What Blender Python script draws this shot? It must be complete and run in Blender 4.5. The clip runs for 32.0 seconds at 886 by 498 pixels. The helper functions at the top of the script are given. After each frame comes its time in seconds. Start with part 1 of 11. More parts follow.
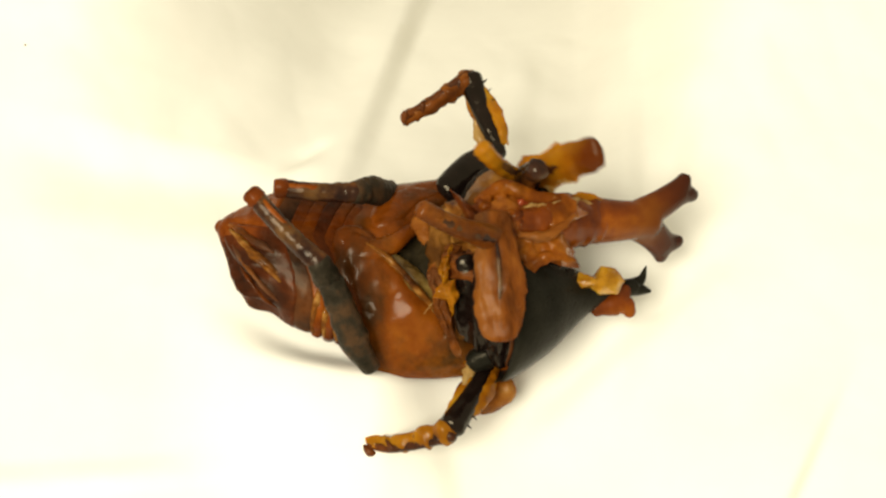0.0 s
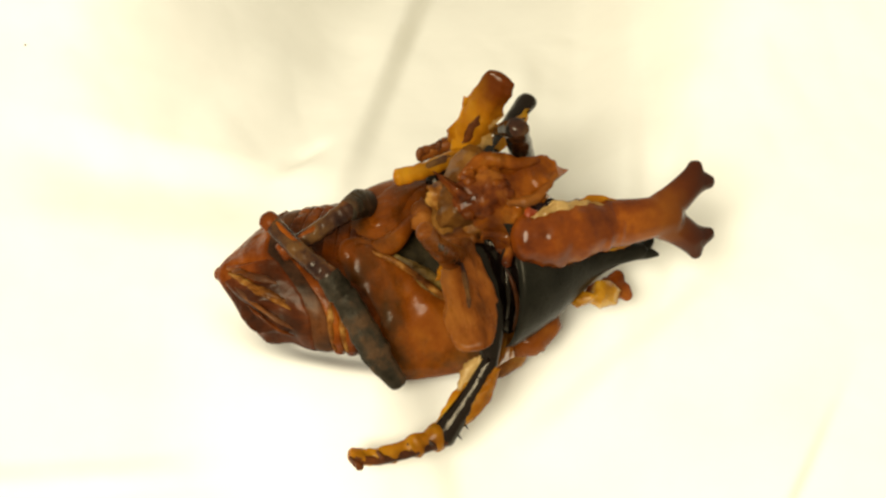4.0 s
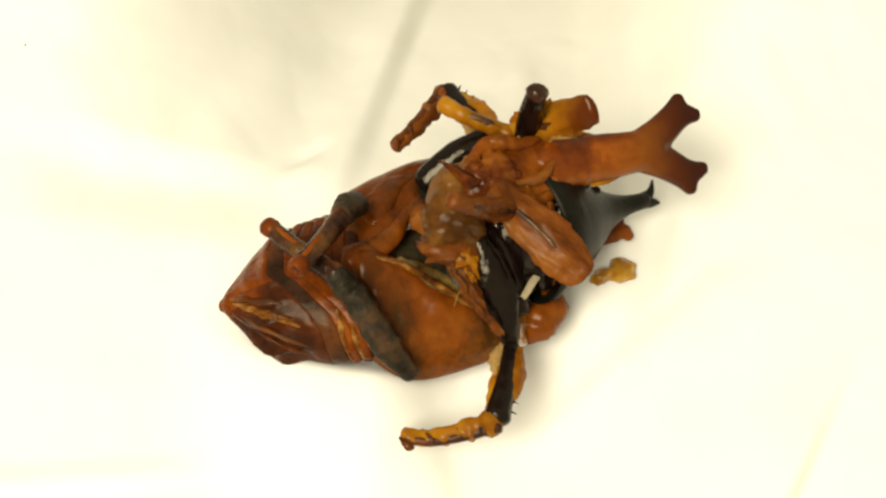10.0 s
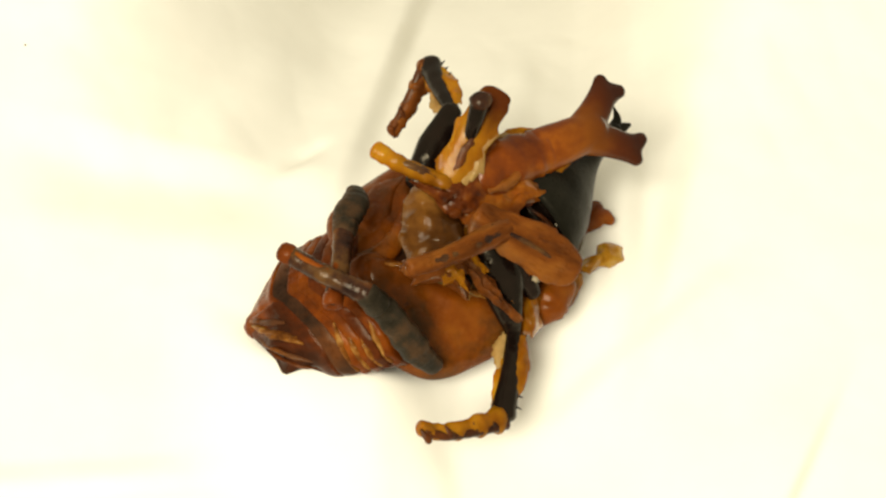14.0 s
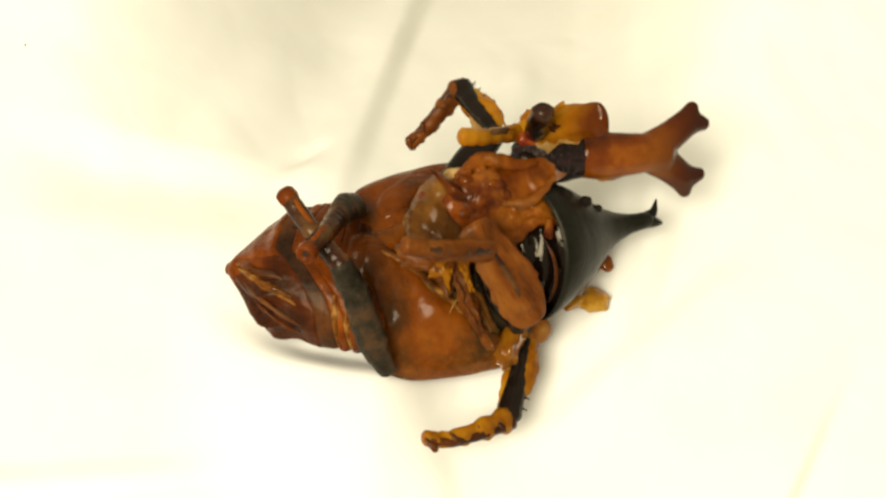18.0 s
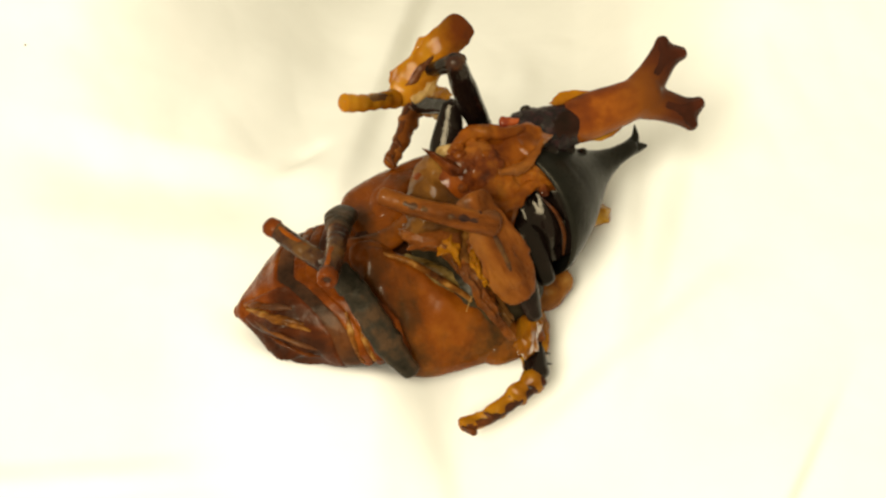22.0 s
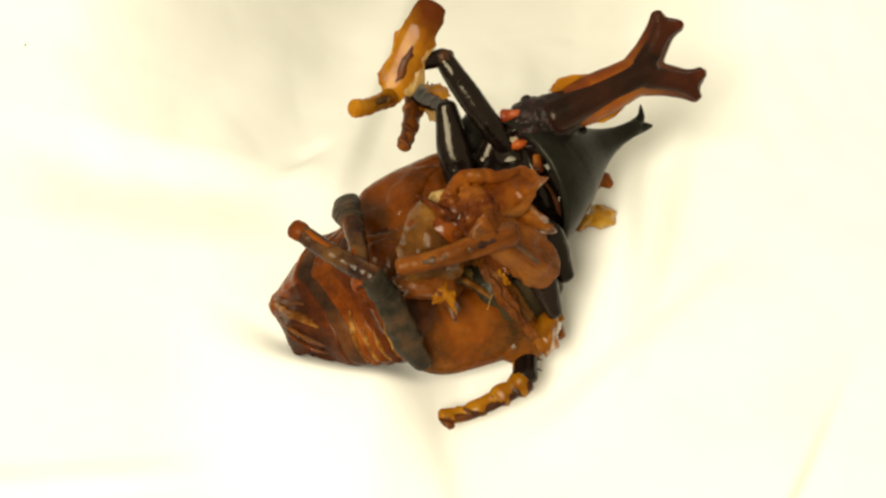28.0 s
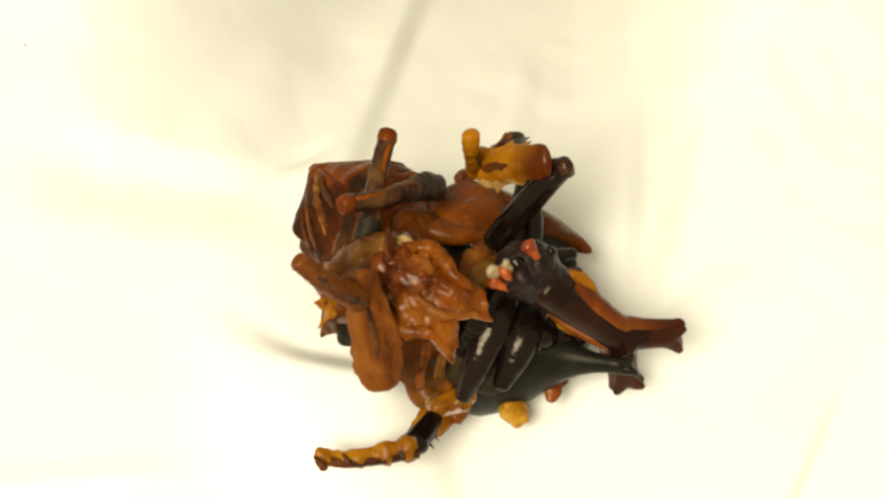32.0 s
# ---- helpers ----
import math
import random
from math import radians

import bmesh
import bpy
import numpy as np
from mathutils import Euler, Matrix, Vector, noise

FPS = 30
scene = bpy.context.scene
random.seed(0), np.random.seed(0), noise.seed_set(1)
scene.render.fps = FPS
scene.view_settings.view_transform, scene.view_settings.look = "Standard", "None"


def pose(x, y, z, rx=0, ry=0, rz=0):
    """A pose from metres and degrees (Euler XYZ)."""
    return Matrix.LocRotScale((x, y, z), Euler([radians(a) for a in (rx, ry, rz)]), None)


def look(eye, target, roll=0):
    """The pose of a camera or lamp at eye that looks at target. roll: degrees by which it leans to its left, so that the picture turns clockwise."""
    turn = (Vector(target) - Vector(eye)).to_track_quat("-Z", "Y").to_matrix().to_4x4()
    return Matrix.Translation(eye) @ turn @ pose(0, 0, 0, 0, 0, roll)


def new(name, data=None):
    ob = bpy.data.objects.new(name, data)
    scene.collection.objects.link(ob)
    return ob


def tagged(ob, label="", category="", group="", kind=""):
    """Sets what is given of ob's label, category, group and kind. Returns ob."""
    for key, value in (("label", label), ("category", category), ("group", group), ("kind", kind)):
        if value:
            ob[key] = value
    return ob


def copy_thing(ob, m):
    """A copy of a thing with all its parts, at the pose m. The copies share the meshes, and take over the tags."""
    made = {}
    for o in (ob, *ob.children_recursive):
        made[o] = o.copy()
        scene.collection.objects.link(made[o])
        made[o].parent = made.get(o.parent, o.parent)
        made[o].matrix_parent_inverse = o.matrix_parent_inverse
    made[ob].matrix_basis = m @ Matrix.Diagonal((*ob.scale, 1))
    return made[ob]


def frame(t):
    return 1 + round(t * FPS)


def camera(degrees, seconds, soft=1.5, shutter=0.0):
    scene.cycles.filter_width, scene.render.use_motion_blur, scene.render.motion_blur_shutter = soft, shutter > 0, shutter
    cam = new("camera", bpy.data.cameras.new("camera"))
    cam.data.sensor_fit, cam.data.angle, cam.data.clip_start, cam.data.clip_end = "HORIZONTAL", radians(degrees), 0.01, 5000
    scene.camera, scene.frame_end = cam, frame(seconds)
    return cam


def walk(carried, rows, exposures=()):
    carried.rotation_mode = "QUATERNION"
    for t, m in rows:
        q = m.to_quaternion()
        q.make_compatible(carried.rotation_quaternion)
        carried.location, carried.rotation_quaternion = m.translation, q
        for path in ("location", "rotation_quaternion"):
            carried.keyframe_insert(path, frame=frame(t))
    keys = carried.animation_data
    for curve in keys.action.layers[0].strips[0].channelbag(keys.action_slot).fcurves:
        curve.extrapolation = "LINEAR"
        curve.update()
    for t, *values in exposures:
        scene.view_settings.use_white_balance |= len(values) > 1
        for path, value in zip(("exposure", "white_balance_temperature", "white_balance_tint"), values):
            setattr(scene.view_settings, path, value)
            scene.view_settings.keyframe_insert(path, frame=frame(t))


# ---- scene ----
cam = camera(40.0, 32.0, soft=2.5, shutter=0.5)
EYE = (0.0, -0.0892, 0.17776)
AIM = (0.0, 0.0, 0.010)
walk(cam, [(0.0, look(EYE, AIM)), (32.0, look(EYE, AIM))], exposures=[(0.0, 0.10), (32.0, 0.10)])

# ---- light: even glow of a bright room, plus an added wide soft lamp ----
world = bpy.data.worlds.new("room_light")
scene.world = world
world.use_nodes = True
wn = world.node_tree
wn.nodes["Background"].inputs["Color"].default_value = (1.0, 0.905, 0.66, 1)
wn.nodes["Background"].inputs["Strength"].default_value = 0.57


def area_lamp(name, eye, target, size, power, color):
    data = bpy.data.lights.new(name, "AREA")
    data.shape, data.size, data.energy, data.color = "DISK", size, power, color
    ob = new(name, data)
    ob.matrix_world = look(eye, target)
    return ob


# added area lamp at front left, no known source; stands for the room's light
area_lamp("added_soft_lamp", (-0.38, -0.48, 0.95), (0, 0, 0), 0.6, 17.5, (1.0, 0.935, 0.76))

MM = 0.001

# ---- materials ----


def shade(name, colors, scale=300.0, rough=0.35, bump=0.3, fine=2500.0, coat=0.0, through_light=0.0,
          spread=(0.35, 0.65), stretch=(1, 1, 1), spec=0.5, rough_var=0.12, band=None, grain=0.28, clear=0.0, wrinkle=None):
    """Noise-mixed colours at two scales, with relief; through_light lets light shine through thin skin."""
    m = bpy.data.materials.new(name)
    m.use_nodes = True
    n, l = m.node_tree.nodes, m.node_tree.links
    b = n["Principled BSDF"]
    tc = n.new("ShaderNodeTexCoord")
    mp = n.new("ShaderNodeMapping")
    mp.inputs["Scale"].default_value = stretch
    l.new(tc.outputs["Object"], mp.inputs["Vector"])
    big = n.new("ShaderNodeTexNoise")
    big.inputs["Scale"].default_value = scale
    big.inputs["Detail"].default_value = 5
    big.inputs["Roughness"].default_value = 0.6
    l.new(mp.outputs["Vector"], big.inputs["Vector"])
    ramp = n.new("ShaderNodeValToRGB")
    el = ramp.color_ramp.elements
    k = len(colors)
    el[0].position, el[1].position = spread
    el[0].color, el[1].color = (*colors[0], 1), (*colors[-1], 1)
    for i in range(1, k - 1):
        e = el.new(spread[0] + (spread[1] - spread[0]) * i / (k - 1))
        e.color = (*colors[i], 1)
    l.new(big.outputs["Fac"], ramp.inputs["Fac"])
    tone = ramp.outputs["Color"]
    if band:
        sep = n.new("ShaderNodeSeparateXYZ")
        l.new(tc.outputs["Object"], sep.inputs["Vector"])
        wav = n.new("ShaderNodeMath")
        wav.operation = "MULTIPLY_ADD"
        wav.inputs[1].default_value = 0.008
        l.new(big.outputs["Fac"], wav.inputs[0])
        l.new(sep.outputs["X"], wav.inputs[2])
        mr = n.new("ShaderNodeMapRange")
        mr.inputs["From Min"].default_value, mr.inputs["From Max"].default_value = band[0] * 0.001 + 0.004, band[1] * 0.001 + 0.004
        l.new(wav.outputs["Value"], mr.inputs["Value"])
        bm_ = n.new("ShaderNodeMix")
        bm_.data_type = "RGBA"
        bm_.inputs["B"].default_value = (*band[2], 1)
        l.new(mr.outputs["Result"], bm_.inputs["Factor"])
        l.new(tone, bm_.inputs["A"])
        tone = bm_.outputs["Result"]
    small = n.new("ShaderNodeTexNoise")
    small.inputs["Scale"].default_value = fine
    small.inputs["Detail"].default_value = 4
    l.new(mp.outputs["Vector"], small.inputs["Vector"])
    mix = n.new("ShaderNodeMix")
    mix.data_type, mix.blend_type = "RGBA", "MULTIPLY"
    mix.inputs["Factor"].default_value = grain
    tint = n.new("ShaderNodeValToRGB")
    tint.color_ramp.elements[0].position, tint.color_ramp.elements[1].position = 0.3, 0.65
    tint.color_ramp.elements[0].color = (0.45, 0.42, 0.40, 1)
    l.new(small.outputs["Fac"], tint.inputs["Fac"])
    l.new(tone, mix.inputs["A"])
    l.new(tint.outputs["Color"], mix.inputs["B"])
    l.new(mix.outputs["Result"], b.inputs["Base Color"])
    rr = n.new("ShaderNodeMapRange")
    rr.inputs["To Min"].default_value = max(0.03, rough - rough_var)
    rr.inputs["To Max"].default_value = rough + rough_var
    l.new(small.outputs["Fac"], rr.inputs["Value"])
    l.new(rr.outputs["Result"], b.inputs["Roughness"])
    b.inputs["Specular IOR Level"].default_value = spec
    b.inputs["Coat Weight"].default_value = coat
    b.inputs["Specular Tint"].default_value = (1.0, 0.87, 0.64, 1)
    b.inputs["Coat Roughness"].default_value = 0.08
    if clear:
        b.inputs["Transmission Weight"].default_value = clear
        b.inputs["IOR"].default_value = 1.3
    add = n.new("ShaderNodeMath")
    add.operation = "MULTIPLY_ADD"
    add.inputs[1].default_value = 0.35
    l.new(small.outputs["Fac"], add.inputs[0])
    l.new(big.outputs["Fac"], add.inputs[2])
    bp = n.new("ShaderNodeBump")
    bp.inputs["Strength"].default_value = bump
    bp.inputs["Distance"].default_value = 0.0006
    l.new(add.outputs["Value"], bp.inputs["Height"])
    l.new(bp.outputs["Normal"], b.inputs["Normal"])
    l.new(bp.outputs["Normal"], b.inputs["Coat Normal"])
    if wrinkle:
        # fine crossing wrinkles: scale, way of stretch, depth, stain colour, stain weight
        wm = n.new("ShaderNodeMapping")
        wm.inputs["Scale"].default_value = wrinkle[1]
        wm.inputs["Rotation"].default_value = (0.3, 0.2, 0.6)
        l.new(tc.outputs["Object"], wm.inputs["Vector"])
        wt = n.new("ShaderNodeTexNoise")
        wt.noise_type = "RIDGED_MULTIFRACTAL"
        wt.inputs["Scale"].default_value = wrinkle[0]
        wt.inputs["Detail"].default_value = 3
        wt.inputs["Distortion"].default_value = 0.6
        l.new(wm.outputs["Vector"], wt.inputs["Vector"])
        b2 = n.new("ShaderNodeBump")
        b2.inputs["Strength"].default_value = wrinkle[2]
        b2.inputs["Distance"].default_value = 0.0008
        l.new(wt.outputs["Fac"], b2.inputs["Height"])
        l.new(bp.outputs["Normal"], b2.inputs["Normal"])
        l.new(b2.outputs["Normal"], b.inputs["Normal"])
        l.new(b2.outputs["Normal"], b.inputs["Coat Normal"])
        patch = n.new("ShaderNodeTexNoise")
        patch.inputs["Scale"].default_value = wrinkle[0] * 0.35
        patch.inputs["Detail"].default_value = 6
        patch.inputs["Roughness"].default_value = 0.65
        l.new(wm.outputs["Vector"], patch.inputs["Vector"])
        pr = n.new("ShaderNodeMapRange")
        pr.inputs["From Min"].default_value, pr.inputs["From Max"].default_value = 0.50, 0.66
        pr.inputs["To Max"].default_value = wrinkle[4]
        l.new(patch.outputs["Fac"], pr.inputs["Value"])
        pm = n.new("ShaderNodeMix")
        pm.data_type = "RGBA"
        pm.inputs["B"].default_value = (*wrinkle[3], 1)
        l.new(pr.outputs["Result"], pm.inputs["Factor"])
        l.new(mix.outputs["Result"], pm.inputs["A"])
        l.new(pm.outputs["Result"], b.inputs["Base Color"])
    if through_light:
        tr = n.new("ShaderNodeBsdfTranslucent")
        l.new(tone, tr.inputs["Color"])
        ms = n.new("ShaderNodeMixShader")
        ms.inputs["Fac"].default_value = through_light
        l.new(b.outputs["BSDF"], ms.inputs[1])
        l.new(tr.outputs["BSDF"], ms.inputs[2])
        l.new(ms.outputs["Shader"], n["Material Output"].inputs["Surface"])
    return m


PAPER = shade("tissue_paper", [(0.775, 0.757, 0.685), (0.795, 0.777, 0.705)], 30, 0.95, 0.0, 300, spec=0.05, rough_var=0.03, grain=0.02)
TABLE = shade("table_white", [(0.62, 0.58, 0.5), (0.7, 0.66, 0.58)], 8, 0.5, 0.05, 200)
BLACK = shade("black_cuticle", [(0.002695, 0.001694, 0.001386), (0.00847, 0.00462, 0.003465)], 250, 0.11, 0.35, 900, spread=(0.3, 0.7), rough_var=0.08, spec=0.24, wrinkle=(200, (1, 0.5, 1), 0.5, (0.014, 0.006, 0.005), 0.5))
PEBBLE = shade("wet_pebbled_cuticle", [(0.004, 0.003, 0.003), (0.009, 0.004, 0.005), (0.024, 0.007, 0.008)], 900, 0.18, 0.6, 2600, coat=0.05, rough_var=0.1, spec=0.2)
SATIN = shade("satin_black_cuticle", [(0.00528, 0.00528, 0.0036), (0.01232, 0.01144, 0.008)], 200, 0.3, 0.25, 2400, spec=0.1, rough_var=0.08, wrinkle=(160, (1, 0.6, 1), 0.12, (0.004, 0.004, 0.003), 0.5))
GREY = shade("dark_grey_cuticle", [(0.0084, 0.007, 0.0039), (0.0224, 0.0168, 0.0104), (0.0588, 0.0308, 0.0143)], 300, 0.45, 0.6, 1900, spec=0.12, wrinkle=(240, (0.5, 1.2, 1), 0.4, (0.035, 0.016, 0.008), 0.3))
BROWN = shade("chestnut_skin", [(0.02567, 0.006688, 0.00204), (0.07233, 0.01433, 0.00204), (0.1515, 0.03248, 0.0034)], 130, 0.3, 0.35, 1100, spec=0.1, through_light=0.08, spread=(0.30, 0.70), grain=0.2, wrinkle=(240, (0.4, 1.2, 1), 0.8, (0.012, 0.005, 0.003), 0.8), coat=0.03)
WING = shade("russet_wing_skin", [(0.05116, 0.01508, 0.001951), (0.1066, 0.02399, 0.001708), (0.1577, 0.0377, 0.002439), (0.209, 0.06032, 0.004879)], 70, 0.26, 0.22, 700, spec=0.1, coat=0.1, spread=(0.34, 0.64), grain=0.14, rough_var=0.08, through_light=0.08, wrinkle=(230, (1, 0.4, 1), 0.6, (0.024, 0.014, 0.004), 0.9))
OLIVE = shade("olive_border_highlight", [(0.075, 0.036, 0.006), (0.1575, 0.092, 0.018), (0.255, 0.168, 0.05)], 260, 0.22, 0.4, 1100, spec=0.4, coat=0.45, through_light=0.15, wrinkle=(420, (0.4, 1.2, 1), 0.6, (0.05, 0.022, 0.005), 0.7))
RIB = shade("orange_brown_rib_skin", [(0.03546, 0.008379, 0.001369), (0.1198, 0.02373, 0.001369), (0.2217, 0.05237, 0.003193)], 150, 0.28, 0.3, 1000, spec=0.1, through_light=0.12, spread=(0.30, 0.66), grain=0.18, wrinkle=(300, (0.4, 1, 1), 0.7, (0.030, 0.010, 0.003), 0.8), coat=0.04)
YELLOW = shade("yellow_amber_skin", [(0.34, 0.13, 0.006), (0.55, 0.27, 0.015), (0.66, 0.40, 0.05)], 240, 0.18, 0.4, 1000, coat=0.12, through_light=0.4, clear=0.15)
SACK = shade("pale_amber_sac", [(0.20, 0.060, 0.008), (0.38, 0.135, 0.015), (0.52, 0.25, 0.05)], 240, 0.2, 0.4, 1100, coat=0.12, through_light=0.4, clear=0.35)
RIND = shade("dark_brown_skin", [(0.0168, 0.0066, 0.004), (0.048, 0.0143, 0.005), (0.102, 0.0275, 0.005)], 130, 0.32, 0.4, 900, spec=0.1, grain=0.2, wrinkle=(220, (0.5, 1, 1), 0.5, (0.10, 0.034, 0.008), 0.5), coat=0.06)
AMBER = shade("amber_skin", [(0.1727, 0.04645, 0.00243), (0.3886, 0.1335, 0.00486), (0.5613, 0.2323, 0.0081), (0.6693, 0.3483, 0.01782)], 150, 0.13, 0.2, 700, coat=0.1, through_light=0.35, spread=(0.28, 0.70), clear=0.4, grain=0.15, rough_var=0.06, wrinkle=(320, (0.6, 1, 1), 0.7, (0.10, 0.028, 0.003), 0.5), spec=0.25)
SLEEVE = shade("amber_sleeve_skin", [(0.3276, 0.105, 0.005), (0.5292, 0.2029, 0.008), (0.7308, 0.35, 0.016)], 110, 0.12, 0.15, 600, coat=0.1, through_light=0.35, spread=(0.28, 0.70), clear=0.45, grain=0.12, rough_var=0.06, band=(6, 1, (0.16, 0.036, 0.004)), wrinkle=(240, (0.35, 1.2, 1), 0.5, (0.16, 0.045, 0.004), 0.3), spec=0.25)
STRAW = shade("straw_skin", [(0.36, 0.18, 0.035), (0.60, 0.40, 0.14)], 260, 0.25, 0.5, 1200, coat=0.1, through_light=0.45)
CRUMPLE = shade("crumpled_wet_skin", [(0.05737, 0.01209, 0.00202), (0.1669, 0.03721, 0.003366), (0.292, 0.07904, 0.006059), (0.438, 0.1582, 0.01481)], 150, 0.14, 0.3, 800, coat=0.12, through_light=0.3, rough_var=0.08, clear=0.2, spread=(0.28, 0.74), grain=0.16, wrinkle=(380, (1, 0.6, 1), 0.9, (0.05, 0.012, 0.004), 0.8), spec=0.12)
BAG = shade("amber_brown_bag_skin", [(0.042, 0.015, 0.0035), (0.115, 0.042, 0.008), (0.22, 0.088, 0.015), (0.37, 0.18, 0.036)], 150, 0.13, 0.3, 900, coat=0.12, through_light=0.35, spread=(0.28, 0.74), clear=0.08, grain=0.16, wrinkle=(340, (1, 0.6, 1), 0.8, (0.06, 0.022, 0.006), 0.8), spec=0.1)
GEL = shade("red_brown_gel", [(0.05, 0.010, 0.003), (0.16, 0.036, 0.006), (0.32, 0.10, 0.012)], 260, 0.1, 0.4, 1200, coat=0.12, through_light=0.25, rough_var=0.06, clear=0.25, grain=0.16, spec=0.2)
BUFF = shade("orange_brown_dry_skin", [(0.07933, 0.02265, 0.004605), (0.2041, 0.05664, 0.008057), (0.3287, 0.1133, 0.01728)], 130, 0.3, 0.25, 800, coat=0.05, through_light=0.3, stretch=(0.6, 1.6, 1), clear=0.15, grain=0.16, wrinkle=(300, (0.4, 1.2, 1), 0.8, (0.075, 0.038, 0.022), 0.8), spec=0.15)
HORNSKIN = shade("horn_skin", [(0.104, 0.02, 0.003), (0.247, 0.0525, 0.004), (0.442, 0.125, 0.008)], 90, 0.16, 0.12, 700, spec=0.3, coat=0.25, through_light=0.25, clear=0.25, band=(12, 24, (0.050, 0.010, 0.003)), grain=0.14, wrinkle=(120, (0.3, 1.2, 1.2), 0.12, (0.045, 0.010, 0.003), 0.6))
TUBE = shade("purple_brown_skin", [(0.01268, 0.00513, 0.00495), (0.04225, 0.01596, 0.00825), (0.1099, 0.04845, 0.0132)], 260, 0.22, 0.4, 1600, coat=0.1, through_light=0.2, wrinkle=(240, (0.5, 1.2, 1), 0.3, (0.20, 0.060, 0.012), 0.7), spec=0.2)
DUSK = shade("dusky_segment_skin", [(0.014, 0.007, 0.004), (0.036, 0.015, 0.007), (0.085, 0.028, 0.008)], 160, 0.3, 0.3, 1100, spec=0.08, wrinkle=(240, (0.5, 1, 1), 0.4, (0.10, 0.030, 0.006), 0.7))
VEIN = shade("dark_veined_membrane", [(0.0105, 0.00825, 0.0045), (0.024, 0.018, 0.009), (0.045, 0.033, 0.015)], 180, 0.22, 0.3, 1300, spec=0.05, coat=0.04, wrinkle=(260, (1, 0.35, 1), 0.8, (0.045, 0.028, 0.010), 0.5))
HORNCORE = shade("dark_horn", [(0.006, 0.003, 0.002), (0.022, 0.007, 0.004)], 160, 0.2, 0.15, 1500, spec=0.14, band=(19, 27, (0.06, 0.012, 0.004)))
RED = shade("red_membrane", [(0.14, 0.014, 0.005), (0.36, 0.075, 0.010)], 400, 0.25, 0.3, 2200, coat=0.1, spec=0.3)
PALE = shade("pale_membrane", [(0.40, 0.30, 0.15), (0.62, 0.54, 0.38)], 200, 0.35, 0.3, 1400, coat=0.2, through_light=0.4)
OCHRE = shade("ochre_ragged_skin", [(0.07, 0.020, 0.004), (0.26, 0.090, 0.012), (0.54, 0.28, 0.06)], 280, 0.18, 0.6, 1100, coat=0.12, through_light=0.4, clear=0.1, spec=0.15)

# ---- shapes, in millimetres ----


def spline(pts, n):
    p = np.array(pts, float)
    k = len(p)
    ext = np.vstack([2 * p[0] - p[1], p, 2 * p[-1] - p[-2]])
    out = []
    for s in np.linspace(0, k - 1, n):
        i = min(int(s), k - 2)
        f = s - i
        a, b, c, d = ext[i:i + 4]
        out.append(0.5 * (2 * b + (c - a) * f + (2 * a - 5 * b + 4 * c - d) * f * f + (3 * b - a - 3 * c + d) * f ** 3))
    return np.array(out)


def wobble(v, amp, size, seed):
    q = Vector(v) / size + Vector((seed * 7.3, seed * 3.1, seed * 1.7))
    return amp * noise.fractal(q, 0.9, 2.0, 3)


def crumple(x, y, amp, size, seed):
    """Irregular soft folds: ridges of warped noise, longer one way than the other."""
    a = seed * 1.9
    u, v = x * math.cos(a) + y * math.sin(a), y * math.cos(a) - x * math.sin(a)
    q = Vector((u / size * 0.55, v / size, seed * 2.7))
    q += 0.35 * Vector((noise.noise(q * 0.8), noise.noise(q * 0.8 + Vector((5.2, 1.3, 0))), 0))
    big, small = noise.noise(q * 1.1), noise.noise(q * 2.6 + Vector((0, 0, 3.1)))
    return amp * (1.5 * (0.42 - 1.6 * abs(big)) + 0.6 * (0.4 - 1.5 * abs(small)))


def leaf(outline, z=0.0, dome=0.6, amp=0.5, size=4.0, seed=1, thick=0.2, edge=0.5, n=110, m=20, droop=0.0):
    """A thin crumpled sheet inside an outline, domed, with curled ragged edges."""
    o = np.array(outline, float)
    c = o.mean(axis=0)
    step = np.linalg.norm(np.roll(o, -1, axis=0) - o, axis=1)
    run = np.concatenate([[0], np.cumsum(step)])
    top = []
    for j in range(m + 1):
        rho = 0.02 + 0.98 * j / m
        for i in range(n):
            s = run[-1] * i / n
            k = min(int(np.searchsorted(run, s, side="right")) - 1, len(o) - 1)
            p = o[k] + (o[(k + 1) % len(o)] - o[k]) * ((s - run[k]) / step[k])
            q = c + (p - c) * rho * (1 + edge * 0.2 * rho ** 4 * noise.fractal(Vector((s * 0.55, seed * 3.0, 0.4)), 0.8, 2.0, 2))
            h = z + dome * (1 - rho ** 2) - droop * rho ** 4 + crumple(q[0], q[1], amp, size, seed)
            h += edge * 0.8 * rho ** 6 * noise.noise(Vector((s * 0.35, seed, 2.0)))
            top.append((q[0], q[1], h + wobble((q[0], q[1], seed), amp * 0.5, size, seed)))
    top = np.array(top)
    verts = np.vstack([top, top - np.array((0, 0, thick))])
    faces, w = [], n * (m + 1)
    for j in range(m):
        for i in range(n):
            k = (i + 1) % n
            q = (j * n + i, (j + 1) * n + i, (j + 1) * n + k, j * n + k)
            faces += [q, tuple(w + e for e in q[::-1])]
    faces.append(tuple(range(n)))
    faces.append(tuple(w + e for e in range(n))[::-1])
    for i in range(n):
        a, b = m * n + i, m * n + (i + 1) % n
        faces.append((a, w + a, w + b, b))
    return verts, faces


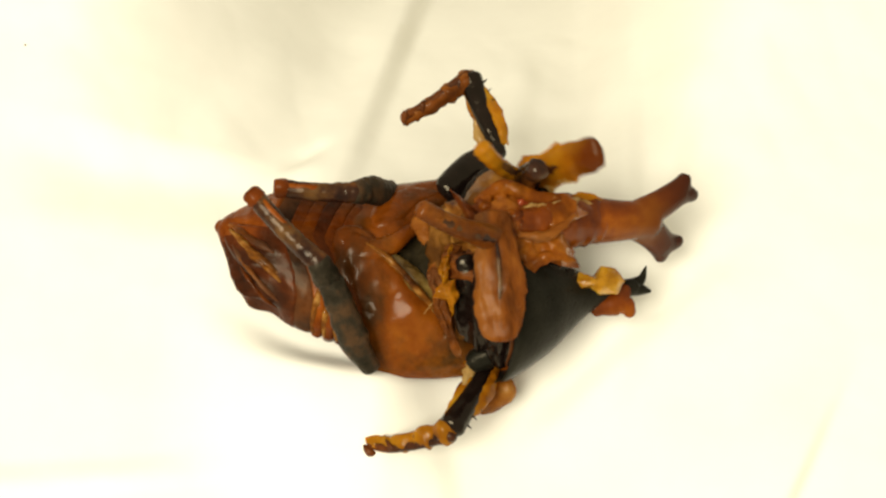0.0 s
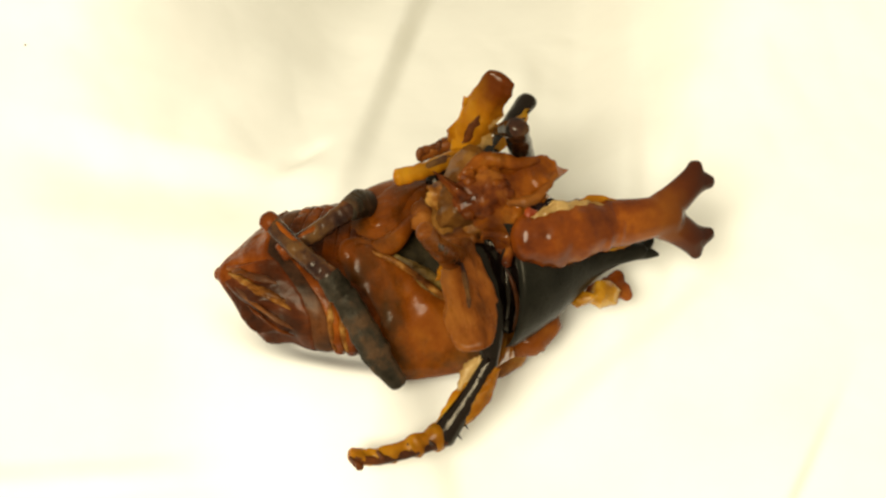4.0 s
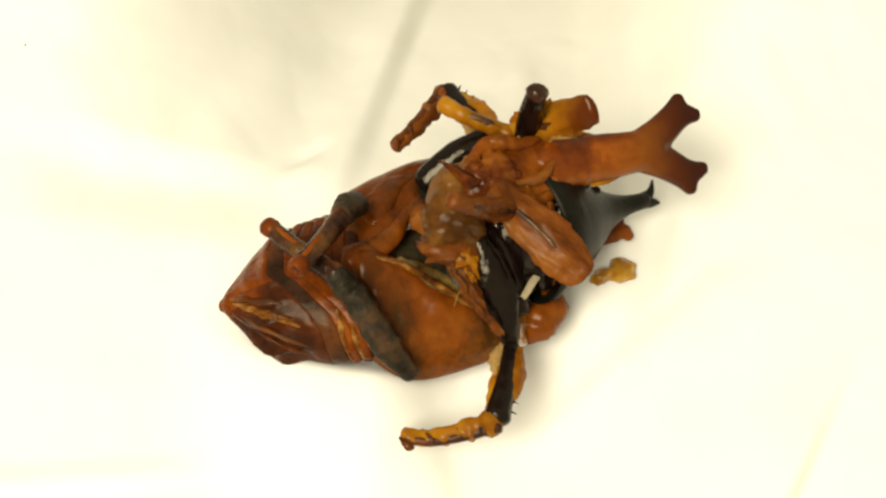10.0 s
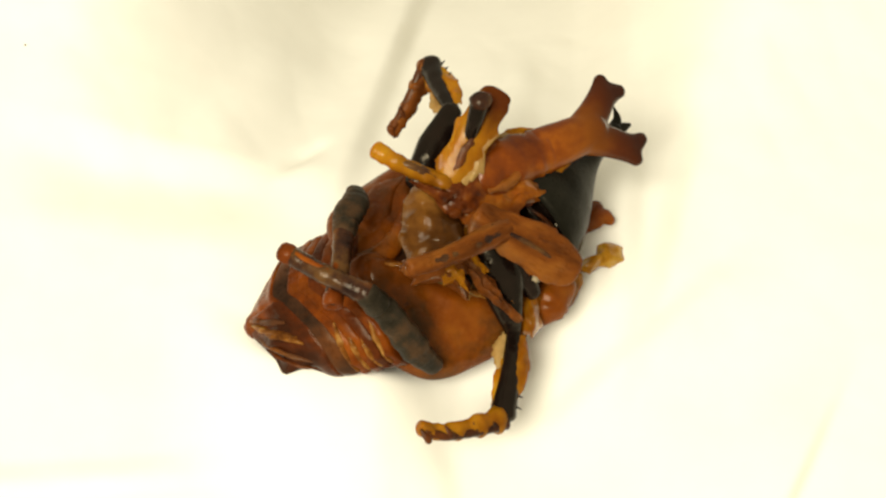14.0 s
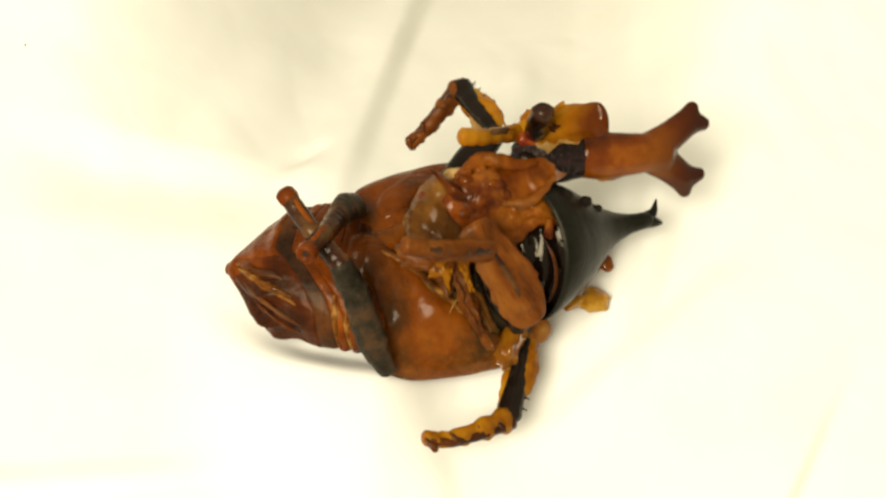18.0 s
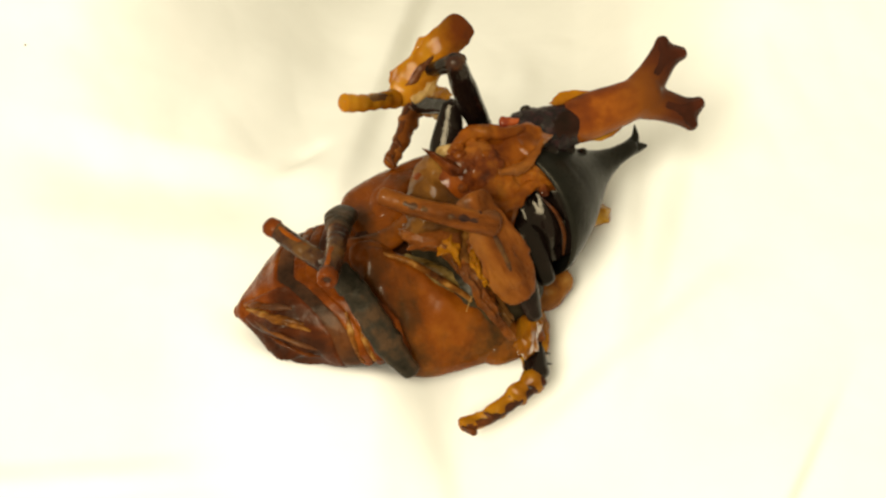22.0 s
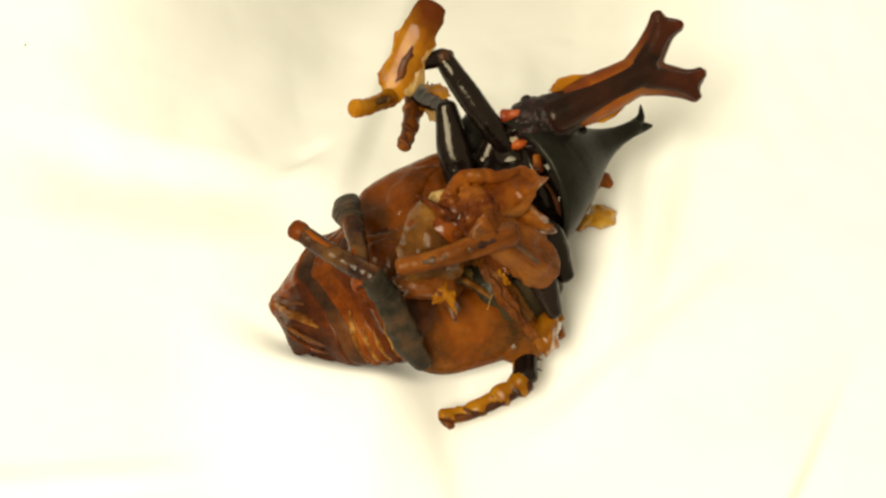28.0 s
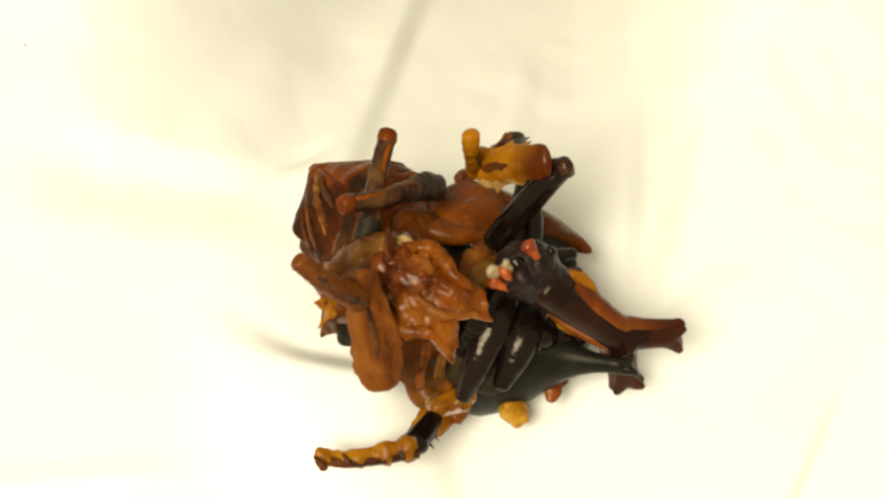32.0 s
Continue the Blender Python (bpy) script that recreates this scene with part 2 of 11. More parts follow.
def tube(pts, rad, n=26, seg=16, flat=1.0, rough=0.0, size=2.0, seed=1, ridges=0, ridge=0.0, keel=0.0, fold=0.0, cap=0.6, flute=0.0):
    """A rounded limb swept along pts with the radii rad; flat squeezes it in z, ridges gives rings."""
    c = spline(pts, n)
    r = np.maximum(spline([(q, 0, 0) for q in rad], n)[:, 0], 0.05)
    d = np.gradient(c, axis=0)
    d /= np.linalg.norm(d, axis=1)[:, None]
    rows = [(c[0] - d[0] * r[0] * q * cap, r[0] * math.sqrt(max(0, 1 - q * q)), d[0], 0) for q in (0.95, 0.75, 0.4)]
    rows += [(c[i], r[i] * (1 + ridge * math.sin(2 * math.pi * ridges * i / (n - 1))), d[i], i / (n - 1)) for i in range(n)]
    rows += [(c[-1] + d[-1] * r[-1] * q * cap, r[-1] * math.sqrt(max(0, 1 - q * q)), d[-1], 1) for q in (0.4, 0.75, 0.95)]
    verts, faces = [], []
    for ce, ra, di, _ in rows:
        up = np.array((0, 0, 1.0))
        if abs(di[2]) > 0.9:
            up = np.array((1.0, 0, 0))
        y = np.cross(up, di)
        y /= np.linalg.norm(y)
        z = np.cross(di, y)
        for j in range(seg):
            a = 2 * math.pi * j / seg
            w = ra * (1 + (keel * max(0, math.sin(a)) ** 6 if keel else 0))
            v = ce + y * math.cos(a) * w + z * math.sin(a) * w * flat
            if flute:
                v = v + (v - ce) * flute * math.cos(5 * a + 0.4 * math.sin(float(ce[0])))
            if rough:
                v = v + (v - ce) * wobble(v, rough, size, seed)
            if fold:
                v = v + (v - ce) / max(ra, 0.5) * crumple(v[0] + v[2] * 0.3, v[1] + v[2] * 0.5, fold, size * 1.3, seed)
            verts.append(v)
    for i in range(len(rows) - 1):
        for j in range(seg):
            k = (j + 1) % seg
            faces.append((i * seg + j, i * seg + k, (i + 1) * seg + k, (i + 1) * seg + j))
    faces.append(tuple(range(seg))[::-1])
    faces.append(tuple((len(rows) - 1) * seg + j for j in range(seg)))
    return np.array(verts), faces


def blob(c, rad, n=18, seg=26, rough=0.0, size=3.0, seed=1):
    verts, faces = [], []
    for i in range(n + 1):
        th = math.pi * (i + 0.02) / (n + 0.04)
        for j in range(seg):
            a = 2 * math.pi * j / seg
            v = np.array((math.sin(th) * math.cos(a), math.sin(th) * math.sin(a), math.cos(th)))
            v = v * np.array(rad)
            if rough:
                v = v * (1 + wobble(v + np.array(c), rough, size, seed))
            verts.append(v + np.array(c))
    for i in range(n):
        for j in range(seg):
            k = (j + 1) % seg
            faces.append((i * seg + j, i * seg + k, (i + 1) * seg + k, (i + 1) * seg + j)[::-1])
    faces += [tuple(range(seg)), tuple(n * seg + j for j in range(seg))[::-1]]
    return np.array(verts), faces


def flap(pts, wid, n=22, m=12, curl=0.3, rough=0.5, size=2.5, seed=1, thick=0.22, ragged=0.25, pleat=0.0, pleats=3.0):
    """A thin crumpled strip of skin along pts, wid wide, curled across its width, with two faces and ragged rims."""
    c = spline(pts, n)
    w = spline([(q, 0, 0) for q in wid], n)[:, 0]
    d = np.gradient(c, axis=0)
    d /= np.linalg.norm(d, axis=1)[:, None]
    top = []
    for i in range(n):
        y = np.cross((0, 0, 1.0), d[i])
        y /= max(1e-6, np.linalg.norm(y))
        z = np.cross(d[i], y)
        for j in range(m):
            s = 2 * j / (m - 1) - 1
            ww = w[i] * (1 + ragged * noise.noise(Vector((i * 9.0 / n + seed * 9, (3.3 if s > 0 else 8.8), seed))))
            v = c[i] + y * s * ww - z * curl * ww * s * s
            if pleat:
                ph = 2.2 * noise.noise(Vector((i * 0.16, s * 0.7, seed * 2.0)))
                v = v + z * pleat * math.sin(math.pi * pleats * s + 2.5 * ph + i * 0.12) * (0.6 + 0.6 * noise.noise(Vector((i * 0.21, s, seed))))
            if i in (0, n - 1):
                v = v + d[i] * (1 if i else -1) * ragged * 2.6 * noise.noise(Vector((j * 7.0 / m, seed * 4.0, i)))
            v = v + z * wobble(v, rough, size, seed) + y * wobble(v, rough * 0.4, size, seed + 5)
            top.append(v)
    top = np.array(top)
    grid = top.reshape(n, m, 3)
    nu, nv = np.gradient(grid, axis=0), np.gradient(grid, axis=1)
    nrm = np.cross(nu, nv)
    nrm /= np.maximum(np.linalg.norm(nrm, axis=2), 1e-6)[..., None]
    verts = np.vstack([top, (grid - nrm * thick).reshape(-1, 3)])
    faces, o = [], n * m
    for i in range(n - 1):
        for j in range(m - 1):
            q = (i * m + j, (i + 1) * m + j, (i + 1) * m + j + 1, i * m + j + 1)
            faces += [q, tuple(o + k for k in q[::-1])]
    rim = [j for j in range(m)] + [i * m + m - 1 for i in range(1, n)] + [(n - 1) * m + j for j in range(m - 2, -1, -1)] + [i * m for i in range(n - 2, 0, -1)]
    for a, b in zip(rim, rim[1:] + rim[:1]):
        faces.append((a, b, o + b, o + a))
    return verts, faces


def pad(outline, base, slope, dome, under=1.5, rough=0.25, size=6.0, seed=1, fold=0.0, fold_size=5.0, n=72, m=22, round_off=2.4):
    """A smooth cushion inside an outline; base is its height at the origin and slope how that changes along x and y."""
    o = np.array(outline, float)
    k = len(o)
    rim = []
    for i in range(n):
        s = k * i / n
        j, f = int(s) % k, s % 1.0
        a, b, c, d = o[j - 1], o[j], o[(j + 1) % k], o[(j + 2) % k]
        rim.append(0.5 * (2 * b + (c - a) * f + (2 * a - 5 * b + 4 * c - d) * f * f + (3 * b - a - 3 * c + d) * f ** 3))
    rim = np.array(rim)
    mid = rim.mean(axis=0)
    top, low = [], []
    for j in range(m + 1):
        rho = math.sin(math.pi / 2 * (0.015 + 0.985 * j / m))
        for p in rim:
            q = mid + (p - mid) * rho
            h = base + slope[0] * q[0] + slope[1] * q[1]
            up = max(0.0, 1 - rho ** round_off) ** 0.5
            bend = wobble((q[0], q[1], seed), rough, size, seed) + (crumple(q[0], q[1], fold, fold_size, seed) if fold else 0)
            top.append((q[0], q[1], h + dome * up + bend * (0.35 + 0.65 * up)))
            low.append((q[0], q[1], h - under * up - 0.12 + bend * 0.35))
    verts = np.array(top + low)
    faces, w = [], n * (m + 1)
    for j in range(m):
        for i in range(n):
            e = (i + 1) % n
            q = (j * n + i, (j + 1) * n + i, (j + 1) * n + e, j * n + e)
            faces += [q, tuple(w + g for g in q[::-1])]
    faces.append(tuple(range(n)))
    faces.append(tuple(w + g for g in range(n))[::-1])
    for i in range(n):
        a, b = m * n + i, m * n + (i + 1) % n
        faces.append((a, w + a, w + b, b))
    return verts, faces


def lathe(profile, seg=40, flat=1.0, rough=0.0, size=3.0, seed=1, skew=0.0):
    """A body of revolution round x from (x, r) pairs; skew pulls the rim forward at the sides."""
    verts, faces = [], []
    for x, r in profile:
        for j in range(seg):
            a = 2 * math.pi * j / seg
            v = np.array((x - skew * abs(math.cos(a)) ** 2 * (r / 11.0) ** 3, r * math.cos(a), r * math.sin(a) * flat))
            if rough:
                v = v * (np.array((0, 1, 1)) * wobble(v, rough, size, seed) + 1)
            verts.append(v)
    n = len(profile)
    for i in range(n - 1):
        for j in range(seg):
            k = (j + 1) % seg
            faces.append((i * seg + j, i * seg + k, (i + 1) * seg + k, (i + 1) * seg + j))
    faces.append(tuple(range(seg))[::-1])
    faces.append(tuple((n - 1) * seg + j for j in range(seg)))
    return np.array(verts), faces


def joined(*geos):
    verts, faces, o = [], [], 0
    for v, f in geos:
        verts.append(v)
        faces += [tuple(o + k for k in q) for q in f]
        o += len(v)
    return np.vstack(verts), faces


def mesh_of(name, geo, material):
    me = bpy.data.meshes.new(name)
    me.from_pydata((np.asarray(geo[0]) * MM).tolist(), [], [list(f) for f in geo[1]])
    me.materials.append(material)
    me.polygons.foreach_set("use_smooth", [True] * len(me.polygons))
    me.update()
    return me


def part(name, geo, material, parent, label=""):
    ob = new(name, mesh_of(name, geo, material))
    ob.parent = parent
    return tagged(ob, label) if label else ob


MOVE = {}

# ---- the table and the creased paper ----


def line_side(x, y, ax, ay, bx, by):
    """Distance to the right of the line a-b, and the way along it (0 at a, 1 at b)."""
    dx, dy = bx - ax, by - ay
    ll = math.hypot(dx, dy)
    return ((x - ax) * dy - (y - ay) * dx) / ll, ((x - ax) * dx + (y - ay) * dy) / ll / ll


def smooth(a, b, x):
    f = min(1, max(0, (x - a) / (b - a)))
    return f * f * (3 - 2 * f)


def crease(x, y, ax, ay, bx, by, high, left, right, s0=-0.35, s1=0.2, s2=0.60, s3=1.25):
    d, s = line_side(x, y, ax, ay, bx, by)
    fade = smooth(s0, s1, s) * (1 - smooth(s2, s3, s))
    f = (1 - smooth(0, right, d)) if d > 0 else (1 - smooth(0, left, -d))
    return high * f * fade


def paper_height(x, y):
    r = math.hypot(x * 0.8, y)
    h = 0.004 * max(0, r - 32) ** 1.7 * (1 - smooth(-10, 20, y))
    # the fold that rises in front of the tail
    d = y + 20.8 - 0.0075 * min(0, x + 4) ** 2 - 0.25 * max(0, x + 4)
    crest = 7.6 * smooth(-46, -18, x) * (1 - smooth(-11, 4, x))
    h += crest * (1 - 0.5 * smooth(0, 9.0 - 4.0 * smooth(-36, -20, x), d) - 0.5 * smooth(0, 30, d) if d > 0 else 1 - smooth(0, 32, -d))
    # a valley behind the beetle, entered over a slanting fold
    d, s = line_side(x, y, -19.2, 16.9, -11.8, 70)
    wide = 0.90 * smooth(-56, -5, d) + 0.08 * smooth(-0.4, 4.4, d) - 0.98 * smooth(38, 74, d)
    h -= wide * 0.64 * math.log1p(math.exp((y - 13) * 0.25)) / 0.25
    h += crease(x, y, -19.2, 16.9, -11.8, 70, 1.3, 14, 5.4, -0.15, 0.15, 1.0, 1.7)
    h += crease(x, y, 28, 2, 39, 78, 2.4, 9, 5)
    h -= crease(x, y, -70, 24, -26, 16, 2.6, 10, 14)
    h += crease(x, y, -30, 60, -44, 20, 0.9, 12, 9)
    h += crease(x, y, 12, 30, 18, 70, 1.2, 5, 5)
    h += crease(x, y, 29, -8, 47, 50, 2.2, 14, 6)
    h += crease(x, y, 36, -62, 60, -20, 2.2, 12, 2.6)
    h += crease(x, y, 6, -62, -4, -24, 0.7, 6, 4)
    d, s = line_side(x, y, -29.5, 24.5, -22.5, 32.0)
    h -= 1.5 * math.exp(-(d / 2.2) ** 2 - ((s - 0.55) / 0.55) ** 2)
    h += crease(x, y, 18, -26, 50, 2, 1.6, 5, 10)
    h += crease(x, y, -80, -36, -36, -33, 0.8, 4, 3)
    h += crease(x, y, -12, -60, 3, -40, 0.5, 5, 2)
    h += 0.9 * noise.fractal(Vector((x * 0.022, y * 0.022, 4.4)), 0.9, 2.0, 3)
    h += 0.08 * noise.fractal(Vector((x * 0.13, y * 0.13, 1.0)), 0.8, 2.0, 3)
    h += 0.35 * smooth(8, 26, y) * abs(noise.noise(Vector((x * 0.09 + y * 0.03, y * 0.035, 7.0))))
    return h


def paper_sheet():
    xs = np.concatenate([np.linspace(-240, -80, 21)[:-1], np.linspace(-80, 80, 221), np.linspace(80, 240, 21)[1:]])
    ys = np.concatenate([np.linspace(-200, -72, 17)[:-1], np.linspace(-72, 85, 217), np.linspace(85, 220, 17)[1:]])
    verts, faces = [], []
    k = len(xs)
    for y in ys:
        for x in xs:
            h = paper_height(x, y)
            far = smooth(90, 190, max(abs(x), abs(y)))
            verts.append((x, y, h * (1 - far) - 69.0 * far))
    for i in range(len(ys) - 1):
        for j in range(k - 1):
            faces.append((i * k + j, i * k + j + 1, (i + 1) * k + j + 1, (i + 1) * k + j))
    return np.array(verts), faces


paper = new("paper_towel", mesh_of("paper_towel", paper_sheet(), PAPER))
tagged(paper, "soft creased white tissue paper spread out under the beetle", "paper")
m = paper.modifiers.new("thickness", "SOLIDIFY")
m.thickness, m.offset = 0.0002, -1

bm = bmesh.new()
bmesh.ops.create_cube(bm, size=1.0)
bmesh.ops.scale(bm, vec=(3.0, 3.0, 0.04), verts=bm.verts)
bmesh.ops.translate(bm, vec=(0, 0, -0.0900), verts=bm.verts)
me = bpy.data.meshes.new("ground")
bm.to_mesh(me)
bm.free()
me.materials.append(TABLE)
tagged(new("ground", me), "plain pale table top under the paper", "table", kind="structure")

# ---- the beetle, on its back ----
beetle = tagged(new("rhinoceros_beetle"), "rhinoceros beetle on its back shedding its brown pupal skin", "beetle")
MOVE["beetle"] = beetle


def moving(key, name, geo, material, parent, label=""):
    MOVE[key] = part(name, geo, material, parent, label)
    return MOVE[key]


# abdomen: x runs to the tail tip, 19 mm off
PROFILE = [(-9, 12.6), (-3, 12.9), (2, 12.6), (5, 12.0), (8, 11.0), (10, 10.0), (12, 8.7), (14, 6.9), (16, 4.6), (17.5, 2.9), (18.6, 1.6), (19.2, 0.7)]
BORDER = [(-180, 9.5), (-90, 6.0), (-40, 2.0), (0, 2.0), (40, 2.6), (60, 4.2), (75, 6.6), (86, 8.6), (93, 10.4), (120, 10.6), (150, 10.0), (180, 9.5)]


def between(x, table):
    for (x0, y0), (x1, y1) in zip(table, table[1:]):
        if x <= x1:
            return y0 + (y1 - y0) * max(0.0, (x - x0) / (x1 - x0))
    return table[-1][1]


def shell(front, back, a0, a1, lift, fold, count, seed, n=26, seg=70, tip=False):
    """A curved plate round the abdomen between two slanting borders, with folds running along it."""
    verts, faces = [], []
    for i in range(n + 1):
        s = i / n if i < n else 1.0
        for j in range(seg + 1):
            a = a0 + (a1 - a0) * j / seg
            edge = between(a, BORDER)
            xf = 19.2 if tip else edge + front
            x = xf + (edge + back - xf) * s
            r = between(x, PROFILE) + lift
            warp = noise.noise(Vector((x * 0.10, a * 0.012, seed * 3.1)))
            q = abs(math.sin(math.radians(a) * count + 2.0 * warp + 0.6 * seed))
            swell = math.sin(math.pi * min(1.0, s * 1.15)) ** 0.6 if tip else math.sin(math.pi * s) ** 0.5
            r += fold * swell * (1.0 - 1.7 * q) * (0.7 + 0.8 * noise.noise(Vector((a * 0.05, x * 0.2, seed))))
            if tip:
                r += 0.9 * smooth(0.72, 0.97, s)
            else:
                r += 0.75 * math.sin(math.pi * s) ** 0.5
            near = min(j, seg - j) / 3.0
            r -= 0.5 * max(0.0, 1 - near) ** 2
            if i == n or i == 0 and not tip:
                r -= 1.2
            r = max(r, 0.3)
            r += wobble((x, a * 0.12, seed), 0.25, 3.0, seed)
            t = math.radians(a)
            near_side = 1 - 0.16 * smooth(0.0, 0.8, math.cos(t)) * (1 - smooth(4, 12, x))
            verts.append((x, r * math.cos(t) * near_side, 0.25 + min(0.66 * r, 6.2 + 0.06 * r) * math.sin(t)))
    w = seg + 1
    for i in range(n):
        for j in range(seg):
            faces.append((i * w + j, i * w + j + 1, (i + 1) * w + j + 1, (i + 1) * w + j)[::-1])
    return np.array(verts), faces


def tail_thread(a0, a1, x0, x1, thin, seed):
    pts = []
    for i in range(7):
        f = i / 6
        x, t = x0 + (x1 - x0) * f, math.radians(a0 + (a1 - a0) * f + 3 * math.sin(4 * f + seed))
        r = between(x, PROFILE) + 0.45
        pts.append((x, r * math.cos(t) * (1 - 0.16 * smooth(0.0, 0.8, math.cos(t)) * (1 - smooth(4, 12, x))), 0.25 + min(0.66 * r, 6.2 + 0.06 * r) * math.sin(t)))
    return tube(pts, [thin * 0.3, thin, thin * 0.8, thin, thin * 0.3], 26, 10, 0.7, 0.3, 1.2, seed)


abdomen = moving("abdomen", "abdomen", tube([(-5, -1, -1), (4, -1, 0), (12, -0.5, 0), (18.2, 0, 0)], [10.4, 10.0, 7.0, 1.2], 24, 40, 0.55, 0.04, 4, 3, fold=0.1),
                 RIND, beetle, "dark brown wrinkled tapering abdomen")
for i in range(6):
    part("abdomen_segment", shell(-2.2 - 1.9 * i, -4.3 - 1.9 * i, -50 if i < 4 else 92, 220, 0.0, 0.30, 9, i + 2, 10, 90), (RIB, RIB, BROWN, RIB, RIB, BROWN)[i], abdomen, "red-brown pleated abdomen segment")
    if i < 4:
        part("segment_rim", tail_thread(58 - 7 * (i % 3), -6, 0.2 - 1.9 * i, -1.0 - 1.9 * i, 0.5, i + 2), OCHRE, abdomen, "ochre segment rim")
    part("segment_rim", tail_thread(146 + 6 * (i % 2), 188, 5.9 - 2.0 * i, 5.2 - 2.0 * i, 0.36, i + 5), OCHRE, abdomen)
part("abdomen_segment", shell(1.0, -2.5, -60, 225, 0.1, 0.22, 4, 5, 22, 90), DUSK, abdomen, "dark grey-brown smooth abdomen segment")
part("tail_plate", shell(0, 0, -80, 89, 0.2, 1.15, 5, 3, 40, 84, True), BROWN, abdomen, "dark red-brown folded tail plate")
part("tail_plate", shell(0, 0, 87, 230, 0.35, 0.40, 3, 7, 34, 60, True), RIB, abdomen, "orange-brown folded tail plate")
for i, (a0, a1, x0, x1) in enumerate([(84, 66, 17.8, 8.5), (74, 50, 17.0, 6.8), (62, 44, 13.0, 6.0), (50, 24, 15.5, 5.0), (36, 16, 13.0, 5.4)]):
    part("tail_ridge", tail_thread(a0, a1, x0, x1, 0.62 - 0.07 * i, i + 3), (BUFF, OCHRE, OCHRE, BUFF, RIB)[i], abdomen, "buff ridge on the tail")
part("tail_rim", tail_thread(100, 150, 10.9, 10.7, 0.4, 4), OCHRE, abdomen)
part("tail_tip", tube([(15.5, 0.2, 0.5), (17.5, 0.3, 0.6), (19.2, 0.2, 0.2)], [3.4, 2.5, 1.1], 10, 20, 0.8, 0.1, 2, 5), RIB, abdomen, "orange-brown tail tip")

# wing skins folded round the flanks
low_wing = moving("lower_wing", "wing_skin", pad([(-0.6, -0.4), (2.6, -0.3), (6, -2.0), (10, -5.4), (14.5, -9.6), (19, -13.6), (21.5, -16.6), (18, -18.6), (11, -19.0), (3.4, -18.0), (-1.2, -13.6), (-2.8, -7.8), (-1.8, -3.2)],
                  17.2, (-0.04, 0.60), 3.8, 3.0, 0.7, 6.0, 7, 0.35, 8.0, 96, 30, 2.4), WING, beetle, "broad smooth russet wing case skin")
# glossy edge strip; its olive-yellow paints in the highlights along the wing crease
part("wing_border", tube([(7.0, -3.4, 15.8), (10.5, -6.4, 14.6), (15, -10.6, 12.0), (19.5, -14.4, 8.6)], [0.9, 1.6, 1.6, 0.8], 60, 30, 0.75, 0.12, 1.6, 6, fold=0.3), OLIVE, low_wing, "olive-yellow wrinkled wing border, crease highlights put into its colour")
part("wing_border", tube([(3.0, -1.9, 18.2), (7.5, -5.2, 17.7), (12.5, -9.8, 14.9), (18.0, -14.6, 10.4)], [0.25, 0.5, 0.5, 0.25], 34, 12, 0.8, 0.2, 2.0, 9), OCHRE, low_wing)
part("wing_root", pad([(-1.2, -2.6), (-0.4, 0.2), (2.6, 0.6), (5.0, -0.8), (6.2, -3.2), (3.4, -4.6), (0.6, -4.6)], 17.3, (-0.05, 0.35), 1.7, 1.5, 0.3, 3.0, 3, 0.2, 4.0, 48, 14), WING, low_wing)
up_wing = moving("upper_wing", "wing_skin", pad([(-0.4, 1.6), (3.0, 0.4), (7.0, 1.2), (11, 4.0), (15.5, 8.0), (20.5, 11.6), (24.0, 14.2), (19, 15.6), (12.5, 15.4), (6.5, 14.4), (1.6, 12.2), (-0.8, 6.8)],
                 14.6, (0.0, -0.30), 3.2, 2.5, 0.6, 5.0, 9, 0.3, 7.0, 84, 26, 2.4), WING, beetle, "narrow smooth russet wing case skin")
part("wing_fold", tube([(-0.6, 2.2, 14.8), (1.0, 0.2, 15.8), (4.2, -0.4, 16.4), (7.6, 0.9, 16.3), (10.2, 3.6, 15.4), (13.8, 7.2, 13.8), (19, 11.0, 11.6)], [1.2, 1.9, 1.9, 1.6, 1.2, 0.9, 0.5], 50, 20, 0.75, 0.05, 4, 4), WING, up_wing, "smooth rolled wing edge")
part("wing_lobe", pad([(3.4, 4.4), (6.4, 2.6), (9.0, 4.6), (13.0, 9.0), (16.5, 12.2), (11.5, 13.2), (6.6, 11.2), (4.0, 8.0)], 15.4, (0.0, -0.26), 2.5, 1.4, 0.4, 4.0, 5, 0.3, 5.0, 60, 18), WING, up_wing)
part("belly_membrane", tube([(-2.5, 4.0, 13.0), (-2.2, 0.0, 13.6), (-2.0, -5.0, 13.2), (-1.4, -10.0, 11.0)], [1.5, 2.1, 2.1, 1.5], 30, 16, 0.8, 0.08, 2.5, 4, 3, 0.05), RIB, beetle, "orange folded belly skin")
part("breast_plate", blob((18, -5, 8.6), (10, 9.0, 7.0), 40, 60, 0.07, 3, 2), VEIN, beetle, "dark olive-black veined breast membrane")
part("fore_breast", blob((24, 4, 9.5), (8.5, 8, 6.5), 16, 26, 0.08, 3, 5), BLACK, beetle, "glossy black fore breast")
part("belly", blob((8, -4, 7), (14, 11, 7.0), 30, 50, 0.07, 4, 3), VEIN, beetle, "dark olive-black veined belly")


# hind legs, crossed over the belly
def spines(at, side=1, count=4, length=1.6, x0=3, step=2.2, r=0.35):
    return [tube([(x0 + i * step, side * at, 0), (x0 + i * step + 0.5, side * (at + length), 0.1)], [r, 0.06], 4, 6) for i in range(count)]


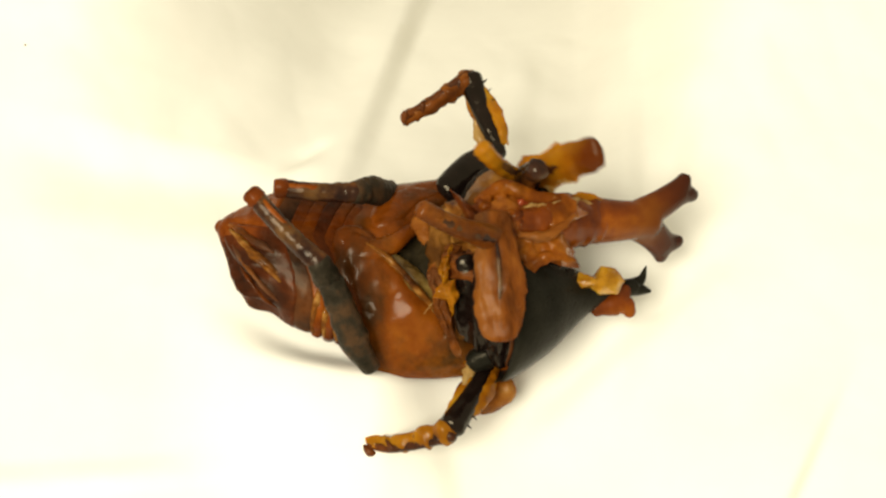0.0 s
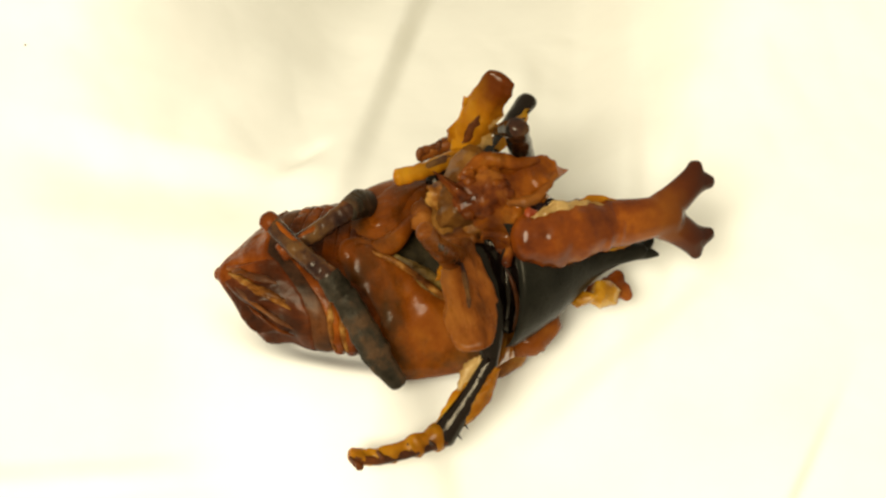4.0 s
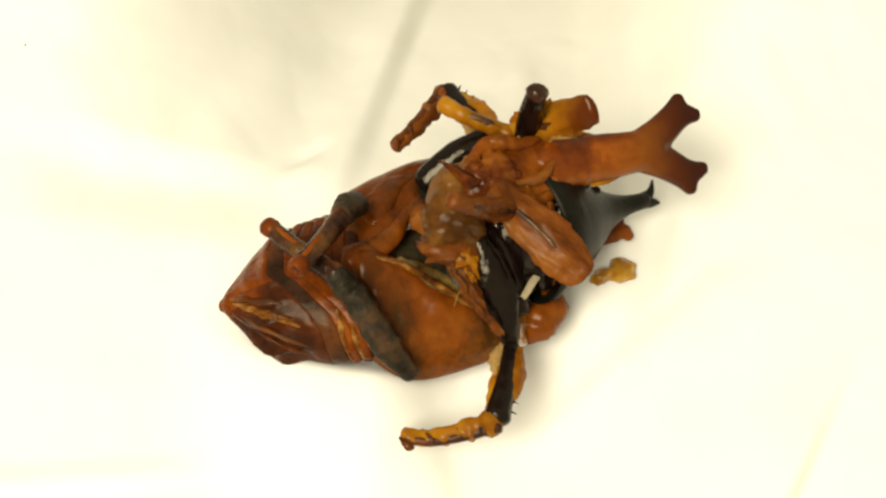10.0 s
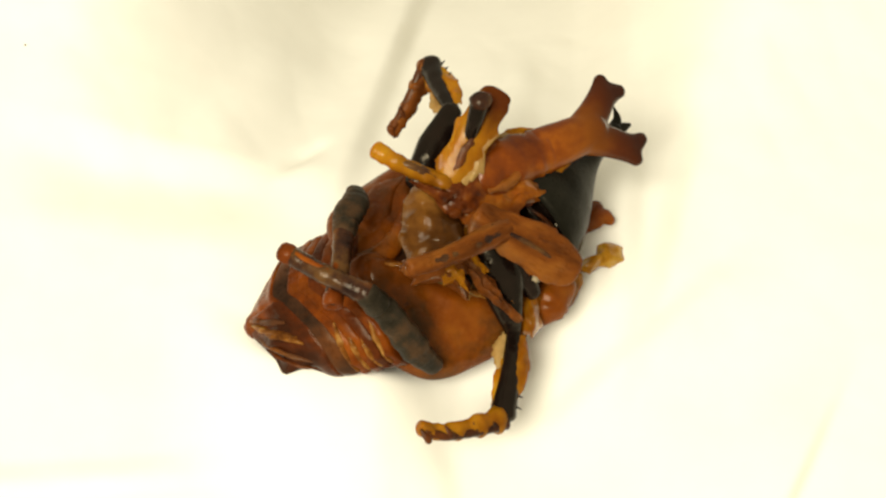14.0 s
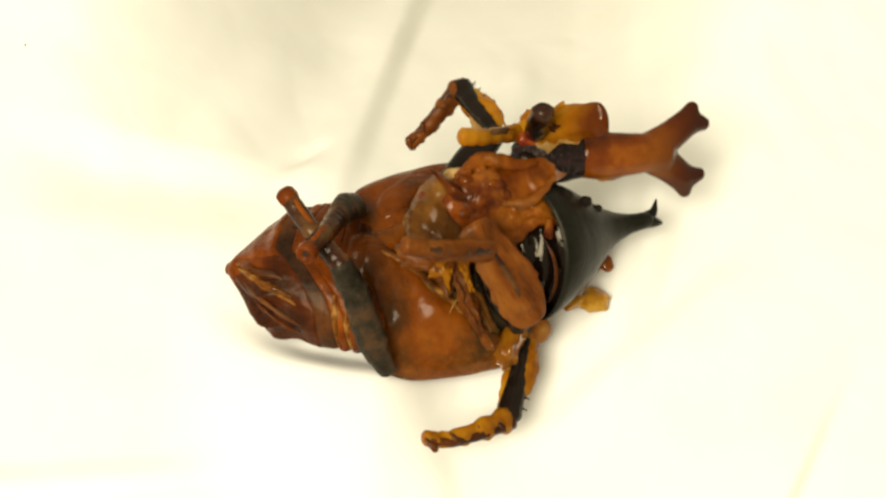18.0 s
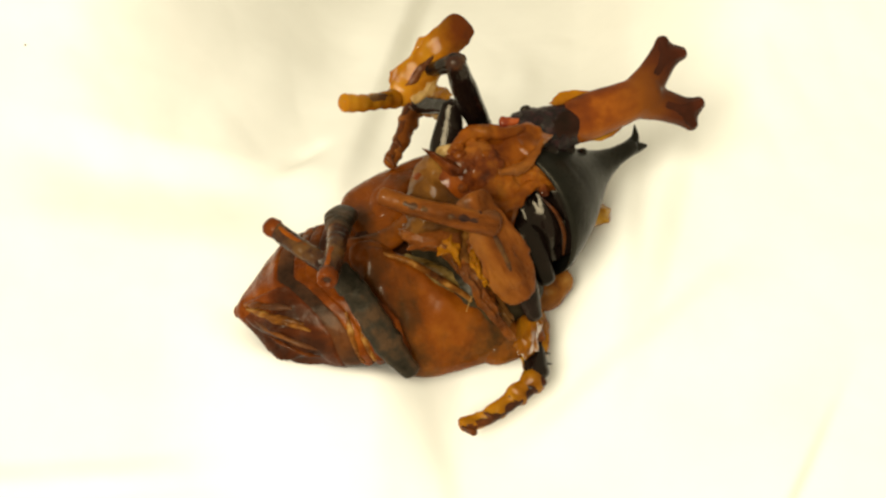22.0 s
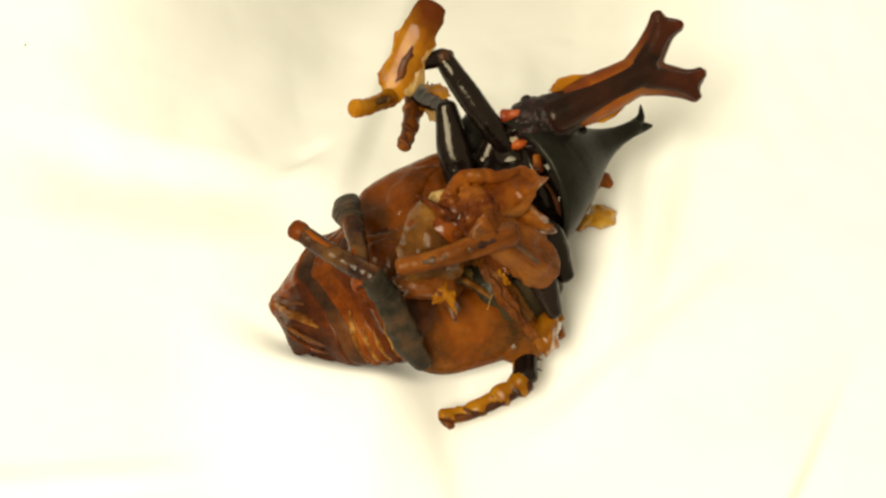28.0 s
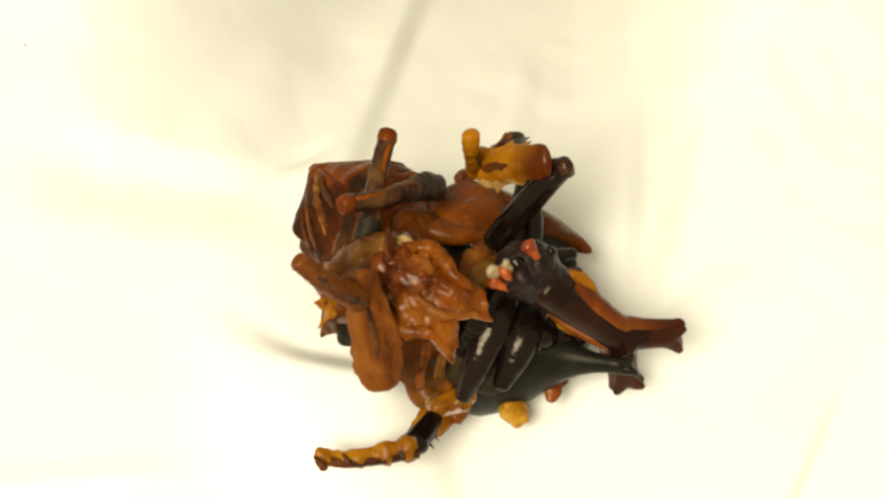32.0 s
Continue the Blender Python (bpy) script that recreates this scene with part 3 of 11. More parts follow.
for k, ll, tl in (("a", 18.5, 13.0), ("b", 9.9, 10.9)):
    tib = moving("hind_tibia_" + k, "hind_tibia", tube([(-0.5, 0, -0.6), (ll * .3, 0.3, 0.2), (ll * .7, -0.2, 0.3), (ll * .96, 0, 0)], [1.4, 2.1, 2.0, 1.5], 40, 22, 0.66, 0.12, 2.4, 3, 7, 0.03, fold=0.12), GREY, beetle, "dull dark grey hind leg")
    part("knee_cuff", tube([(ll * .86, 0, 0.1), (ll * 1.0, 0, 0.1)], [2.0, 1.8], 8, 16, 0.85, 0.12, 1.5, 5), GREY, tib)
    tr = moving("hind_tarsus_" + k, "hind_tarsus", tube([(0, 0, 0), (tl * .25, 0.2, 0.2), (tl * .6, 0.25, 0.3), (tl, 0, 0)], [1.6, 1.5, 1.4, 1.35], 44, 18, 0.9, 0.08, 1.6, 4, 7, 0.025), TUBE, beetle, "ringed brown hind foot")
    part("foot_stripe", tube([(tl * .35, -0.3, 1.0), (tl * .6, -0.25, 1.25), (tl * .97, -0.3, 0.9)], [0.25, 0.5, 0.55], 30, 14, 0.55, 0.1, 1.5, 4, 5, 0.05), RIB, tr, "orange-brown stripe along the foot")
    part("foot_tip", lathe([(tl - 1.5, 1.2), (tl - 0.2, 1.5), (tl + 0.9, 1.45), (tl + 1.3, 1.15), (tl + 1.0, 0.8), (tl + 0.3, 0.2)], 16, 0.95, 0.12, 1.0, 4), BROWN, tr)

# middle legs
moving("mid_femur_a", "middle_femur", tube([(-1, 0, 0), (5, 0.3, 0), (11.9, 0, 0)], [2.3, 2.6, 1.7], 20, 16, 0.7, 0.05, 3, 2), BLACK, beetle, "glossy black middle thigh")
moving("mid_femur_b", "middle_femur", tube([(-1, 0, 0), (3, 0.3, 0), (7, 0.3, 0), (12, 0.1, 0), (15.8, 0, 0)], [1.6, 2.8, 3.2, 2.2, 1.0], 32, 28, 0.6, 0.05, 3, 2), BLACK, beetle, "glossy black middle thigh")
for k, ll, tl in (("a", 13.2, 12.7), ("b", 13.1, 13.9)):
    s = 1 if k == "b" else -1
    sag = 1.0 if k == "b" else 0.3
    tib = moving("mid_tibia_" + k, "middle_tibia", joined(tube([(0, 0, 0), (ll * .5, 0.2, 0.1), (ll, 0, 0)], [1.2, 1.5, 2.0], 24, 16, 0.8, 0.05, 2, 4),
                 *spines(1.1, s, 3, 1.5, ll * .6, 1.8)), BLACK, beetle, "black spined middle shin")
    part("skin_sleeve", flap([(0.3, s * 1.0, 0.6), (ll * .4, s * 1.5, 0.9), (ll * .85, s * 1.0, 0.5)], [0.9, 1.5, 0.8], 30, 14, 0.7, 0.35, 1.8, 3 if s > 0 else 8, 0.18, 0.22, 0.14, 1.5), AMBER, tib, "split amber skin sleeve")
    part("skin_sleeve", flap([(ll * .3, -s * 1.2, 0.2), (ll * .6, -s * 1.3, 0.5), (ll * .95, -s * 1.3, 0.3)], [0.5, 0.9, 0.6], 26, 12, 0.7, 0.35, 1.6, 5, 0.18, 0.22, 0.12, 1.5), AMBER, tib)
    part("skin_fringe", flap([(0.4, -s * 1.3, 0.3), (3.0, -s * 1.9, 0.4), (6.2, -s * 1.6, 0.2)], [0.6, 1.1, 0.4], 20, 10, 0.4, 0.3, 1.4, 6, 0.15, 0.5), STRAW, tib, "cream fringe of torn skin")
    tar = moving("mid_tarsus_" + k, "middle_tarsus", tube([(-0.8, 0, 0), (tl * .2, sag * .7, 0), (tl * .45, sag, 0), (tl * .75, sag, 0), (tl, 0, 0)], [1.1, 2.0, 1.5, 1.7, 1.2, 1.35, 1.1, 1.15, 1.05], 64, 22, 0.85, 0.14, 1.7, 6, 0, 0.0, fold=0.25), AMBER if k == "b" else BUFF, beetle, "bumpy translucent amber foot" if k == "b" else "bumpy brown-amber foot")
    part("foot_core", tube([(0, s * .9 + sag * .3, 0.35), (tl * .4, s * .6 + sag, 0.3), (tl * .75, s * .5 + sag, 0.3), (tl * .97, s * .4, 0.35)], [1.0, 0.85, 0.8, 0.75], 24, 12, 1, 0.15, 2, 2), RIND, tar, "dark foot inside the skin")
    for i, (f, q) in enumerate(((0.14, 1.0), (0.38, 0.55), (0.70, 0.8), (0.97, 1.1))):
        part("foot_joint", tube([(tl * f - 0.5, s * 1.2 + sag * .8, 0.3), (tl * f, s * 0.8 + sag * .8, 0.95), (tl * f + 0.9 * q, sag * .6 - s * 0.4 * q, 1.0)], [0.35 * q, 0.6 * q, 0.2], 12, 10, 0.8, 0.3, 1.0, i + 2), RIND, tar, "dark foot joint")

# fore leg: black thigh and shin, the shin ending in an empty amber sleeve
fem = moving("fore_femur", "fore_femur", tube([(-1, 0, 0), (4, 0.2, 0), (10, 0.2, 0), (15.8, 0, 0)], [1.7, 1.9, 1.9, 1.5], 22, 16, 0.85, 0.05, 3, 2), BLACK, beetle, "glossy black fore thigh")
part("knee_cap", blob((15.6, 0, 0), (1.5, 1.6, 1.4), 14, 18, 0.22, 1.2, 4), TUBE, fem, "purple-brown knee")
moving("fore_tibia", "fore_tibia", tube([(0, 0, 0), (4, 0.1, -0.3), (9, 0, -1.2)], [1.4, 1.15, 0.6], 18, 12, 0.85, 0.04, 3, 2), BLACK, beetle)
sl = moving("fore_sheath", "leg_skin_sleeve", tube([(0.2, 0, 0), (3, 0.1, 0.2), (8, 0.2, 0), (12, 0, 0), (15, 0, 0)], [2.2, 2.8, 2.7, 2.3, 1.5], 60, 44, 0.42, 0.10, 3.0, 11, fold=0.3, cap=0.5, flute=0.05), SLEEVE, beetle, "glossy amber empty leg skin")
part("skin_tatter", leaf([(2, 2.0), (5, 3.4), (8, 2.6), (11, 4.0), (13.5, 2.6), (14, 1.0), (8, 1.2)], 0.2, 0.3, 0.3, 1.6, 4, 0.12, 1.2, 70, 8), STRAW, sl, "pale yellow feathery tatter")
part("skin_tatter", leaf([(3, -1.6), (6, -3.3), (9, -2.4), (12.5, -3.2), (14, -1.2), (8, -0.8)], 0.3, 0.3, 0.3, 1.6, 7, 0.12, 1.2, 70, 8), AMBER, sl)
part("sleeve_stain", leaf([(5.6, 0.2), (8.5, 1.0), (11.5, 0.8), (12.8, -0.2), (9, -0.7)], 1.05, 0.2, 0.15, 1.5, 3, 0.15, 0.8, 40, 6), RIND, sl)
tar = moving("fore_tarsus", "fore_tarsus", tube([(0, 0, 0), (4, 0.2, 0.2), (8, 0.4, 0.2), (11.4, 0.2, 0)], [1.5, 1.25, 1.25, 1.35], 36, 14, 0.9, 0.08, 1.5, 5, 5, 0.05), AMBER, beetle, "amber fore foot skin")
part("foot_core", tube([(1.5, -0.2, 0.55), (5, 0, 0.7), (8, 0.2, 0.6)], [0.7, 0.8, 0.6], 14, 10, 0.9, 0.1, 2, 2), TUBE, tar)

# front body with its small black horn
pro = moving("prothorax", "prothorax", lathe([(1.5, 1.0), (0, 6.5), (-3, 9.0), (-6.2, 10.6), (-7.2, 11.0), (-7.4, 11.3), (-6.0, 11.3), (-3.5, 10.3), (0, 8.2), (2, 6.7),
             (3.8, 5.3), (5.4, 4.1), (7, 3.1), (8.8, 2.3), (11, 1.65), (13, 1.4), (15, 1.35), (15.8, 0.7)], 44, 0.8, 0.012, 4, 2, 1.5), SATIN, beetle, "satin black front body with forked horn")
part("neck", tube([(-4.5, 0, -0.6), (-7.5, 0, -0.8), (-9.8, 0.5, -1.6), (-12, 1.0, -3.5)], [9.0, 8.0, 6.4, 4.0], 40, 48, 0.8, 0.03, 4.6, 6, 4, 0.04, fold=0.12), BLACK, pro, "glossy black folded neck")
for i, (x, y, z, r) in enumerate([(-8.4, 7.5, -1.5, 3.2), (-10.0, 10.5, -5.0, 3.8), (-10.5, 3.0, 0.6, 2.6), (-9.0, -6.6, -1.0, 2.6), (-11.0, 7.0, -5.5, 3.6)]):
    part("leg_base", tube([(x - r, y - r * 0.5, z - 0.6), (x, y, z), (x + r * 0.8, y + r * 0.7, z - 0.4)], [r * 0.6, r * 0.85, r * 0.55], 26, 30, 0.8, 0.07, r, i + 2, fold=0.12), (BLACK, SATIN)[i % 2], pro, "wet black rounded leg base")
part("neck_plate", pad([(-11.6, -0.6), (-9.6, 0.8), (-7.4, -0.6), (-6.4, -4.0), (-6.8, -8.4), (-8.6, -9.2), (-10.4, -6.0)], 4.6, (0.16, 0.30), 1.6, 1.4, 0.25, 3.0, 7, 0.25, 4.0, 56, 16), BLACK, pro, "glossy black folded neck plate")
part("neck_plate", pad([(-11.4, 4.4), (-9.0, 2.2), (-7.0, 3.0), (-6.6, 6.4), (-8.2, 9.0), (-10.6, 8.0)], 4.8, (0.12, -0.26), 1.5, 1.2, 0.25, 3.0, 9, 0.25, 4.0, 52, 14), BLACK, pro, "glossy black folded neck plate")
part("plate_rim", tube([(-8.4, 0.6, 6.0), (-7.6, -2.6, 6.2), (-7.2, -6.0, 4.6), (-7.8, -8.8, 2.4)], [0.2, 0.35, 0.35, 0.15], 20, 10, 0.8, 0.1, 2, 4), RIND, pro, "dark red-brown plate seam")
part("pale_thread", tube([(12.6, -12.6, 14.6), (14.0, -11.0, 15.3), (15.6, -10.8, 15.6), (17.4, -9.2, 15.6)], [0.05, 0.08, 0.05, 0.07, 0.04], 24, 8, 1, 0.2, 0.6, 3), STRAW, beetle, "thin pale thread of skin")
part("side_sac", tube([(-13.0, -12.5, -6.0), (-9.5, -13.4, -4.5), (-6.0, -12.6, -3.6)], [1.6, 2.5, 1.8], 34, 28, 0.7, 0.12, 3.2, 6, fold=0.4), SACK, pro, "amber sac of side skin")
part("neck_hinge", tube([(-8.6, 1.0, 7.6), (-7.6, 3.0, 7.2)], [0.8, 0.7], 8, 12, 0.8, 0.1, 1, 3), GEL, pro, "dark red hinge")
for x, y, z, r in ((1.0, 4.8, 4.6, 0.9), (3.6, 3.4, 3.3, 0.7), (-3.0, 6.0, 5.9, 1.1)):
    part("bump", blob((x, y, z), (r * 1.3, r, r * 0.55), 12, 18, 0.15, 1.0, 3), BLACK, pro)
part("horn_prong", tube([(14.6, 0.3, 0), (16.3, 1.0, 0), (17.3, 2.9, 0.2)], [1.1, 0.75, 0.12], 10, 10, 0.8), SATIN, pro)
part("horn_prong", tube([(14.6, -0.3, 0), (16.2, -0.6, 0), (17.4, -1.0, 0.1)], [1.1, 0.85, 0.3], 10, 10, 0.8), SATIN, pro)
part("collar_plate", flap([(-6.5, -9.5, 2.5), (-5.5, -6, 5.0), (-4.5, -3, 5.6)], [1.6, 2.2, 1.2], 16, 10, 0.4, 0.15, 3, 2, 0.4, 0.1), BLACK, pro, "dark glossy collar plate")
# head with the long forked horn
head = moving("head", "head", joined(blob((-1.0, 0, -0.8), (4.8, 4.6, 3.9), 64, 80, 0.05, 0.7, 2), tube([(1, 0, -0.3), (5, 0, -0.2), (10, 0, 0)], [4.1, 3.4, 2.6], 48, 56, 0.8, 0.04, 0.7, 3)), PEBBLE, beetle, "wet black pebbled head")
for s in (1, -1):
    part("eye", blob((-0.4, s * 4.5, -0.8), (0.9, 0.6, 0.8), 10, 14), BLACK, head)
    part("antenna", tube([(-2.0, s * 2.8, 1.2), (-3.4, s * 3.3, 1.2), (-4.6, s * 3.6, 0.8)], [0.6, 0.7, 1.2], 18, 14, 0.9, 0.2, 1.2, 2), RED, head, "short red club-ended antenna")
for i, (x, y, z, r) in enumerate([(-4.2, 1.0, 1.8, 1.2), (-4.6, -1.2, 1.6, 1.1), (-2.6, 0, 2.8, 1.5)]):
    part("mouth_part", blob((x, y, z), (r * 1.3, r * 0.8, r), 10, 14, 0.18, 1, i + 2), (BLACK, RED, PEBBLE)[i], head)
part("palp", pad([(-6.8, -1.6), (-5.6, -1.2), (-5.0, -2.0), (-5.2, -3.0), (-6.2, -3.4), (-7.0, -2.6)], 1.9, (0.1, 0.0), 0.35, 0.5, 0.2, 1.6, 5, 0.3, 2.0, 36, 10), PALE, head, "cream throat membrane")
part("palp", leaf([(-3.4, 0.8), (-4.6, 1.2), (-6.2, 0.2), (-5.6, -1.8), (-4.4, -1.8), (-4.0, -0.4)], 1.6, 0.6, 0.25, 1.5, 3, 0.4, 0.4, 40, 8), PALE, head, "small cream palp")


def horn_stem(f, z, x0):
    return tube([(x0, 0, z), ((x0 + 18.5) * .4, 0, z + 0.3), ((x0 + 18.5) * .7, 0, z + 0.3), (18.5, 0, z + 0.2)], [(4.4 if x0 < 5 else 3.6) * f, 3.6 * f, 3.1 * f, 3.4 * f], 26, 22, 0.75, 0.04, 4, 3, keel=0.06)


def horn_prong(f, z, s):
    return joined(tube([(17.0, s * .5, z), (20.0, s * 2.4, z), (22.8, s * 4.6, z)], [3.0 * f, 2.6 * f, 2.3 * f], 16, 18, 0.75),
                  tube([(21.4, s * 3.6, z), (22.8, s * 5.4, z), (23.4, s * 7.2, z + .1)], [2.2 * f, 1.9 * f, 1.1 * f], 12, 16, 0.75),
                  tube([(21.4, s * 3.6, z), (24.0, s * 4.3, z), (25.9, s * 4.0, z + .1)], [2.2 * f, 1.8 * f, 1.1 * f], 12, 16, 0.75))


def blended(ob, voxel, rounds):
    """Melts the joined tubes of a part into one smooth body."""
    mod = ob.modifiers.new("blend", "REMESH")
    mod.mode, mod.voxel_size, mod.use_smooth_shade = "VOXEL", voxel * MM, True
    mod = ob.modifiers.new("soften", "SMOOTH")
    mod.iterations, mod.factor = rounds, 0.5


def horn_body(f, z, x0):
    return joined(horn_stem(f, z, x0), horn_prong(f, z, 1), horn_prong(f, z, -1))


sheath = moving("horn_skin", "horn_skin", horn_body(1.0, 0.0, 6.0), HORNSKIN, beetle, "long forked orange-brown horn skin")
core = moving("horn_core", "horn", horn_body(0.66, 0.0, 2.0), HORNCORE, beetle, "black forked horn inside its skin")
blended(sheath, 0.35, 10)
blended(core, 0.3, 8)
part("horn_skin_edge", flap([(3.5, 3.2, 0.2), (6, 3.6, 0.6), (11, 2.9, 0.4)], [1.0, 1.3, 0.5], 18, 9, 0.3, 0.4, 2, 5, 0.25), AMBER, sheath, "torn amber horn skin edge")
part("horn_skin_edge", flap([(7.5, -3.0, 0.2), (10, -3.1, 0.4), (14, -2.4, 0.2)], [0.7, 1.1, 0.5], 16, 9, 0.3, 0.3, 2, 8, 0.25), AMBER, sheath)
root = moving("horn_base_skin", "horn_base_skin", tube([(-5.5, 0, 1.0), (-1, 0, 1.2), (3, 0, 0.9), (7, 0, 0.5), (9.4, 0, 0.3)], [3.4, 4.5, 4.4, 3.8, 3.3], 44, 40, 0.8, 0.10, 3.2, 4, fold=0.35), HORNSKIN, beetle, "rumpled skin at the horn's root")
part("skin_tatter", flap([(-4.5, 3.2, 2.4), (-1.0, 4.2, 2.6), (3.5, 3.7, 2.0), (7.5, 3.2, 1.4)], [0.5, 1.2, 0.9, 0.3], 44, 14, 0.5, 0.4, 1.6, 8, 0.15, 0.45, 0.25, 2.0), STRAW, root, "pale straw tatter of torn skin")
# scraps of skin clinging below the front body
fl = moving("flake", "skin_scrap", leaf([(-4.2, 0.2), (-2.6, 1.6), (-0.4, 0.9), (0.6, 2.4), (3.2, 2.2), (4.2, 0.2), (3.0, -1.8), (0.4, -1.9), (-1.0, -0.8), (-3.2, -1.2)], 0.4, 1.3, 0.35, 2.6, 6, 0.25, 0.5, 80, 14, 0.4), YELLOW, beetle, "curled yellow-amber skin scrap")
moving("fork", "small_horn_skin", joined(tube([(-3.4, -0.5, 0), (0, 0, 0), (1.5, 1.8, 0)], [1.6, 2.0, 0.9], 18, 16, .6, .12, 2, 3, fold=0.2), tube([(-1, -0.2, 0), (1.0, -0.8, 0), (2, -2.2, 0)], [1.9, 1.6, .8], 14, 14, .6, .12, 2, 4, fold=0.2)), HORNSKIN, beetle, "red-brown forked skin of the small horn")

# torn curls of skin on the breast
part("torn_skin", flap([(15.8, 4, 18.6), (15.0, -3, 19.6), (15.5, -9, 18.0), (19.0, -15.5, 13.0)], [1.5, 2.0, 1.5, 0.8], 46, 16, 0.5, 0.8, 2.4, 4, 0.2, 0.4, 0.3, 1.8), BAG, beetle, "torn ragged amber-brown skin strip")
part("torn_skin", flap([(12.8, 4.5, 18.4), (12.6, 1.0, 19.0), (13.4, -2.5, 18.6)], [1.5, 2.1, 1.2], 24, 16, 0.6, 0.6, 2.6, 9, 0.2, 0.3), BUFF, beetle, "tan translucent skin lobe")
part("breast_lobe", tube([(18.5, 4, 16.0), (20.5, -4, 17.2), (22.0, -10, 15.0), (22.8, -15, 10.5)], [1.8, 2.9, 2.4, 1.2], 34, 24, 0.75, 0.06, 4, 3), BLACK, beetle, "glossy black breast lobe")
part("breast_lobe", tube([(22.5, 3, 15.0), (25.2, -4, 15.6), (26.4, -10.5, 12.0)], [2.0, 2.8, 1.4], 30, 24, 0.75, 0.06, 4, 5), BLACK, beetle, "glossy black breast lobe")
part("torn_skin", flap([(20.5, -9, 16), (23, -13, 12.5), (24, -16, 9)], [0.8, 0.9, 0.6], 18, 8, 0.8, 0.6, 1.6, 12), AMBER, beetle)
part("torn_skin", flap([(18.0, -3.4, 19.6), (14.8, -6.6, 19.4), (14.6, -10.0, 18.8), (16.0, -14.4, 17.0), (17.8, -19.0, 13.6)], [0.9, 1.6, 1.3, 1.2, 0.4], 60, 18, 0.7, 0.7, 1.8, 7, 0.18, 0.4, 0.35, 1.5), BUFF, beetle, "brown curled strip of torn skin")
part("torn_skin", flap([(16.4, -4.6, 20.4), (15.6, -8.0, 20.0), (16.2, -11.5, 18.8)], [0.3, 0.7, 0.3], 40, 12, 0.8, 0.7, 1.2, 5, 0.15, 0.5, 0.3, 1.2), AMBER, beetle, "glinting gold shred")
part("side_sac", tube([(12.5, -15.0, 5.0), (18, -16.0, 5.6), (23, -15.6, 6.0)], [2.0, 2.8, 2.0], 30, 26, 0.8, 0.12, 3.2, 8, fold=0.4), WING, beetle, "russet fold of flank skin")
sac = moving("side_sac", "side_sac", tube([(21.5, -16.0, 5.0), (24.5, -16.0, 6.4), (27.4, -14.4, 6.8), (29.0, -11.4, 6.8)], [1.8, 3.0, 3.0, 1.8], 40, 34, 0.85, 0.10, 3.0, 4, fold=0.35), WING, beetle, "swollen orange-brown sac of side skin")
part("pale_strip", flap([(22.8, -14.6, 14.4), (24.6, -13.2, 14.6), (26.8, -11.4, 14.6)], [0.5, 0.6, 0.55], 16, 8, 0.2, 0.15, 2.0, 5, 0.25, 0.12), PALE, sac, "stiff pale cream strip")
part("wing_edge", leaf([(18.5, -17.5), (21, -12.5), (23.6, -11.8), (24.2, -15), (22.0, -19.0), (19.5, -20)], 9.2, 0.8, 0.4, 2.6, 4, 0.2, 0.8, 70, 12, 1.6), AMBER, beetle, "ragged yellow wing edge")
part("sternum", pad([(11.5, 9.0), (15.5, 13.0), (20.5, 14.4), (24.5, 11.4), (23.5, 6.0), (18, 4.0), (13, 5.5)], 12.8, (0.05, -0.14), 2.2, 3.0, 0.3, 4.0, 4, 0.25, 5.0, 60, 18), SATIN, beetle, "satin black breast shield")
part("sternum_ridge", tube([(18.0, 5.0, 15.6), (20.5, 8.0, 16.4), (23.0, 12.0, 15.6)], [0.9, 1.6, 0.9], 24, 18, 0.8, 0.08, 2, 4), BLACK, beetle, "wet black breast ridge")
part("sternum_ridge", tube([(21.0, 3.5, 15.4), (23.2, 6.8, 16.4), (25.6, 10.0, 15.4)], [0.8, 1.4, 0.8], 24, 18, 0.8, 0.08, 2, 6), BLACK, beetle, "wet black breast ridge")
for i, (x, y) in enumerate([(24, 3.5), (26, -1), (21.5, 5.5), (28, 3)]):
    part("leg_socket", blob((x, y, 13.5), (3.2, 2.6, 3.0), 20, 28, 0.05, 2, i + 3), BLACK, beetle, "glossy black leg socket")

# ---- the crumpled skin that peels off head and fore legs ----
skin = tagged(new("pupal_skin"), "crumpled wet red-brown pupal skin peeling off the beetle", "insect skin")
MOVE["skin"] = skin
part("mask_skin", leaf([(-3.5, 4.0), (0.5, 6.4), (4, 4.2), (9.4, 3.6), (12.4, 0.2), (8.4, -1.8), (10.8, -7.6), (5.2, -6.2), (1.0, -9.8), (-3, -5.5)], 0.8, 1.0, 0.42, 4.6, 3, 0.25, 0.5, 150, 34, 1.0), CRUMPLE, skin, "flat red-brown face skin with pointed corners")
moving("clear_bag", "clear_bag", leaf([(-12.8, -2.2), (-12.4, 0.2), (-10.6, 2.2), (-8.4, 4.2), (-6.2, 5.4), (-4.4, 5.2), (-2.6, 1.2), (-3.2, -3.4), (-4.8, -6.6), (-7, -8.0), (-9, -7.2), (-11, -6.0), (-13.4, -5.2), (-13.6, -3.6)], -0.2, 2.2, 0.42, 4.4, 8, 0.25, 0.35, 150, 30, 1.4), BAG, skin, "translucent amber-brown bag")
moving("tattered_flap", "tattered_flap", leaf([(-15.0, -2.8), (-8.5, -3.2), (-5.5, -7.5), (-7.0, -11), (-9.2, -12.6), (-10.6, -8.6), (-14.4, -6.6)], -0.8, 1.2, 0.4, 2.8, 13, 0.2, 1.2, 120, 22, 1.2), BUFF, skin, "buff ragged skin flap")
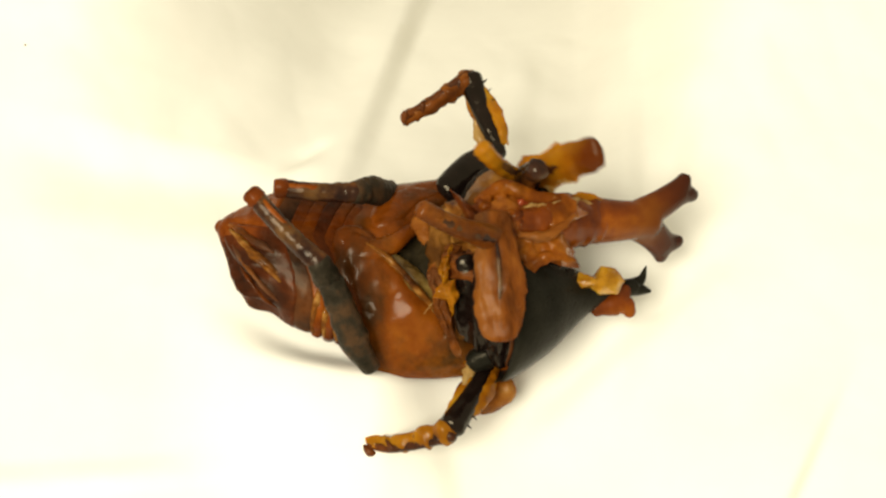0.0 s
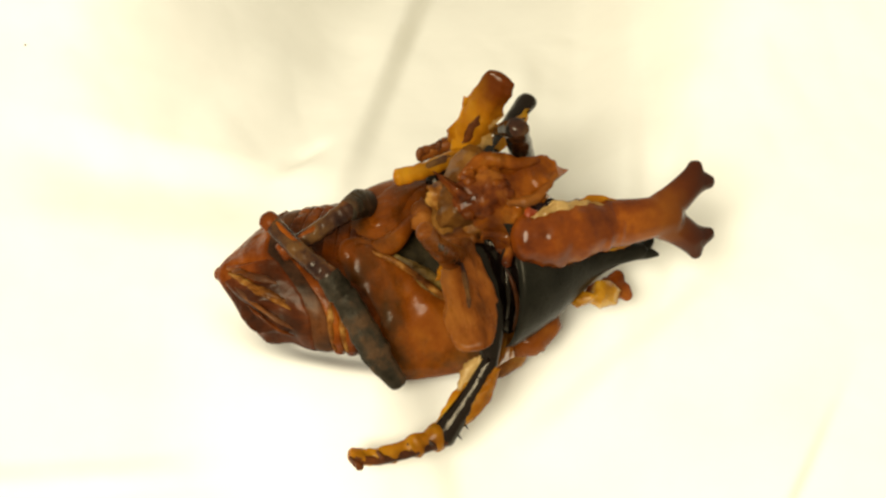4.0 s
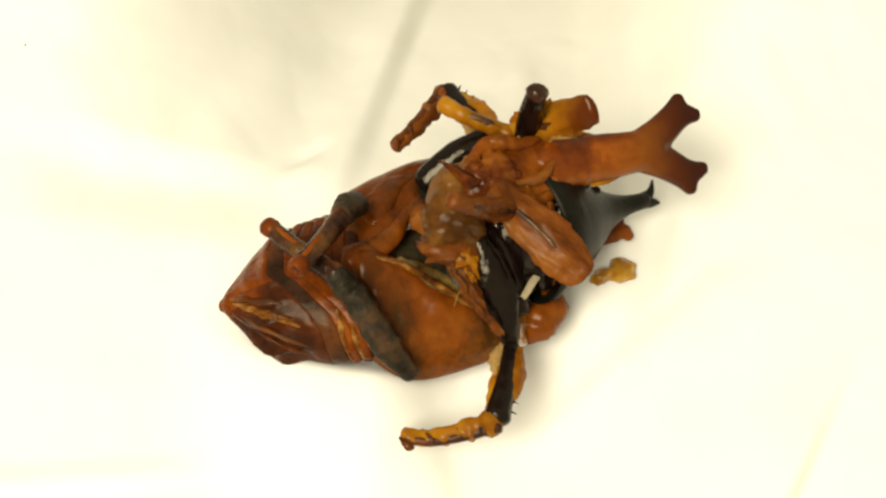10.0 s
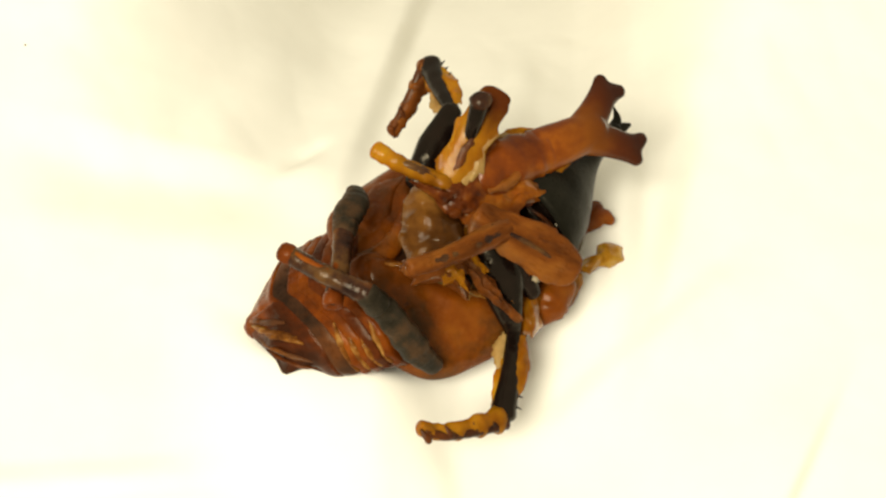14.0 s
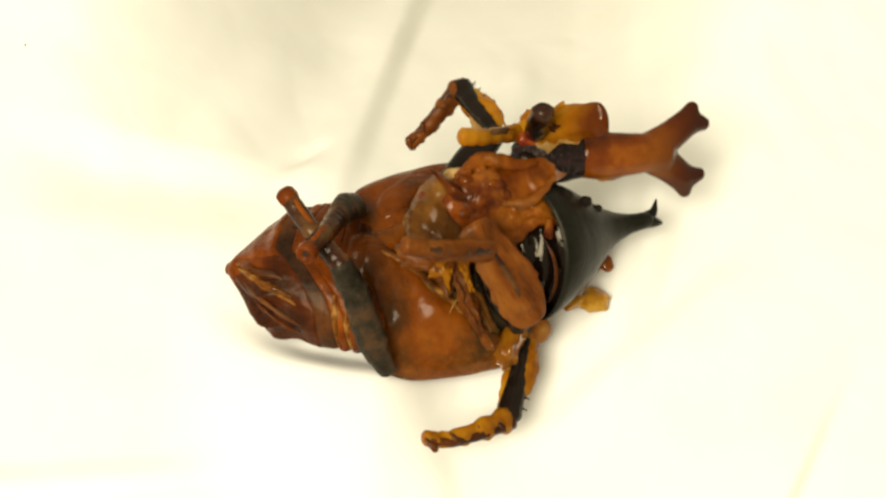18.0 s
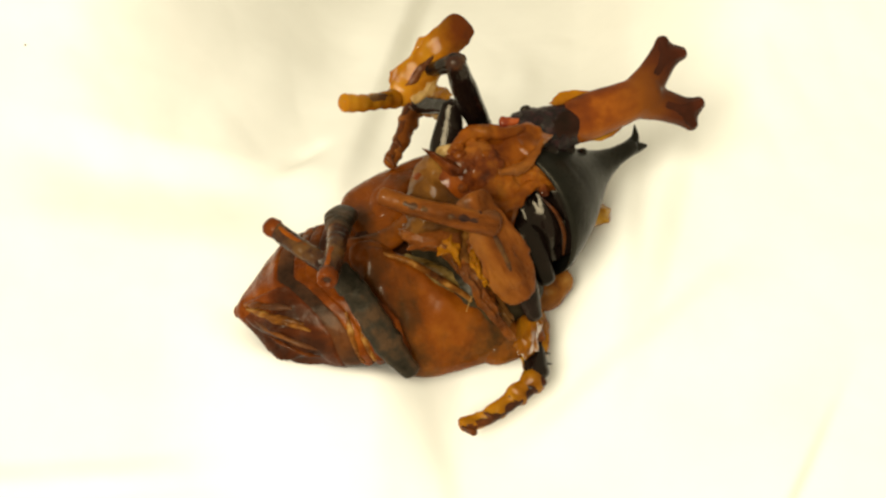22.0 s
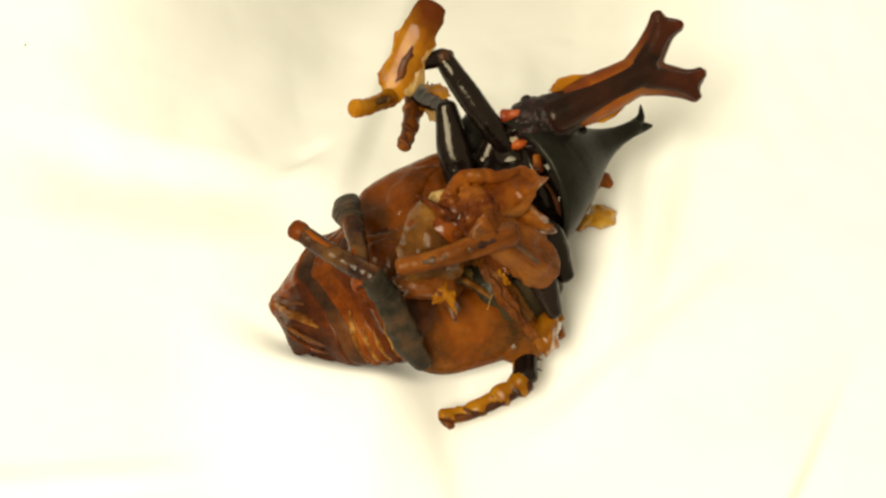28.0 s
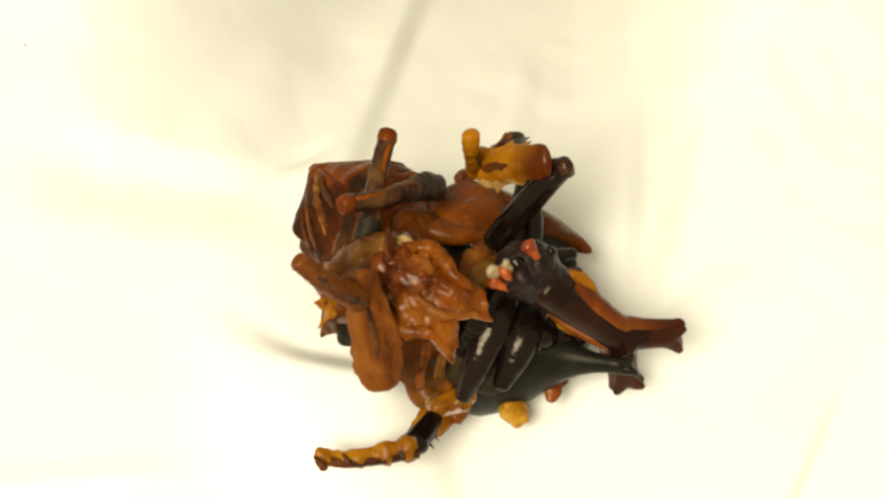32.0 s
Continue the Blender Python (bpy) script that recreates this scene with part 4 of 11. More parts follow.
part("skin_peak", leaf([(-3.2, 2.4), (-7.2, 6.4), (-5.6, 2.4), (-5.0, 0.5), (-2.5, 0.4)], 1.5, 1.4, 0.3, 2.2, 5, 0.4, 0.3, 60, 12), GEL, skin, "pointed red-brown skin peak")
rng = random.Random(5)
mouth = part("mouth_skin", blob((-1.2, 0.8, 1.0), (4.4, 3.4, 1.5), 30, 44, 0.22, 2.2, 8), GEL, skin, "lumpy red-brown mouth skin")
for i in range(20):
    a, q = rng.uniform(0, 2 * math.pi), math.sqrt(rng.random())
    r = rng.uniform(0.35, 0.95)
    part("knob", blob((-1.2 + 4.6 * q * math.cos(a), 0.8 + 3.6 * q * math.sin(a), 2.3 - 1.2 * q * q), (r * 1.25, r, r * 0.8), 12, 16, 0.2, 1.0, i + 2), GEL if i % 3 else CRUMPLE, mouth)
part("skin_fold", tube([(-3.5, 4.0, 0.8), (1.0, 5.4, 1.0), (5.0, 3.6, 1.4), (8.6, 3.0, 0.6)], [0.6, 1.1, 0.9, 0.4], 34, 16, 0.7, 0.25, 1.6, 5, fold=0.25), CRUMPLE, skin)
part("skin_fold", tube([(-2.5, -4.6, 0.6), (1.5, -6.6, 1.0), (6.0, -5.2, 1.2), (9.8, -6.4, 0.3)], [0.6, 1.0, 0.8, 0.3], 34, 16, 0.7, 0.25, 1.6, 8, fold=0.25), CRUMPLE, skin)
part("skin_fold", tube([(2.0, -1.5, 2.0), (6.0, -2.2, 2.0), (10.5, 0.2, 1.0)], [0.5, 0.8, 0.3], 30, 14, 0.6, 0.25, 1.6, 11, fold=0.2), BUFF, skin)
part("under_skin", leaf([(-8, 4.5), (0, 5.2), (7, 3), (8, -4), (2, -7.5), (-6, -6)], -3.0, 1.5, 0.7, 4.0, 33, 0.3, 0.8, 90, 18, 2.0), OCHRE, skin)
part("skin_shred", leaf([(-10.4, -7.0), (-11.6, -9.0), (-9.4, -9.6), (-9.0, -12.2), (-7.6, -9.4), (-8.0, -7.0)], 0.2, 0.6, 0.4, 1.6, 6, 0.15, 1.3, 70, 10), AMBER, skin)
lsk = moving("leg_skin", "fore_leg_skin", tube([(-3, 0, -1), (4, 0.3, 0), (10, 0.2, 0), (13.8, 0, 0)], [2.5, 3.0, 3.3, 2.6], 80, 60, 0.36, 0.12, 3.0, 5, fold=0.5, cap=0.4, flute=0.11), BUFF, skin, "soft brown empty fore leg skin")
part("leg_seam", tube([(-1.5, 0.5, 0.6), (4, 0.7, 1.05), (9, 0.4, 1.05), (12.5, 0.2, 0.8)], [0.15, 0.35, 0.3, 0.12], 30, 12, 0.6, 0.3, 1.5, 5), TUBE, lsk, "dark purple-brown seam")
lt = moving("leg_tube", "fore_foot_skin", tube([(-2, 0, -0.6), (5, 0.4, 0.3), (10, 0.4, 0.3), (14.2, 0, 0)], [2.0, 1.6, 1.35, 1.35], 40, 20, 0.9, 0.06, 1.6, 6, 9, 0.02), BUFF, skin, "translucent tan tubular foot skin")
part("foot_core", tube([(0.5, 0.15, 0.9), (5, 0.5, 1.1), (10, 0.45, 1.0), (12.6, 0.2, 0.7)], [0.8, 0.75, 0.7, 0.5], 30, 14, 0.8, 0.08, 2, 3, 8, 0.03), TUBE, lt, "dark purple-brown foot core")


# ---- crumbs on the paper ----
speck = tagged(new("crumb", mesh_of("crumb", blob((0, 0, 0), (0.45, 0.3, 0.3), 8, 10, 0.35, 0.5, 3), RIND)), "tiny dark brown crumb lying on the paper", "crumb", "crumbs on the paper")
MOVE["speck"] = speck
tagged(copy_thing(speck, pose(-0.0757, 0.047, paper_height(-75.7, 47) * MM + 0.0001, 0, 0, 40) @ Matrix.Scale(0.45, 4)), "tiny dark crumb near the paper's far side", "crumb")

def motions():
    walk(MOVE['beetle'], [
        (0,pose(-0.01542,-0.00073,0.00000,0.0,-0.0,-0.0)), (0.5,pose(-0.01529,-0.00170,0.00000,0.0,-0.0,1.0)), (1,pose(-0.01517,-0.00267,0.00000,0.0,-0.0,2.0)),
        (1.5,pose(-0.01537,-0.00291,0.00000,0.0,-0.0,6.0)), (2,pose(-0.01558,-0.00315,0.00000,0.0,-0.0,10.0)), (2.5,pose(-0.01538,-0.00267,0.00000,0.0,-0.0,9.5)),
        (3,pose(-0.01519,-0.00218,0.00000,0.0,-0.0,9.0)), (3.5,pose(-0.01503,-0.00259,0.00000,0.0,-0.0,10.5)), (5.5,pose(-0.01441,-0.00418,0.00000,0.0,-0.0,16.5)),
        (6,pose(-0.01425,-0.00458,0.00000,0.0,-0.0,18.0)), (6.5,pose(-0.01443,-0.00553,0.00000,0.0,-0.0,18.0)), (7,pose(-0.01460,-0.00648,0.00000,0.0,-0.0,18.0)),
        (7.5,pose(-0.01485,-0.00553,0.00000,0.0,-0.0,15.5)), (8,pose(-0.01510,-0.00458,0.00000,0.0,-0.0,13.0)), (8.5,pose(-0.01507,-0.00530,0.00000,0.0,-0.0,17.5)),
        (9,pose(-0.01504,-0.00601,0.00000,0.0,-0.0,22.0)), (9.5,pose(-0.01477,-0.00530,0.00000,0.0,-0.0,21.0)), (10,pose(-0.01451,-0.00458,0.00000,0.0,-0.0,20.0)),
        (10.5,pose(-0.01452,-0.00434,0.00000,0.0,-0.0,16.0)), (11,pose(-0.01452,-0.00410,0.00000,0.0,-0.0,12.0)), (11.5,pose(-0.01451,-0.00458,0.00000,0.0,-0.0,15.5)),
        (12,pose(-0.01449,-0.00506,0.00000,0.0,-0.0,19.0)), (12.5,pose(-0.01457,-0.00506,0.00000,0.0,-0.0,20.0)), (13,pose(-0.01466,-0.00506,0.00000,0.0,-0.0,21.0)),
        (13.5,pose(-0.01400,-0.00577,0.00000,0.0,-0.0,25.5)), (14,pose(-0.01334,-0.00648,0.00000,0.0,-0.0,30.0)), (14.5,pose(-0.01274,-0.00577,0.00000,0.0,-0.0,31.0)),
        (15,pose(-0.01213,-0.00506,0.00000,0.0,-0.0,32.0)), (15.5,pose(-0.01235,-0.00466,0.00000,0.0,-0.0,28.2)), (17.5,pose(-0.01325,-0.00307,0.00000,0.0,-0.0,12.8)),
        (18,pose(-0.01348,-0.00267,0.00000,0.0,-0.0,9.0)), (18.5,pose(-0.01306,-0.00243,0.00000,0.0,-0.0,5.5)), (19,pose(-0.01264,-0.00218,0.00000,0.0,-0.0,2.0)),
        (19.5,pose(-0.01285,-0.00243,0.00000,0.0,-0.0,1.0)), (20,pose(-0.01305,-0.00267,0.00000,0.0,-0.0,-0.0)), (20.5,pose(-0.01327,-0.00243,0.00000,0.0,-0.0,8.0)),
        (21,pose(-0.01349,-0.00218,0.00000,0.0,-0.0,16.0)), (21.5,pose(-0.01302,-0.00363,0.00000,0.0,-0.0,17.5)), (22,pose(-0.01255,-0.00506,0.00000,0.0,-0.0,19.0)),
        (22.5,pose(-0.01259,-0.00387,0.00000,0.0,-0.0,12.0)), (23,pose(-0.01263,-0.00267,0.00000,0.0,-0.0,5.0)), (23.5,pose(-0.01261,-0.00315,0.00000,0.0,-0.0,6.5)),
        (24,pose(-0.01260,-0.00363,0.00000,0.0,-0.0,8.0)), (24.5,pose(-0.01253,-0.00363,0.00000,0.0,-0.0,9.0)), (26.5,pose(-0.01225,-0.00363,0.00000,0.0,-0.0,13.0)),
        (27,pose(-0.01217,-0.00363,0.00000,0.0,-0.0,14.0)), (27.5,pose(-0.01089,-0.00434,0.00000,0.0,-0.0,17.0)), (28,pose(-0.00960,-0.00506,0.00000,0.0,-0.0,20.0)),
        (28.5,pose(-0.01068,-0.00434,0.00000,0.0,-0.0,16.5)), (29,pose(-0.01175,-0.00363,0.00000,0.0,-0.0,13.0)), (29.5,pose(-0.01239,-0.00339,0.00000,0.0,-0.0,10.0)),
        (30,pose(-0.01304,-0.00315,0.00000,0.0,-0.0,7.0)), (30.5,pose(-0.01264,-0.00243,0.00000,0.0,-0.0,-14.0)), (31,pose(-0.01224,-0.00170,0.00000,0.0,-0.0,-20.0)),
        (31.5,pose(-0.00908,-0.00034,0.00000,0.0,-0.0,-25.0)), (32,pose(-0.00590,0.00103,0.00000,0.0,-0.0,-38.0))])
    walk(MOVE['hind_tibia_a'], [
        (0,pose(0.00466,-0.01954,0.01100,-10.5,-48.7,123.5)), (0.5,pose(0.00443,-0.01954,0.01100,-9.7,-47.3,121.7)), (1,pose(0.00420,-0.01955,0.01100,-9.2,-45.9,119.9)),
        (1.5,pose(0.00427,-0.01993,0.01100,-10.2,-43.5,119.1)), (2,pose(0.00431,-0.02041,0.01100,-11.2,-40.6,117.8)), (2.5,pose(0.00398,-0.02100,0.01100,-11.2,-38.6,117.3)),
        (3,pose(0.00366,-0.02160,0.01100,-10.8,-36.3,116.8)), (3.5,pose(0.00373,-0.02117,0.01100,-11.3,-35.8,116.8)), (5.5,pose(0.00424,-0.01966,0.01100,-13.1,-32.3,116.0)),
        (6,pose(0.00442,-0.01934,0.01100,-14.0,-30.7,115.6)), (6.5,pose(0.00416,-0.01872,0.01100,-13.7,-30.5,114.4)), (7,pose(0.00389,-0.01811,0.01100,-13.1,-30.1,113.2)),
        (7.5,pose(0.00358,-0.01814,0.01100,-13.1,-39.5,113.9)), (8,pose(0.00327,-0.01823,0.01100,-12.0,-44.8,113.0)), (8.5,pose(0.00360,-0.01824,0.01100,-13.2,-39.8,113.3)),
        (9,pose(0.00394,-0.01842,0.01100,-13.8,-30.8,111.6)), (9.5,pose(0.00364,-0.01863,0.01100,-14.5,-33.4,112.8)), (10,pose(0.00335,-0.01887,0.01100,-14.8,-35.4,113.8)),
        (10.5,pose(0.00314,-0.01863,0.01100,-12.9,-37.0,112.4)), (11,pose(0.00293,-0.01852,0.01100,-10.3,-36.5,110.4)), (11.5,pose(0.00330,-0.01859,0.01100,-11.1,-33.0,110.4)),
        (12,pose(0.00367,-0.01877,0.01100,-11.7,-24.7,108.9)), (12.5,pose(0.00357,-0.01844,0.01100,-13.5,-34.3,111.2)), (13,pose(0.00348,-0.01811,0.01100,-14.8,-38.6,112.6)),
        (13.5,pose(0.00355,-0.01801,0.01100,-20.0,-49.9,117.6)), (14,pose(0.00365,-0.01803,0.01100,-25.8,-55.9,123.7)), (14.5,pose(0.00291,-0.01761,0.01100,-30.0,-59.1,127.8)),
        (15,pose(0.00219,-0.01718,0.01100,-34.5,-61.7,132.6)), (15.5,pose(0.00212,-0.01722,0.01100,-31.3,-62.0,128.8)), (17.5,pose(0.00219,-0.01822,0.01100,-15.4,-55.4,114.3)),
        (18,pose(0.00234,-0.01865,0.01100,-11.4,-51.3,112.2)), (18.5,pose(0.00242,-0.01861,0.01100,-7.7,-44.1,109.3)), (19,pose(0.00250,-0.01863,0.01100,-4.8,-28.1,107.0)),
        (19.5,pose(0.00241,-0.01856,0.01100,-3.8,-28.1,106.6)), (20,pose(0.00232,-0.01850,0.01100,-3.1,-32.1,106.4)), (20.5,pose(0.00217,-0.01923,0.01100,-5.7,-27.5,106.6)),
        (21,pose(0.00182,-0.02027,0.01100,-8.8,-26.5,106.2)), (21.5,pose(0.00193,-0.01876,0.01100,-10.9,-25.5,108.2)), (22,pose(0.00212,-0.01729,0.01100,-14.7,-38.6,114.6)),
        (22.5,pose(0.00234,-0.01681,0.01100,-14.8,-47.7,117.5)), (23,pose(0.00250,-0.01653,0.01100,-12.7,-53.7,117.9)), (23.5,pose(0.00204,-0.01679,0.01100,-11.1,-54.4,115.5)),
        (24,pose(0.00157,-0.01703,0.01100,-10.3,-55.0,113.2)), (24.5,pose(0.00148,-0.01708,0.01100,-11.1,-54.1,113.3)), (26.5,pose(0.00109,-0.01733,0.01100,-12.3,-50.2,113.1)),
        (27,pose(0.00099,-0.01740,0.01100,-12.8,-49.1,112.9)), (27.5,pose(0.00111,-0.01676,0.01100,-15.8,-54.9,114.4)), (28,pose(0.00131,-0.01618,0.01100,-19.8,-59.3,116.7)),
        (28.5,pose(0.00118,-0.01625,0.01100,-17.9,-58.7,115.2)), (29,pose(0.00107,-0.01640,0.01100,-15.1,-57.6,113.7)), (29.5,pose(0.00080,-0.01683,0.01100,-10.9,-59.3,109.3)),
        (30,pose(0.00059,-0.01732,0.01100,-6.2,-59.9,104.2)), (30.5,pose(0.00322,-0.01573,0.01100,-6.7,-64.8,112.4)), (31,pose(0.00126,-0.01544,0.01100,6.9,-67.0,101.6)),
        (31.5,pose(0.00099,-0.01702,0.01100,11.1,-57.1,100.9)), (32,pose(0.00360,-0.01845,0.01100,8.6,-40.3,112.4))])
    walk(MOVE['hind_tarsus_a'], [
        (0,pose(-0.00208,-0.00937,0.02490,-15.6,-16.5,137.2)), (0.5,pose(-0.00216,-0.00888,0.02460,-14.2,-16.1,132.9)), (1,pose(-0.00223,-0.00838,0.02428,-12.9,-16.3,128.9)),
        (1.5,pose(-0.00224,-0.00820,0.02374,-14.5,-10.3,129.6)), (2,pose(-0.00224,-0.00797,0.02303,-16.6,-7.0,130.9)), (2.5,pose(-0.00265,-0.00815,0.02255,-15.8,-4.4,126.7)),
        (3,pose(-0.00306,-0.00828,0.02194,-14.4,-2.9,122.8)), (3.5,pose(-0.00303,-0.00778,0.02183,-14.8,0.1,122.5)), (5.5,pose(-0.00263,-0.00561,0.02088,-17.8,9.6,122.3)),
        (6,pose(-0.00245,-0.00500,0.02045,-19.3,11.5,122.4)), (6.5,pose(-0.00243,-0.00421,0.02039,-19.9,12.1,123.3)), (7,pose(-0.00242,-0.00340,0.02028,-20.3,12.7,124.3)),
        (7.5,pose(-0.00222,-0.00509,0.02276,-19.3,10.1,123.0)), (8,pose(-0.00187,-0.00616,0.02404,-17.8,6.5,122.3)), (8.5,pose(-0.00201,-0.00518,0.02284,-18.9,7.7,123.6)),
        (9,pose(-0.00191,-0.00365,0.02048,-20.6,7.1,125.6)), (9.5,pose(-0.00234,-0.00439,0.02117,-20.5,6.7,123.2)), (10,pose(-0.00273,-0.00506,0.02172,-19.6,5.8,120.9)),
        (10.5,pose(-0.00248,-0.00497,0.02214,-18.2,5.5,120.9)), (11,pose(-0.00225,-0.00458,0.02201,-16.7,4.4,121.1)), (11.5,pose(-0.00209,-0.00405,0.02109,-17.5,7.2,120.9)),
        (12,pose(-0.00175,-0.00287,0.01874,-19.0,8.6,121.3)), (12.5,pose(-0.00196,-0.00420,0.02143,-19.9,9.1,122.1)), (13,pose(-0.00206,-0.00476,0.02255,-20.6,8.5,123.3)),
        (13.5,pose(-0.00197,-0.00745,0.02515,-21.1,5.8,121.8)), (14,pose(-0.00210,-0.00939,0.02632,-21.4,1.3,120.8)), (14.5,pose(-0.00292,-0.01010,0.02687,-23.2,-17.0,131.0)),
        (15,pose(-0.00375,-0.01073,0.02729,-23.9,-16.1,132.8)), (15.5,pose(-0.00332,-0.01044,0.02733,-23.5,-17.8,132.7)), (17.5,pose(-0.00213,-0.00864,0.02623,-16.8,-5.9,121.1)),
        (18,pose(-0.00202,-0.00793,0.02544,-14.1,-6.9,119.2)), (18.5,pose(-0.00196,-0.00607,0.02388,-12.2,-0.7,117.3)), (19,pose(-0.00227,-0.00303,0.01971,-10.3,0.9,115.9)),
        (19.5,pose(-0.00226,-0.00293,0.01972,-8.6,2.4,113.9)), (20,pose(-0.00212,-0.00346,0.02082,-7.0,3.7,111.8)), (20.5,pose(-0.00251,-0.00350,0.01954,-11.8,7.3,118.2)),
        (21,pose(-0.00281,-0.00437,0.01925,-17.3,2.0,126.8)), (21.5,pose(-0.00327,-0.00290,0.01897,-19.5,6.8,124.9)), (22,pose(-0.00388,-0.00415,0.02255,-19.9,8.6,122.5)),
        (22.5,pose(-0.00340,-0.00576,0.02469,-17.8,6.3,121.8)), (23,pose(-0.00262,-0.00686,0.02592,-14.8,1.7,122.0)), (23.5,pose(-0.00261,-0.00706,0.02604,-13.7,3.0,119.5)),
        (24,pose(-0.00261,-0.00727,0.02615,-13.1,4.2,117.0)), (24.5,pose(-0.00280,-0.00713,0.02599,-13.5,5.6,117.4)), (26.5,pose(-0.00355,-0.00645,0.02522,-15.9,10.2,119.2)),
        (27,pose(-0.00372,-0.00625,0.02499,-17.2,11.2,119.8)), (27.5,pose(-0.00329,-0.00707,0.02613,-18.8,7.6,122.2)), (28,pose(-0.00294,-0.00774,0.02690,-20.2,2.2,125.1)),
        (28.5,pose(-0.00291,-0.00755,0.02680,-20.1,5.7,124.4)), (29,pose(-0.00291,-0.00734,0.02663,-19.2,8.3,124.0)), (29.5,pose(-0.00232,-0.00790,0.02690,-17.3,2.8,123.3)),
        (30,pose(-0.00169,-0.00834,0.02701,-15.1,-4.2,123.1)), (30.5,pose(0.00022,-0.00845,0.02774,-8.3,-2.0,125.2)), (31,pose(-0.00019,-0.00837,0.02803,0.7,-11.8,113.3)),
        (31.5,pose(-0.00091,-0.00714,0.02653,4.8,-9.8,111.8)), (32,pose(-0.00178,-0.00540,0.02296,7.5,-11.5,117.6))])
